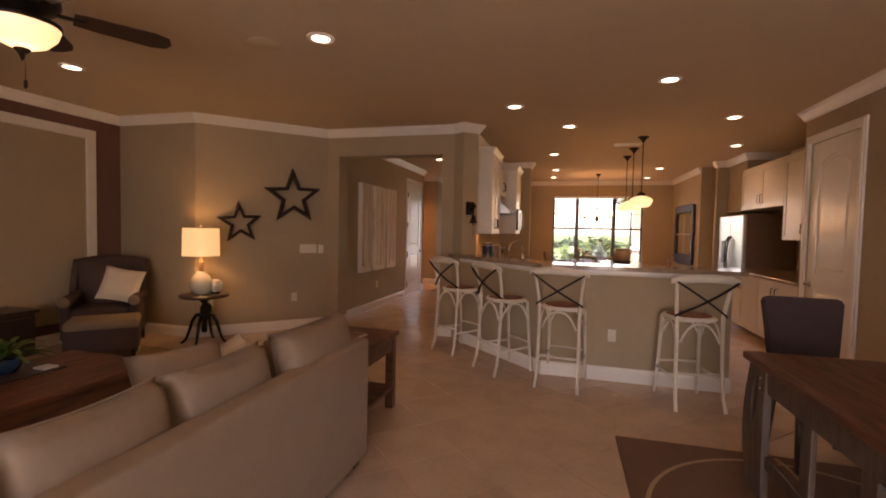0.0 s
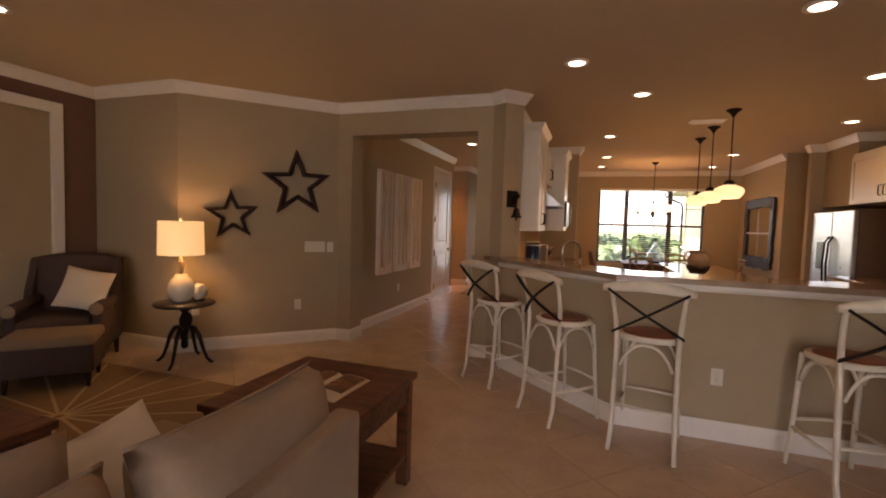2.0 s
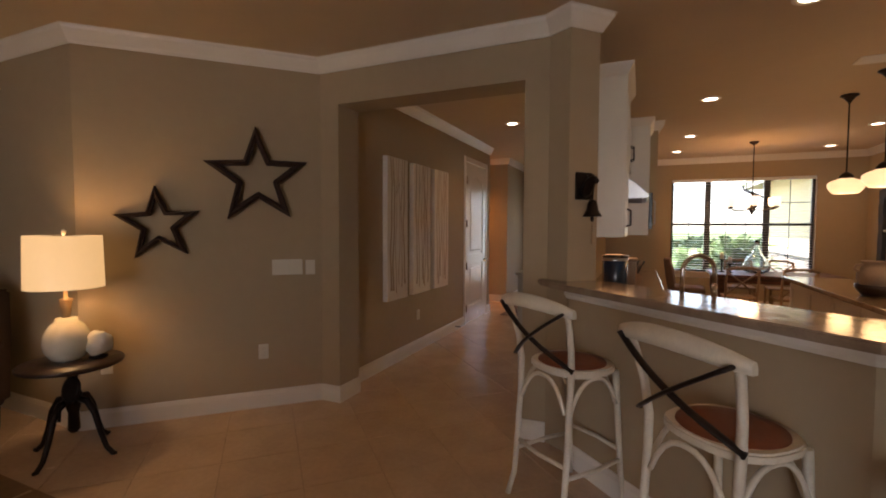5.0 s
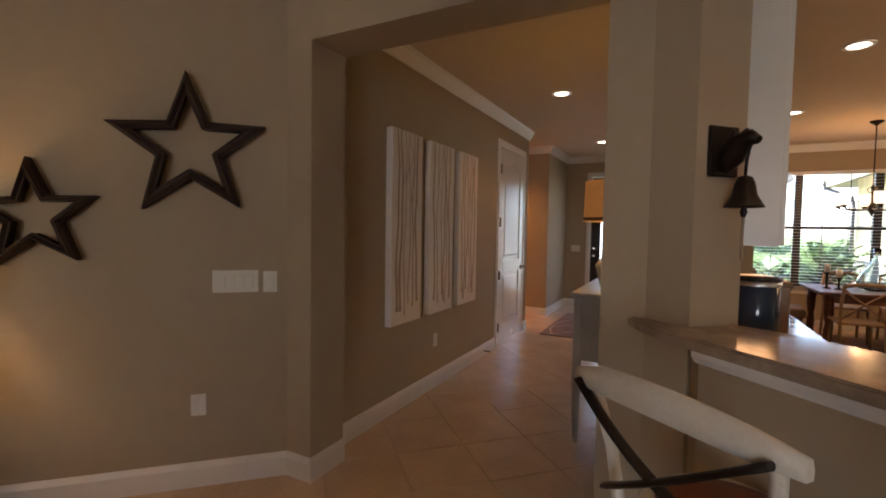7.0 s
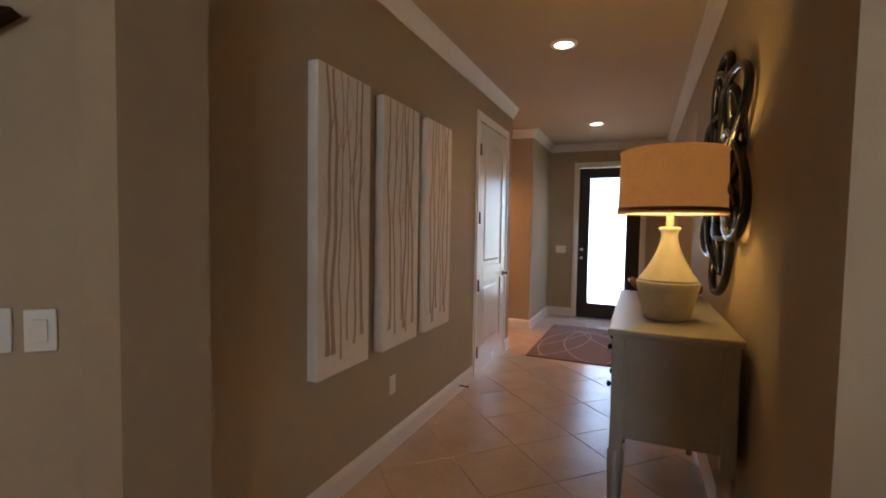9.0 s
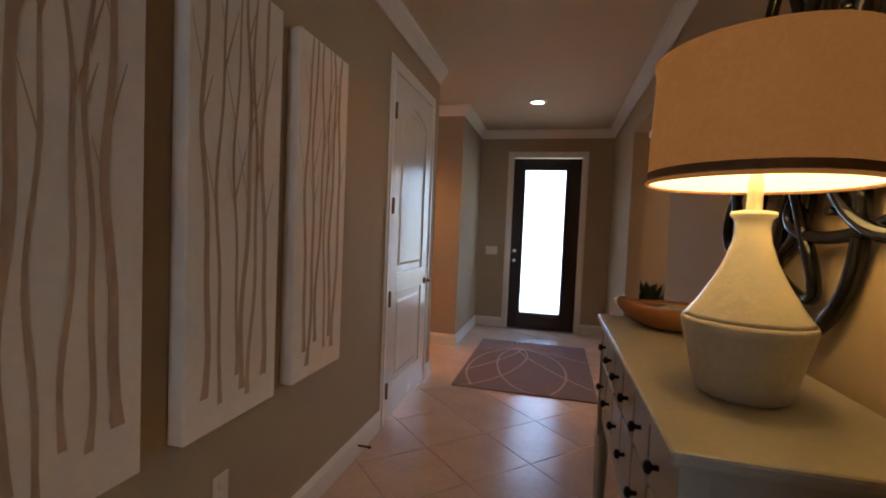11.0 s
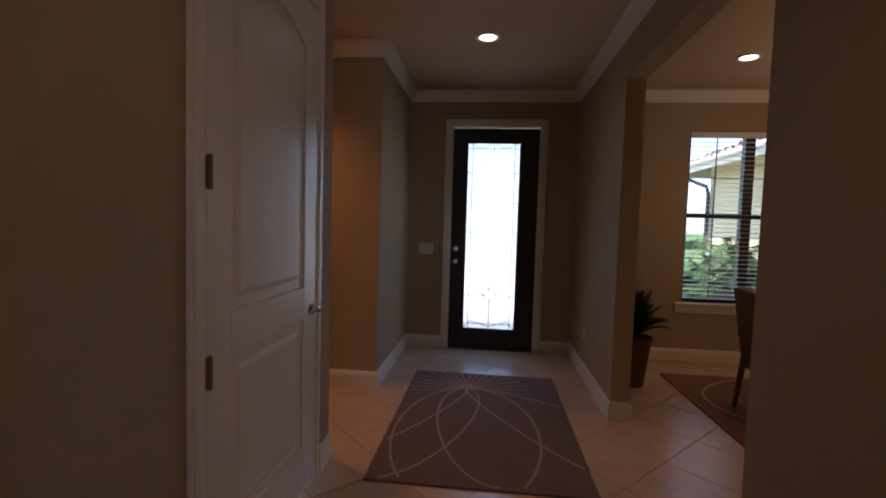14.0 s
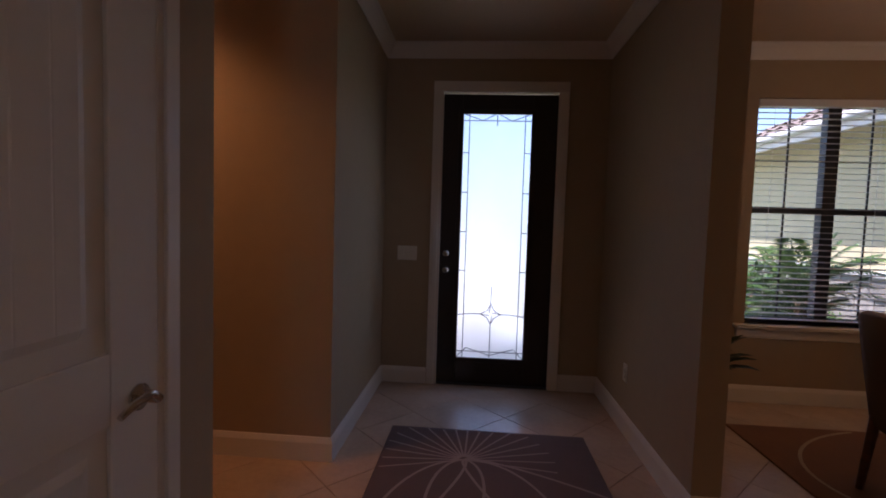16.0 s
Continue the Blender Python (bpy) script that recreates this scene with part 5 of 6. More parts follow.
def pod(profile, tip):
    """An oval pod turned from a profile, drawn out into a raised tip at +x."""
    b = B()
    seg = 48
    rings = []
    for s, z in profile:
        ring = []
        for i in range(seg):
            a = 2 * math.pi * i / seg
            d = min(a, 2 * math.pi - a)
            pull = tip * math.exp(-(d / 0.42) ** 2) * s
            ring.append(b.verts.new((0.195 * s * math.cos(a) * (1 + 0.16 * pull), 0.15 * s * math.sin(a) * (1 - 0.05 * math.cos(a)), z + 0.02 * pull * pull)))
        rings.append(ring)
    for r0, r1 in zip(rings, rings[1:]):
        for i in range(seg):
            f = b.faces.new((r0[i], r0[(i + 1) % seg], r1[(i + 1) % seg], r1[i]))
            f.smooth = True
    b.faces.new(rings[0][::-1] if profile[0][1] < 0.01 else rings[0])
    b.faces.new(rings[-1])
    return b


part("shell", pod([(0.35, 0.0), (0.62, 0.004), (0.85, 0.025), (0.97, 0.05), (1.0, 0.068), (0.98, 0.083), (0.95, 0.091), (0.91, 0.092), (0.88, 0.087), (0.86, 0.078)], 1.0), M["bowlwood"], bo)
# hollow coloured lighter than the shell to carry the lamp's reflection
part("hollow", pod([(0.868, 0.084), (0.78, 0.074), (0.60, 0.065), (0.35, 0.059), (0.10, 0.057)], 0.0), M["bowlin"], bo, "polished wood hollow with the lamp's golden reflection painted in")
part("tip_cap", tube(B(), [(0.205, 0, 0.078), (0.222, 0, 0.084), (0.236, 0, 0.09)], [0.013, 0.014, 0.009], 12), M["ceramic"], bo, "pale worn tip")

# black looped wall sculpture
wa = empty("wall_sculpture", "large gloss black sculpture of interlaced loops on the hall wall", "wall sculpture")
cy, cz = 7.96, 1.735
for i in range(6):
    a = 2 * math.pi * i / 6 + 0.25
    pts = []
    for j in range(40):
        th = 2 * math.pi * j / 40
        ex, ez = 0.30 * math.cos(th), 0.185 * math.sin(th)
        rr = 0.315
        yy = cy + rr * math.cos(a) + ex * math.cos(a + 0.5) - ez * math.sin(a + 0.5)
        zz = cz + rr * math.sin(a) + ex * math.sin(a + 0.5) + ez * math.cos(a + 0.5)
        pts.append((-1.226 + 0.012 * math.sin(2 * th + i), yy, zz))
    part("loop", tube(B(), pts, 0.0195, 12, closed=True), M["gloss_black"], wa)
for i in range(6):
    a = 2 * math.pi * i / 6 + 0.75
    pts = []
    for j in range(36):
        th = 2 * math.pi * j / 36
        ex, ez = 0.25 * math.cos(th), 0.12 * math.sin(th)
        yy = cy + 0.30 * math.cos(a) + ex * math.cos(a - 0.9) - ez * math.sin(a - 0.9)
        zz = cz + 0.30 * math.sin(a) + ex * math.sin(a - 0.9) + ez * math.cos(a - 0.9)
        pts.append((-1.23 - 0.018 * math.sin(2 * th + i), yy, zz))
    part("loop", tube(B(), pts, 0.0175, 12, closed=True), M["gloss_black"], wa)
for i in range(3):
    a = math.pi * i / 3
    part("mount", tube(B(), [(-1.19, cy + 0.3 * math.cos(a * 2), cz + 0.3 * math.sin(a * 2)), (-1.23, cy + 0.3 * math.cos(a * 2), cz + 0.3 * math.sin(a * 2))], 0.012, 8), M["gloss_black"], wa)

# bell on the pier
q = Matrix.Translation((-0.952, 6.046, 0)) @ pose(0, 0, 0, 0, 0, 45)
be = empty("wall_bell", "dark cast iron wall bell with a figured bracket and rope pull", "bell", m=q)
part("back_plate", bx(-0.065, -0.016, 1.645, 0.065, -0.001, 1.82, 0.006), M["iron"], be)
b = B()
tube(b, [(0.0, -0.01, 1.68), (0.0, -0.045, 1.71), (0.0, -0.07, 1.75), (0.0, -0.11, 1.765), (0.0, -0.135, 1.75)], [0.032, 0.038, 0.036, 0.026, 0.014], 10)
tube(b, [(0.0, -0.07, 1.77), (0.02, -0.08, 1.80)], [0.012, 0.004], 8)
tube(b, [(0.0, -0.05, 1.76), (-0.02, -0.06, 1.795)], [0.012, 0.004], 8)
part("bracket", b, M["iron"], be)
part("bell_cup", lathe(B(), [(0.01, 1.64), (0.021, 1.635), (0.03, 1.615), (0.037, 1.575), (0.056, 1.543), (0.06, 1.535), (0.053, 1.538), (0.002, 1.595)], 0, -0.095, 26, cap=False), M["iron"], be)
part("clapper", lathe(B(), [(0.002, 1.565), (0.005, 1.545), (0.012, 1.52), (0.007, 1.505), (0.001, 1.50)], 0, -0.095, 12), M["iron"], be)
part("rope_pull", tube(B(), [(0.0, -0.095, 1.505), (0.003, -0.09, 1.43), (0, -0.095, 1.36)], 0.005, 8), M["rope"], be)
part("hanger", tube(B(), [(0.0, -0.11, 1.75), (0.0, -0.098, 1.69), (0.0, -0.095, 1.635)], 0.005, 8), M["iron"], be)


# ---- kitchen ----
def shaker(b, axis, face, sgn, a0, a1, z0, z1):
    """A raised frame round a flat panel, on the plane axis=face."""
    t, s = 0.016 * sgn, 0.06
    def add(p0, p1, q0, q1, d0, d1):
        if axis == "x":
            box(b, min(d0, d1), p0, q0, max(d0, d1), p1, q1, 0.002)
        else:
            box(b, p0, min(d0, d1), q0, p1, max(d0, d1), q1, 0.002)
    g = 0.003
    a0, a1, z0, z1 = a0 + g, a1 - g, z0 + g, z1 - g
    add(a0, a0 + s, z0, z1, face, face + t)
    add(a1 - s, a1, z0, z1, face, face + t)
    add(a0 + s, a1 - s, z0, z0 + s, face, face + t)
    add(a0 + s, a1 - s, z1 - s, z1, face, face + t)
    add(a0 + s, a1 - s, z0 + s, z1 - s, face, face + t * 0.35)
    return b


def cabinet(name, label, x0, y0, z0, x1, y1, z1, face, doors, crown=False, rows=1, group="kitchen cabinets"):
    """A unit; face '+x' or '-x' is where its doors are."""
    root = empty(name, label, "cabinet", group)
    part("body", bx(x0, y0, z0, x1, y1, z1, 0.002), M["cab"], root)
    xf, sg = (x1, 1) if face == "+x" else (x0, -1)
    for i in range(doors):
        for r in range(rows):
            ya, yb = y0 + (y1 - y0) * i / doors, y0 + (y1 - y0) * (i + 1) / doors
            za, zb = z0 + (z1 - z0) * r / rows, z0 + (z1 - z0) * (r + 1) / rows
            d = part("door", shaker(B(), "x", xf, sg, ya, yb, za, zb), M["cab"], root)
            yh = yb - 0.05 if i % 2 == 0 else ya + 0.05
            zh = za + 0.08 if z0 > 1 else zb - 0.22
            part("handle", tube(B(), [(xf + sg * 0.016, yh, zh), (xf + sg * 0.045, yh, zh + 0.01), (xf + sg * 0.045, yh, zh + 0.12), (xf + sg * 0.016, yh, zh + 0.13)], 0.006, 8), M["iron"], d)
    if crown:
        b = B()
        pr = [(0.0, z1 - 0.03), (0.012, z1 - 0.03), (0.05, z1 + 0.03), (0.055, z1 + 0.045), (0, z1 + 0.045)]
        sweep(b, [(x0, y1), (x1, y1), (x1, y0), (x0, y0)][::-1] if face == "+x" else [(x1, y0), (x0, y0), (x0, y1), (x1, y1)], [(-o, z) for o, z in pr])
        part("crown", b, M["cab"], root)
    return root


cabinet("wall_cabinet", "cream painted kitchen wall cabinet with crown", -1.028, 6.37, 1.40, -0.72, 7.12, 2.54, "+x", 2, True)
cabinet("wall_cabinet", "cream painted kitchen wall cabinet over the range hood", -1.028, 7.122, 2.0, -0.72, 7.90, 2.40, "+x", 2, False)
cabinet("wall_cabinet", "tall cream painted kitchen cabinet holding the microwave", -1.028, 7.902, 1.40, -0.55, 8.60, 2.50, "+x", 1, True)
mw = empty("microwave", "black glass built-in microwave in the cabinet", "microwave")
part("front", bx(-0.531, 7.94, 1.46, -0.50, 8.56, 1.82, 0.005), M["black"], mw)
part("handle", tube(B(), [(-0.50, 8.48, 1.50), (-0.465, 8.48, 1.52), (-0.465, 8.48, 1.76), (-0.50, 8.48, 1.78)], 0.008, 8), M["steel"], mw)
hd = empty("range_hood", "stainless steel curved range hood under the cabinet", "range hood")
b = B()
n = 10
pro = [(-1.02, 1.72), (-0.56, 1.72), (-0.545, 1.735)] + [(-0.55 - 0.25 * (i / n), 1.75 + 0.16 * math.sin(i / n * math.pi / 2)) for i in range(n + 1)] + [(-0.82, 2.0), (-1.02, 2.0)]
lo = [b.verts.new((x, 7.14, z)) for x, z in pro]
hi = [b.verts.new((x, 7.885, z)) for x, z in pro]
b.faces.new(lo[::-1])
b.faces.new(hi)
for i in range(len(pro)):
    f = b.faces.new((lo[i], lo[(i + 1) % len(pro)], hi[(i + 1) % len(pro)], hi[i]))
bmesh.ops.recalc_face_normals(b, faces=b.faces)
part("hood_body", b, M["steel"], hd)
part("filter", bx(-0.98, 7.2, 1.712, -0.6, 7.82, 1.719), M["lead"], hd)
for ya, yb in ((6.37, 7.12), (7.122, 7.90), (7.902, 8.60), (8.602, 9.45)):
    cabinet("base_cabinet", "cream painted kitchen base cabinet", -1.028, ya, 0.10, -0.45, yb, 0.88, "+x", 2)
b = B()
box(b, -1.028, 6.32, 0.885, -0.40, 9.445, 0.925, 0.006)
thing("kitchen_worktop", b, M["stone"], "polished brown stone worktop along the kitchen wall", "worktop")
b = B()
prism(b, [(-0.86, 5.96), (0.13, 5.0), (1.74, 4.98), (1.74, 5.52), (0.36, 5.56), (-0.5, 6.35), (-0.7, 6.34)], 0.885, 0.925)
thing("sink_worktop", b, M["stone"], "polished brown stone worktop behind the bar with the sink", "worktop")
b = B()
prism(b, [(-0.84, 5.99), (0.14, 5.02), (1.70, 5.0), (1.70, 5.46), (0.34, 5.50), (-0.52, 6.29)], 0.0, 0.88)
thing("sink_cabinet", b, M["cab"], "cream painted cabinet run behind the bar", "cabinet")
fa = empty("kitchen_faucet", "satin nickel gooseneck kitchen faucet", "faucet", m=pose(-0.39, 5.79, 0.925, 0, 0, 25))
part("base", lathe(B(), [(0.03, 0), (0.03, 0.01), (0.02, 0.03), (0.02, 0.09), (0.014, 0.10)], seg=18), M["chrome"], fa)
part("spout", tube(B(), [(0, 0, 0.09), (0, 0, 0.30)] + [(0.09 - 0.09 * math.cos(a), 0, 0.30 + 0.09 * math.sin(a)) for a in [math.pi * i / 10 for i in range(1, 11)]] + [(0.18, 0, 0.22)], 0.0125, 10), M["chrome"], fa)
part("spray_head", tube(B(), [(0.18, 0, 0.23), (0.18, 0, 0.15)], [0.015, 0.018], 10), M["chrome"], fa)
part("lever", tube(B(), [(0, -0.02, 0.07), (0, -0.06, 0.09), (0, -0.10, 0.12)], 0.007, 8), M["chrome"], fa)
ca = empty("kitchen_canister", "blue-black enamel canister with lid on the worktop", "canister", m=pose(-0.77, 6.52, 0.925))
part("jar", lathe(B(), [(0.082, 0), (0.089, 0.008), (0.089, 0.32), (0.084, 0.325)], seg=32), M["navy"], ca)
part("lid", lathe(B(), [(0.092, 0.325), (0.094, 0.34), (0.06, 0.348), (0.002, 0.35)], seg=28), M["black"], ca)
part("rim_band", lathe(B(), [(0.0905, 0.305), (0.092, 0.325), (0.09, 0.326)], seg=32, cap=False), M["steel"], ca)
wc = empty("wooden_canister", "square light wooden canister on the kitchen worktop", "canister", m=pose(-0.68, 6.70, 0.925))
part("box", bx(-0.055, -0.055, 0, 0.055, 0.055, 0.29, 0.008), M["tan"], wc)
part("lid", bx(-0.06, -0.06, 0.29, 0.06, 0.06, 0.315, 0.008), M["tan"], wc)
kb = empty("knife_block", "light wooden knife block with black knife handles", "knife block", m=pose(-0.70, 6.90, 0.925, 0, 0, 20))
b = B()
prism(b, [(-0.09, 0), (0.07, 0), (0.11, 0.16), (0.0, 0.22)], -0.05, 0.05)
bmesh.ops.transform(b, matrix=pose(0, 0, 0, 90), verts=b.verts)
part("block", b, M["tan"], kb)
for i in range(6):
    x, y = 0.02 + 0.045 * (i % 2), -0.035 + 0.035 * (i // 2)
    part("knife_handle", tube(B(), [(x, y, 0.17), (x + 0.055, y, 0.28)], 0.011, 8), M["black"], kb)

# island
isl = empty("kitchen_island", "cream kitchen island below the pendants", "island")
part("body", bx(0.98, 6.86, 0.10, 1.66, 9.24, 0.88, 0.004), M["cab"], isl)
part("plinth", bx(1.03, 6.91, 0.0, 1.61, 9.19, 0.10), M["espresso"], isl)
for i in range(4):
    ya = 6.86 + i * 0.595
    part("door", shaker(B(), "x", 0.98, -1, ya, ya + 0.595, 0.10, 0.88), M["cab"], isl)
part("end_panel", shaker(B(), "y", 6.86, -1, 0.98, 1.66, 0.10, 0.88), M["cab"], isl)
b = B()
box(b, 0.90, 6.78, 0.885, 1.74, 9.32, 0.925, 0.006)
thing("island_worktop", b, M["stone"], "polished brown stone island top", "worktop")
vs = empty("urn_vase", "weathered terracotta urn with handles in a dark woven bowl", "vase", m=pose(1.15, 7.72, 0.925) @ Matrix.Scale(0.8, 4))
part("woven_bowl", lathe(B(), [(0.10, 0), (0.12, 0.01), (0.165, 0.07), (0.175, 0.12), (0.165, 0.12), (0.15, 0.07), (0.002, 0.03)], seg=32, cap=False), M["espresso"], vs)
part("urn", lathe(B(), [(0.08, 0.04), (0.12, 0.09), (0.155, 0.17), (0.155, 0.23), (0.12, 0.29), (0.105, 0.32), (0.125, 0.345), (0.13, 0.355), (0.11, 0.355), (0.10, 0.33)], seg=36, cap=False), M["terracotta"], vs)
for s in (-1, 1):
    part("urn_handle", tube(B(), [(s * 0.14, 0, 0.25), (s * 0.18, 0, 0.27), (s * 0.17, 0, 0.31), (s * 0.11, 0, 0.32)], 0.013, 8), M["terracotta"], vs)

# right-hand run
cabinet("wall_cabinet", "cream painted kitchen wall cabinet by the pantry", 3.15, 6.125, 1.40, 3.845, 7.33, 2.5, "-x", 2, True)
cabinet("wall_cabinet", "short cream painted cabinet over the refrigerator", 3.15, 7.332, 1.87, 3.845, 8.86, 2.5, "-x", 2, True)
for ya, yb in ((6.125, 7.30), (7.302, 8.48)):
    cabinet("base_cabinet", "cream painted kitchen base cabinet", 2.86, ya, 0.10, 3.845, yb, 0.88, "-x", 2)
b = B()
box(b, 2.80, 6.122, 0.885, 3.845, 8.50, 0.925, 0.006)
thing("kitchen_worktop", b, M["stone"], "polished brown stone worktop beside the refrigerator", "worktop")
fr = empty("refrigerator", "stainless steel double-door refrigerator with brown side panel", "refrigerator")
part("cabinet_body", bx(3.14, 8.55, 0.02, 3.83, 9.72, 1.80, 0.006), M["fridgeside"], fr)
for ya, yb, hy in ((8.555, 9.10, 9.05), (9.11, 9.715, 9.16)):
    d = part("door", bx(3.07, ya, 0.06, 3.138, yb, 1.79, 0.012, seg=3), M["steel"], fr)
    part("handle", tube(B(), [(3.07, hy, 0.70), (3.02, hy, 0.78), (3.005, hy, 1.05), (3.02, hy, 1.35), (3.07, hy, 1.43)], 0.014, 10), M["black"], d, "dark curved handle")
part("dispenser", bx(3.064, 9.30, 0.95, 3.072, 9.52, 1.35, 0.003), M["black"], fr)

# mirror on the dining wall
mi = empty("wall_mirror", "large mirror in a rough blue-black wooden window frame", "mirror")
ya, yb, za, zb = 10.86, 12.45, 0.78, 2.12
xf = 2.948
part("mirror_glass", bx(xf - 0.02, ya + 0.08, za + 0.08, xf - 0.012, yb - 0.08, zb - 0.08), M["mirror"], mi, "silvered mirror glass")


def rough_board(b, y0, z0, y1, z1, seed):
    """A thick board on the mirror with an uneven, chipped outline."""
    rnd = random.Random(seed)
    upright = z1 - z0 > y1 - y0
    n = 14
    one, two = [], []
    for i in range(n + 1):
        u = i / n
        w0, w1 = rnd.uniform(-0.012, 0.03), rnd.uniform(-0.012, 0.03)
        if upright:
            one.append((y0 - w0, z0 + (z1 - z0) * u))
            two.append((y1 + w1, z0 + (z1 - z0) * u))
        else:
            one.append((y0 + (y1 - y0) * u, z0 - w0))
            two.append((y0 + (y1 - y0) * u, z1 + w1))
    lo = [[b.verts.new((xf - d, y, z)) for y, z in one + two[::-1]] for d in (0.0, 0.05)]
    k = len(lo[0])
    b.faces.new(lo[0])
    b.faces.new(lo[1][::-1])
    for i in range(k):
        b.faces.new((lo[0][i], lo[1][i], lo[1][(i + 1) % k], lo[0][(i + 1) % k]))
    bmesh.ops.recalc_face_normals(b, faces=b.faces)
    return b


for i, a in enumerate(((ya, za + 0.02, ya + 0.13, zb - 0.02), (yb - 0.13, za + 0.02, yb, zb - 0.02), (ya + 0.09, zb - 0.16, yb - 0.09, zb), (ya + 0.09, za, yb - 0.09, za + 0.2))):
    board = part("frame_board", rough_board(B(), *a, 40 + i), M["bluegrey"], mi)
    board.location.x = -0.004 * (i // 2)
part("frame_bar", bx(xf - 0.035, (ya + yb) / 2 - 0.018, za + 0.14, xf - 0.01, (ya + yb) / 2 + 0.018, zb - 0.14, 0.004), M["greybar"], mi, "pale grey glazing bar")
part("frame_bar", bx(xf - 0.034, ya + 0.11, 1.435, xf - 0.011, yb - 0.11, 1.465, 0.004), M["greybar"], mi, "pale grey glazing bar")

# ---- dining area ----
dt = empty("dining_table", "dark wooden dining table by the window", "dining table", m=pose(1.30, 11.5, 0.012))
part("tabletop", bx(-0.85, -0.5, 0.72, 0.85, 0.5, 0.76, 0.008), M["wood"], dt)
for x in (-0.74, 0.74):
    for y in (-0.4, 0.4):
        part("leg", lathe(B(), [(0.03, 0), (0.04, 0.1), (0.045, 0.3), (0.03, 0.36), (0.05, 0.5), (0.05, 0.72)], x, y, 16), M["wood"], dt)
for a in ((-0.74, -0.42, 0.74, -0.39), (-0.74, 0.39, 0.74, 0.42)):
    part("apron", bx(a[0], a[1], 0.63, a[2], a[3], 0.72), M["wood"], dt)


def host_chair(m):
    root = empty("upholstered_chair", "brown upholstered dining chair with curved high back", "chair", m=m)
    part("seat", bx(-0.26, -0.26, 0.38, 0.26, 0.25, 0.50, 0.04, seg=3), M["chairbrown"], root)
    b = B()
    n = 10
    rows = []
    for i in range(n + 1):
        u = 2 * i / n - 1
        yb = -0.25 - 0.05 * (1 - u * u)
        zt = 0.955 + 0.015 * (1 - u * u)
        rows.append([b.verts.new((0.28 * u * k, y, z)) for y, z, k in ((yb + 0.07, 0.45, 0.92), (yb + 0.02, 0.75, 0.98), (yb - 0.03, zt, 1), (yb - 0.08, zt - 0.02, 1), (yb - 0.05, 0.7, 0.96), (yb, 0.36, 0.9))])
    for r0, r1 in zip(rows, rows[1:]):
        for k in range(6):
            f = b.faces.new((r0[k], r0[(k + 1) % 6], r1[(k + 1) % 6], r1[k]))
            f.smooth = True
    b.faces.new(rows[0])
    b.faces.new(rows[-1][::-1])
    bmesh.ops.recalc_face_normals(b, faces=b.faces)
    part("backrest", b, M["chairbrown"], root)
    for x in (-0.21, 0.21):
        for y, dy in ((-0.25, -0.05), (0.2, 0.0)):
            part("leg", tube(B(), [(x, y, 0.40), (x, y + dy, 0.0)], [0.026, 0.017], 8), M["wood"], root)
    return root


host_chair(pose(0.15, 11.5, 0.013, 0, 0, -96))


def cross_chair(m):
    root = empty("cross_back_chair", "light oak cross-back dining chair", "chair", "oak dining chairs", m=m)
    w = M["tan"]
    part("seat", bx(-0.21, -0.2, 0.44, 0.21, 0.21, 0.47, 0.012), w, root)
    for s in (-1, 1):
        part("back_leg", tube(B(), [(s * 0.2, -0.26, 0), (s * 0.19, -0.2, 0.45), (s * 0.2, -0.24, 0.7), (s * 0.19, -0.28, 0.87)], 0.017, 8), w, root)
        part("front_leg", tube(B(), [(s * 0.19, 0.2, 0), (s * 0.18, 0.18, 0.45)], 0.017, 8), w, root)
        part("cross_bar", tube(B(), [(s * 0.19, -0.21, 0.5), (0, -0.24 - s * 0.008, 0.68), (-s * 0.19, -0.27, 0.84)], 0.012, 8), w, root)
    part("top_rail", tube(B(), [(-0.2, -0.28, 0.87), (-0.1, -0.31, 0.9), (0.1, -0.31, 0.9), (0.2, -0.28, 0.87)], 0.02, 8), w, root)
    return root


cc = cross_chair(pose(0.75, 10.85, 0.013, 0, 0, 0))
for x, y, r in ((1.4, 10.85, 4), (1.0, 12.2, 180), (1.6, 12.2, 176), (2.35, 11.5, 90)):
    copy_thing(cc, pose(x, y, 0.013, 0, 0, r))
gv = empty("glass_vase", "sea-green glass bottle vase on the dining table", "vase", m=pose(1.09, 11.5, 0.772))
part("bottle", lathe(B(), [(0.09, 0), (0.17, 0.035), (0.19, 0.11), (0.15, 0.21), (0.075, 0.31), (0.032, 0.42), (0.038, 0.52), (0.031, 0.52), (0.026, 0.42), (0.065, 0.31), (0.14, 0.205), (0.178, 0.11), (0.15, 0.04), (0.002, 0.02)], seg=32, cap=False), M["teal"], gv)
for x, y, h in ((0.62, 11.5, 0.20), (0.72, 11.42, 0.14)):
    c = empty("candle_holder", "dark candle holder with a cream candle on the table", "candle holder", m=pose(x, y, 0.772))
    part("stand", lathe(B(), [(0.045, 0), (0.045, 0.008), (0.012, 0.02), (0.012, h - 0.02), (0.04, h), (0.04, h + 0.008)], seg=18), M["iron"], c)
    part("candle", lathe(B(), [(0.03, h + 0.008), (0.03, h + 0.11), (0.002, h + 0.112)], seg=18), M["ceramic"], c)
ch = empty("chandelier", "dark iron chandelier with six arms and lit glass cups", "chandelier", m=pose(1.0, 11.47, CEIL))
part("canopy", lathe(B(), [(0.065, -0.001), (0.067, -0.015), (0.02, -0.05), (0.01, -0.06)], seg=24), M["iron"], ch)
part("rod", tube(B(), [(0, 0, -0.05), (0, 0, -0.78)], 0.007, 8), M["iron"], ch)
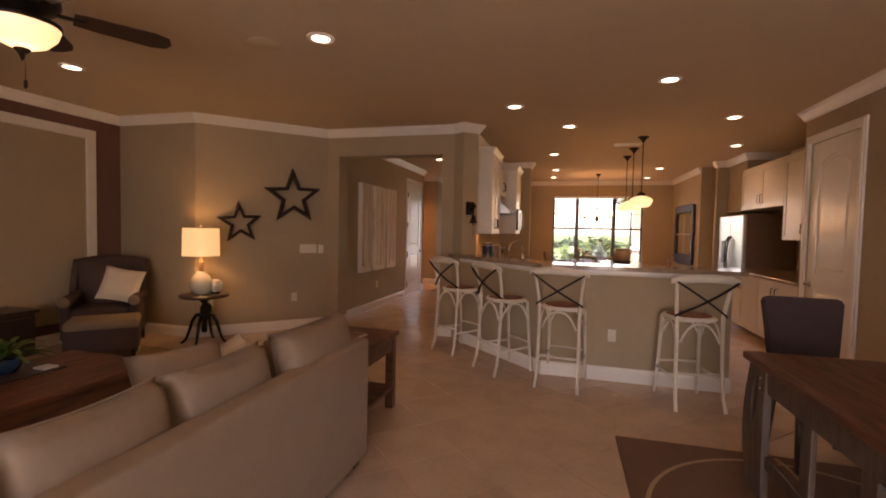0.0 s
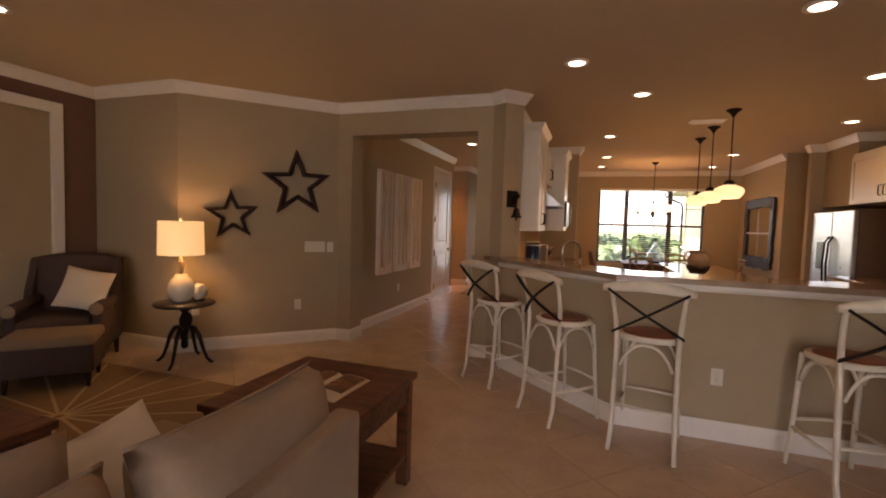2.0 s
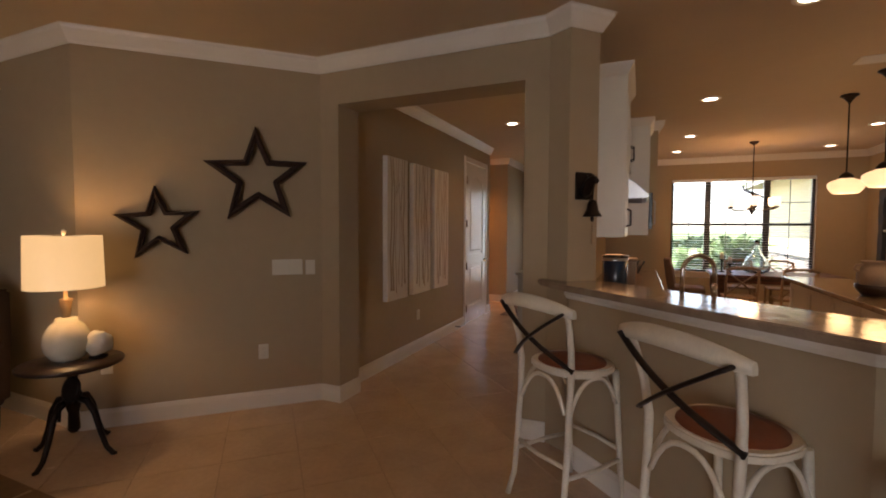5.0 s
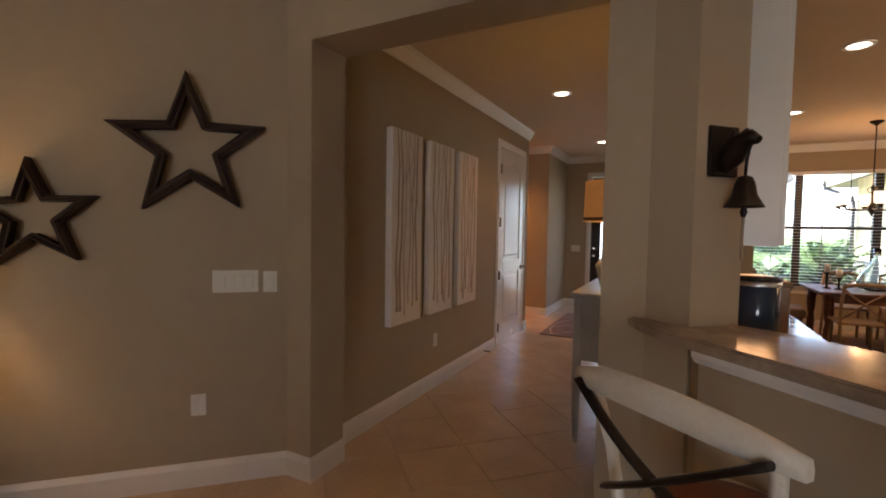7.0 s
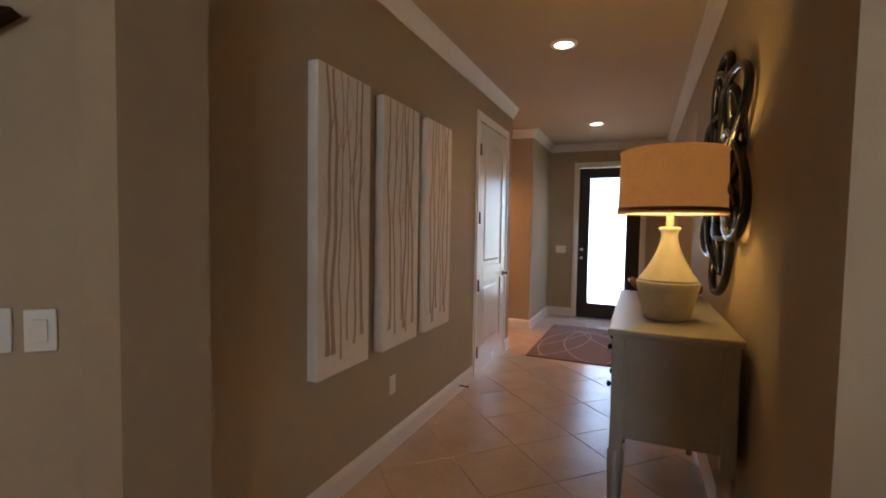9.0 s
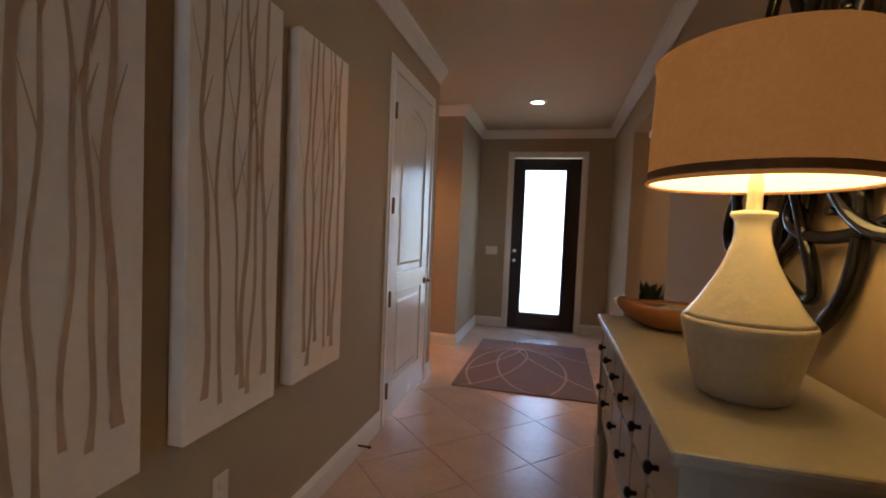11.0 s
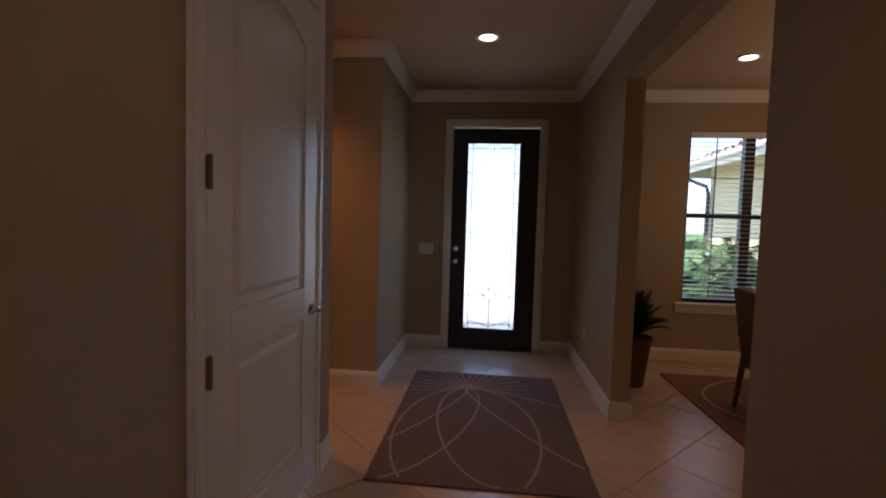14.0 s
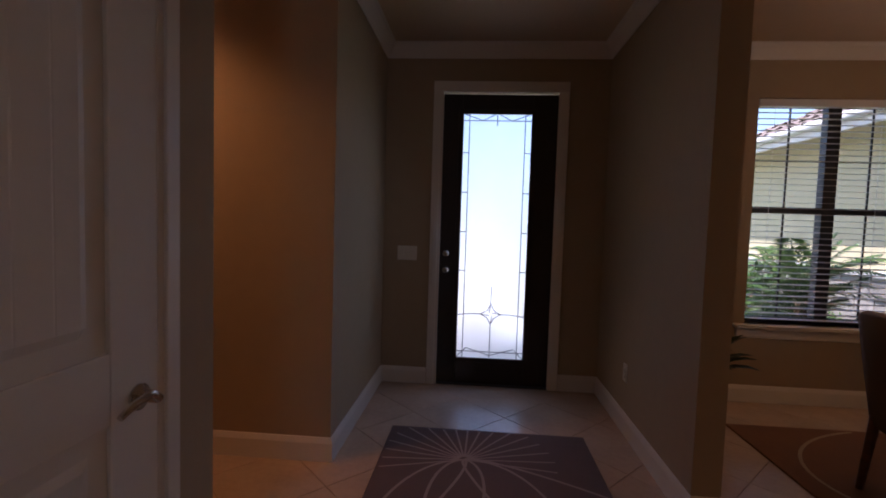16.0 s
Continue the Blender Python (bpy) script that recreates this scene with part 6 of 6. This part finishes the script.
part("hub", lathe(B(), [(0.008, -0.76), (0.022, -0.80), (0.014, -0.86), (0.016, -0.98), (0.035, -1.03), (0.05, -1.065), (0.03, -1.10), (0.012, -1.125), (0.004, -1.15)], seg=20), M["iron"], ch)
for i in range(6):
    a = 2 * math.pi * i / 6 + 0.45
    c, s = math.cos(a), math.sin(a)
    part("arm", tube(B(), [(0.03 * c, 0.03 * s, -1.055), (0.12 * c, 0.12 * s, -1.075), (0.22 * c, 0.22 * s, -1.068), (0.30 * c, 0.30 * s, -1.060), (0.33 * c, 0.33 * s, -1.040)], 0.009, 8), M["iron"], ch)
    part("cup", lathe(B(), [(0.008, -1.05), (0.03, -1.035), (0.034, -1.02), (0.026, -1.012), (0.012, -1.01)], 0.33 * c, 0.33 * s, 16), M["iron"], ch)
    g = part("glass_shade", lathe(B(), [(0.028, -1.012), (0.05, -1.0), (0.056, -0.96), (0.058, -0.87), (0.055, -0.87), (0.053, -0.96), (0.047, -0.996)], 0.33 * c, 0.33 * s, 22, cap=False), M["cupglass"], ch, "lit opal glass cup")
    g.visible_shadow = False
part("finial_ring", tube(B(), [(0.05 * math.cos(2 * math.pi * i / 16), 0, -0.83 + 0.035 * math.sin(2 * math.pi * i / 16)) for i in range(16)], 0.006, 6, closed=True), M["iron"], ch)

fp = empty("floor_plant", "dark green potted plant by the dining opening", "plant", m=pose(-0.80, 12.15, 0))
part("planter", lathe(B(), [(0.10, 0), (0.11, 0.01), (0.13, 0.2), (0.16, 0.42), (0.17, 0.44), (0.15, 0.44), (0.14, 0.40), (0.002, 0.39)], seg=28), M["wood"], fp, "red-brown tapered planter")
part("leaves", leafy(B(), 0, 0, 0.42, 120, 0.70, 0.32, 0.04, 8, 0.5), M["darkleaf"], fp)

# ---- breakfast table beside the sofa ----
rt = empty("trestle_dining_table", "rustic red-brown plank table on weathered bowed legs", "dining table")
TX0, TX1, TY0, TY1 = 1.305, 2.38, 1.0, 3.19
for i in range(5):
    w = (TX1 - TX0) / 5
    part("top_plank", bx(TX0 + i * w + 0.001, TY0, 0.728, TX0 + (i + 1) * w - 0.001, TY1, 0.768, 0.006), M["woody"], rt)


def bowed_panel(b, x, y0, y1, out):
    """A flat end board that bows out at its middle height, with an oval hand hole through it."""
    zs = [0.013 + 0.715 * k / 18 for k in range(19)]
    ym = (y0 + y1) / 2
    for k, (za, zb) in enumerate(zip(zs, zs[1:])):
        ends = []
        for z in (za, zb):
            bow = 0.03 * math.sin(math.pi * (z - 0.013) / 0.715)
            t = (z - 0.53) / 0.125
            hole = 0.034 * math.sqrt(max(0.0, 1 - t * t))
            ends.append((z, bow, hole))
        for lo, hi in ((0, 1), (2, 3)):
            v = []
            for z, bow, hole in ends:
                yy = (y0 - bow, ym - hole, ym + hole, y1 + bow)
                for xx in (x + out * bow * 0.6, x + out * bow * 0.6 + 0.035):
                    v += [b.verts.new((xx, yy[lo], z)), b.verts.new((xx, yy[hi], z))]
            for f in ((0, 1, 5, 4), (2, 6, 7, 3), (0, 4, 6, 2), (1, 3, 7, 5)):
                b.faces.new([v[j] for j in f])
            if k == 0:
                b.faces.new([v[j] for j in (0, 2, 3, 1)])
    bmesh.ops.remove_doubles(b, verts=b.verts, dist=1e-5)
    bmesh.ops.recalc_face_normals(b, faces=b.faces)
    return b


for x, out in ((TX0 + 0.03, -1), (TX1 - 0.065, 1)):
    for y in (TY0 + 0.04, TY1 - 0.25):
        part("leg", bowed_panel(B(), x, y, y + 0.21, out), M["weathered"], rt)
        for z in (0.67, 0.62):
            part("stud", lathe(B(), [(0.012, 0), (0.009, 0.005), (0.001, 0.008)], seg=10, m=pose(x - 0.011 if out < 0 else x + 0.046, y + 0.03, z, 0, 90 * out)), M["chrome"], rt)
    part("side_apron", bx(x + 0.005, TY0 + 0.25, 0.60, x + 0.03, TY1 - 0.25, 0.728, 0.004), M["weathered"], rt)
    part("side_rail", bx(x + 0.002, TY0 + 0.25, 0.20, x + 0.033, TY1 - 0.25, 0.27, 0.004), M["weathered"], rt)
    for y in (TY0 + 0.62, TY0 + 1.05, TY0 + 1.48):
        part("side_post", bx(x + 0.005, y, 0.27, x + 0.03, y + 0.09, 0.60, 0.004), M["weathered"], rt)
for y in (TY0 + 0.05, TY1 - 0.09):
    part("end_apron", bx(TX0 + 0.068, y, 0.62, TX1 - 0.068, y + 0.04, 0.728, 0.004), M["weathered"], rt)


def dark_chair(m):
    root = empty("side_chair", "dark plum upholstered dining chair with flared back", "chair", m=m)
    w = M["espresso"]
    part("seat", bx(-0.23, -0.22, 0.42, 0.23, 0.22, 0.49, 0.025, seg=3), M["plum"], root)
    for s in (-1, 1):
        part("front_leg", tube(B(), [(s * 0.2, 0.19, 0.43), (s * 0.2, 0.2, 0)], [0.024, 0.018], 8), w, root)
        part("back_leg", tube(B(), [(s * 0.19, -0.20, 0.45), (s * 0.2, -0.27, 0)], [0.024, 0.018], 8), w, root)
    b = B()
    prism(b, [(-0.19, 0.42), (0.19, 0.42), (0.245, 1.0), (0.22, 1.02), (-0.22, 1.02), (-0.245, 1.0)], 0.0, 0.06)
    bmesh.ops.bevel(b, geom=b.edges[:], offset=0.015, segments=3, affect="EDGES")
    bmesh.ops.transform(b, matrix=Matrix.Translation((0, -0.20, 0)) @ pose(0, 0, 0, 8) @ pose(0, 0, 0, 90), verts=b.verts)
    part("backrest", b, M["plum"], root)
    return root


dark_chair(pose(1.88, 3.52, 0.013, 0, 0, 178))


# ---- outdoors ----
b = B()
box(b, -300, -300, -0.5, 300, 300, -0.12)
thing("ground", b, M["grass"], "green lawn round the house reaching far off", "ground", kind="structure")
b = B()
box(b, -9.5, 13.2, -0.12, -0.9, 40, -0.09)
thing("pavement", b, M["paving"], "pale concrete entrance court and driveway", "pavement", kind="structure")
b = B()
box(b, -8, -10, -0.12, 6, -3.7, -0.06)
thing("pavement_terrace", b, M["paving"], "pale concrete terrace behind the house", "pavement", kind="structure")

# Unseen wall, added to keep western sky light off the foyer's east wall
thing("wall_sky_blocker", bx(-2.95, 13.2, -0.12, -2.75, 14.4, 3.1), M["stucco"], "unseen stucco wall added to shade the foyer's east side", "wall", kind="structure")

nh = empty("garage_wing", "pale yellow stucco garage wing with stone base and tiled roof", "house", m=pose(2.78, 18.7, -0.12, 0, 0, -90))
part("wall", bx(0, 0, 0, 5.4, 9, 3.0), M["stucco"], nh)
part("stone_cap", bx(-0.07, -0.09, 0.98, 5.4, 0.0, 1.06, 0.01), M["paving"], nh)
rnd = random.Random(5)
b = B()
x = 0.0
zrow = 0.0
while zrow < 0.96:
    h = rnd.uniform(0.13, 0.2)
    x = -0.05
    while x < 5.3:
        w = rnd.uniform(0.16, 0.42)
        box(b, x + 0.008, -0.035 - rnd.uniform(0, 0.03), zrow + 0.008, x + w - 0.008, 0.01, min(zrow + h, 0.98) - 0.004)
        x += w
    zrow += h
so = part("stone_base", b, M["rock"], nh, "grey tan stacked stone base")
so["kind"] = "stuff"
b = B()
ov = 0.55
r0 = [(-ov, -ov, 2.95), (5.4, -ov, 2.95), (5.4, 9 + ov, 2.95), (-ov, 9 + ov, 2.95)]
rid = [(4.2, 4.5, 5.3), (5.4, 4.5, 5.3)]
vb = [b.verts.new(p) for p in r0]
vr = [b.verts.new(p) for p in rid]
b.faces.new((vb[0], vb[1], vr[1], vr[0]))
b.faces.new((vb[2], vb[3], vr[0], vr[1]))
b.faces.new((vb[1], vb[2], vr[1]))
b.faces.new((vb[3], vb[0], vr[0]))
b.faces.new(vb[::-1])
rf = part("roof", b, M["rooftile"], nh)
b = B()
for i in range(11):
    u0 = i / 11
    yy, zz = -ov + 5.05 * u0, 2.97 + 2.35 * u0
    xa, xb = -ov + 4.75 * u0, 5.4
    n = int((xb - xa) / 0.26)
    for k in range(n):
        xx = xa + (xb - xa) * (k + 0.5) / n
        prev = None
        for q in range(5):
            a = math.pi * q / 4
            v = [b.verts.new((xx - 0.11 * math.cos(a), yy - 0.02, zz + 0.07 * math.sin(a))), b.verts.new((xx - 0.10 * math.cos(a), yy + 0.5, zz + 0.21 + 0.06 * math.sin(a)))]
            if prev:
                b.faces.new((prev[0], v[0], v[1], prev[1]))
            prev = v
tl = part("roof_tiles", b, M["rooftile"], rf, "rows of curved roof tiles")
tl["kind"] = "stuff"
part("fascia", bx(-ov, -ov - 0.03, 2.78, 5.4, -ov, 2.97, 0.01), M["white"], nh)
part("fascia", bx(-ov - 0.03, -ov, 2.78, -ov, 9 + ov, 2.97, 0.01), M["white"], nh)
part("gutter", tube(B(), [(-ov, -ov - 0.08, 2.93), (5.4, -ov - 0.08, 2.93)], 0.06, 10), M["white"], nh)
part("downspout", tube(B(), [(-0.2, -ov - 0.05, 2.88), (-0.2, -ov - 0.02, 2.75), (0.1, -0.12, 2.5), (0.12, -0.09, 2.3), (0.12, -0.09, 0.2)], 0.045, 8), M["lead"], nh)


def frond(b, base, az, length, el, droop, n=16, leaf=0.24, wd=0.014):
    c, s = math.cos(az), math.sin(az)
    pts = []
    for j in range(n + 1):
        u = j / n
        pts.append(Vector(base) + Vector((c * length * u * math.cos(el), s * length * u * math.cos(el), length * (u * math.sin(el) - droop * u * u))))
    for j in range(2, n + 1):
        d = (pts[j] - pts[j - 1]).normalized()
        side = Vector((-s, c, 0))
        L = leaf * math.sin(math.pi * (0.12 + 0.83 * j / n))
        for sg in (-1, 1):
            t0 = pts[j]
            tip = t0 + (side * sg * 0.85 + d * 0.7 + Vector((0, 0, -0.25))) * L
            mid = (t0 + tip) / 2 + Vector((0, 0, 0.02))
            q = d * wd
            a0, a1, a2, a3 = b.verts.new(t0), b.verts.new(mid + q), b.verts.new(tip), b.verts.new(mid - q)
            b.faces.new((a0, a1, a2, a3))
    for j in range(n):
        q = Vector((-s, c, 0)) * 0.006
        b.faces.new((b.verts.new(pts[j] - q), b.verts.new(pts[j] + q), b.verts.new(pts[j + 1] + q), b.verts.new(pts[j + 1] - q)))


def palm(x, y, h, n, length, seed, mt="leaf"):
    rnd = random.Random(seed)
    root = empty("garden_palm", "green feathery palm clump in the front garden", "palm", "front garden palms", m=pose(x, y, -0.12))
    for i in range(4):
        a = rnd.uniform(0, 6.3)
        part("trunk", tube(B(), [(0.06 * math.cos(a), 0.06 * math.sin(a), 0), (0.12 * math.cos(a), 0.12 * math.sin(a), h * rnd.uniform(0.7, 1))], [0.04, 0.022], 8), M["tan"], root)
    b = B()
    for i in range(n):
        frond(b, (rnd.uniform(-0.12, 0.12), rnd.uniform(-0.12, 0.12), h * rnd.uniform(0.4, 1.0)), rnd.uniform(0, 6.28), length * rnd.uniform(0.7, 1.15), rnd.uniform(0.5, 1.35), rnd.uniform(0.25, 0.65))
    part("crown", b, M[mt], root)
    return root


palm(1.22, 14.3, 1.0, 64, 1.0, 2)
palm(0.5, 14.7, 0.75, 34, 0.9, 3)
palm(1.75, 16.2, 0.7, 28, 1.1, 4)
palm(-0.35, 16.3, 0.5, 26, 0.9, 6, "darkleaf")


def shrub(x, y, r, h, n, seed, mt):
    rnd = random.Random(seed)
    root = empty("garden_shrub", "low leafy shrub in the front garden", "shrub", "front garden shrubs", m=pose(x, y, -0.12))
    part("stems", tube(B(), [(0, 0, 0), (0.03, 0.02, h * 0.6)], [0.03, 0.01], 6), M["tan"], root)
    b = B()
    for i in range(n):
        a, u = rnd.uniform(0, 6.28), rnd.random() ** 0.5
        k = 0.75 + 0.35 * noise.noise(Vector((a * 1.3, u * 2, seed)))
        p = Vector((r * u * k * math.cos(a), r * u * k * math.sin(a), h * (0.15 + 0.85 * rnd.random() * (1 - 0.6 * u * u)) * k))
        d = Vector((rnd.uniform(-1, 1), rnd.uniform(-1, 1), rnd.uniform(-0.2, 1))).normalized() * rnd.uniform(0.05, 0.10)
        e = d.cross(Vector((rnd.uniform(-1, 1), rnd.uniform(-1, 1), 0.3))).normalized() * 0.018
        b.faces.new((b.verts.new(p), b.verts.new(p + d * 0.5 + e), b.verts.new(p + d), b.verts.new(p + d * 0.5 - e)))
    part("foliage", b, M[mt], root)


for i, (x, y, r, h, mt) in enumerate(((2.0, 14.3, 0.5, 0.7, "darkleaf"), (2.2, 15.3, 0.45, 0.7, "leaf"), (1.6, 17.0, 0.7, 0.9, "darkleaf"))):
    shrub(x, y, r, h, 900, 20 + i, mt)
b = B()
rnd = random.Random(9)
for i in range(7000):
    x = rnd.uniform(-45, 45)
    k = 0.35 + 0.5 * noise.noise(Vector((x * 0.16, 0, 3))) + 0.8 * noise.noise(Vector((x * 0.6, 2, 3)))
    p = Vector((x, 48 + rnd.uniform(-2, 2), -0.1 + max(0.3, k) * rnd.random() ** 0.8))
    d = Vector((rnd.uniform(-1, 1), rnd.uniform(-0.4, 0.4), rnd.uniform(-0.3, 1))).normalized() * rnd.uniform(0.25, 0.6)
    e = d.cross(Vector((0.2, 1, 0.1))).normalized() * 0.16
    b.faces.new((b.verts.new(p), b.verts.new(p + d * 0.5 + e), b.verts.new(p + d), b.verts.new(p + d * 0.5 - e)))
thing("far_hedge", b, M["darkleaf"], "uneven row of far green trees and hedges", "trees", kind="stuff")

# ---- floor tiles, laid on the diagonal ----
TS, TX, TY = 0.457, -1.98, 10.123
GAP = 0.0028
b = B()
box(b, -TS / 2 + GAP / 2, -TS / 2 + GAP / 2, -0.006, TS / 2 - GAP / 2, TS / 2 - GAP / 2, 0.0)
top = [e for e in b.edges if e.verts[0].co.z > -0.001 and e.verts[1].co.z > -0.001]
bmesh.ops.bevel(b, geom=top, offset=0.0022, segments=1, affect="EDGES")
tile_mesh = mesh("floor_tile", b, M["tile"])
far_v, far_f = [], []
count = 0
rt2 = math.sqrt(0.5)
base_v = [v.co.copy() for v in tile_mesh.vertices]
base_f = [tuple(p.vertices) for p in tile_mesh.polygons]
turn45 = pose(0, 0, 0, 0, 0, 45)
for i in range(-40, 41):
    for j in range(-40, 41):
        x = TX + (i - j) * TS * rt2
        y = TY + (i + j) * TS * rt2
        if not (-5.4 < x < 3.2 and -3.4 < y < 13.0):
            continue
        if x < -3.3 and (y > 6.2 and not 10.3 < y < 11.9):
            continue
        if -3.25 < x < -1.0 and 5.6 < y < 12.95 or -3.2 < x < 0.2 and 2.9 < y <= 5.6:
            t = new("floor_tile", tile_mesh)
            t.parent = FLOOR
            t.matrix_basis = pose(x, y, 0, 0, 0, 45 + 90 * ((i * 7 + j * 3) % 4))
            count += 1
        else:
            o = len(far_v)
            far_v += [tuple(turn45 @ v + Vector((x, y, 0))) for v in base_v]
            far_f += [tuple(o + k for k in f) for f in base_f]
me = bpy.data.meshes.new("floor_tiles_far")
me.from_pydata(far_v, [], far_f)
me.materials.append(M["tile"])
ft = new("floor_tiles_far", me)
ft.parent = FLOOR
tagged(ft, kind="stuff")
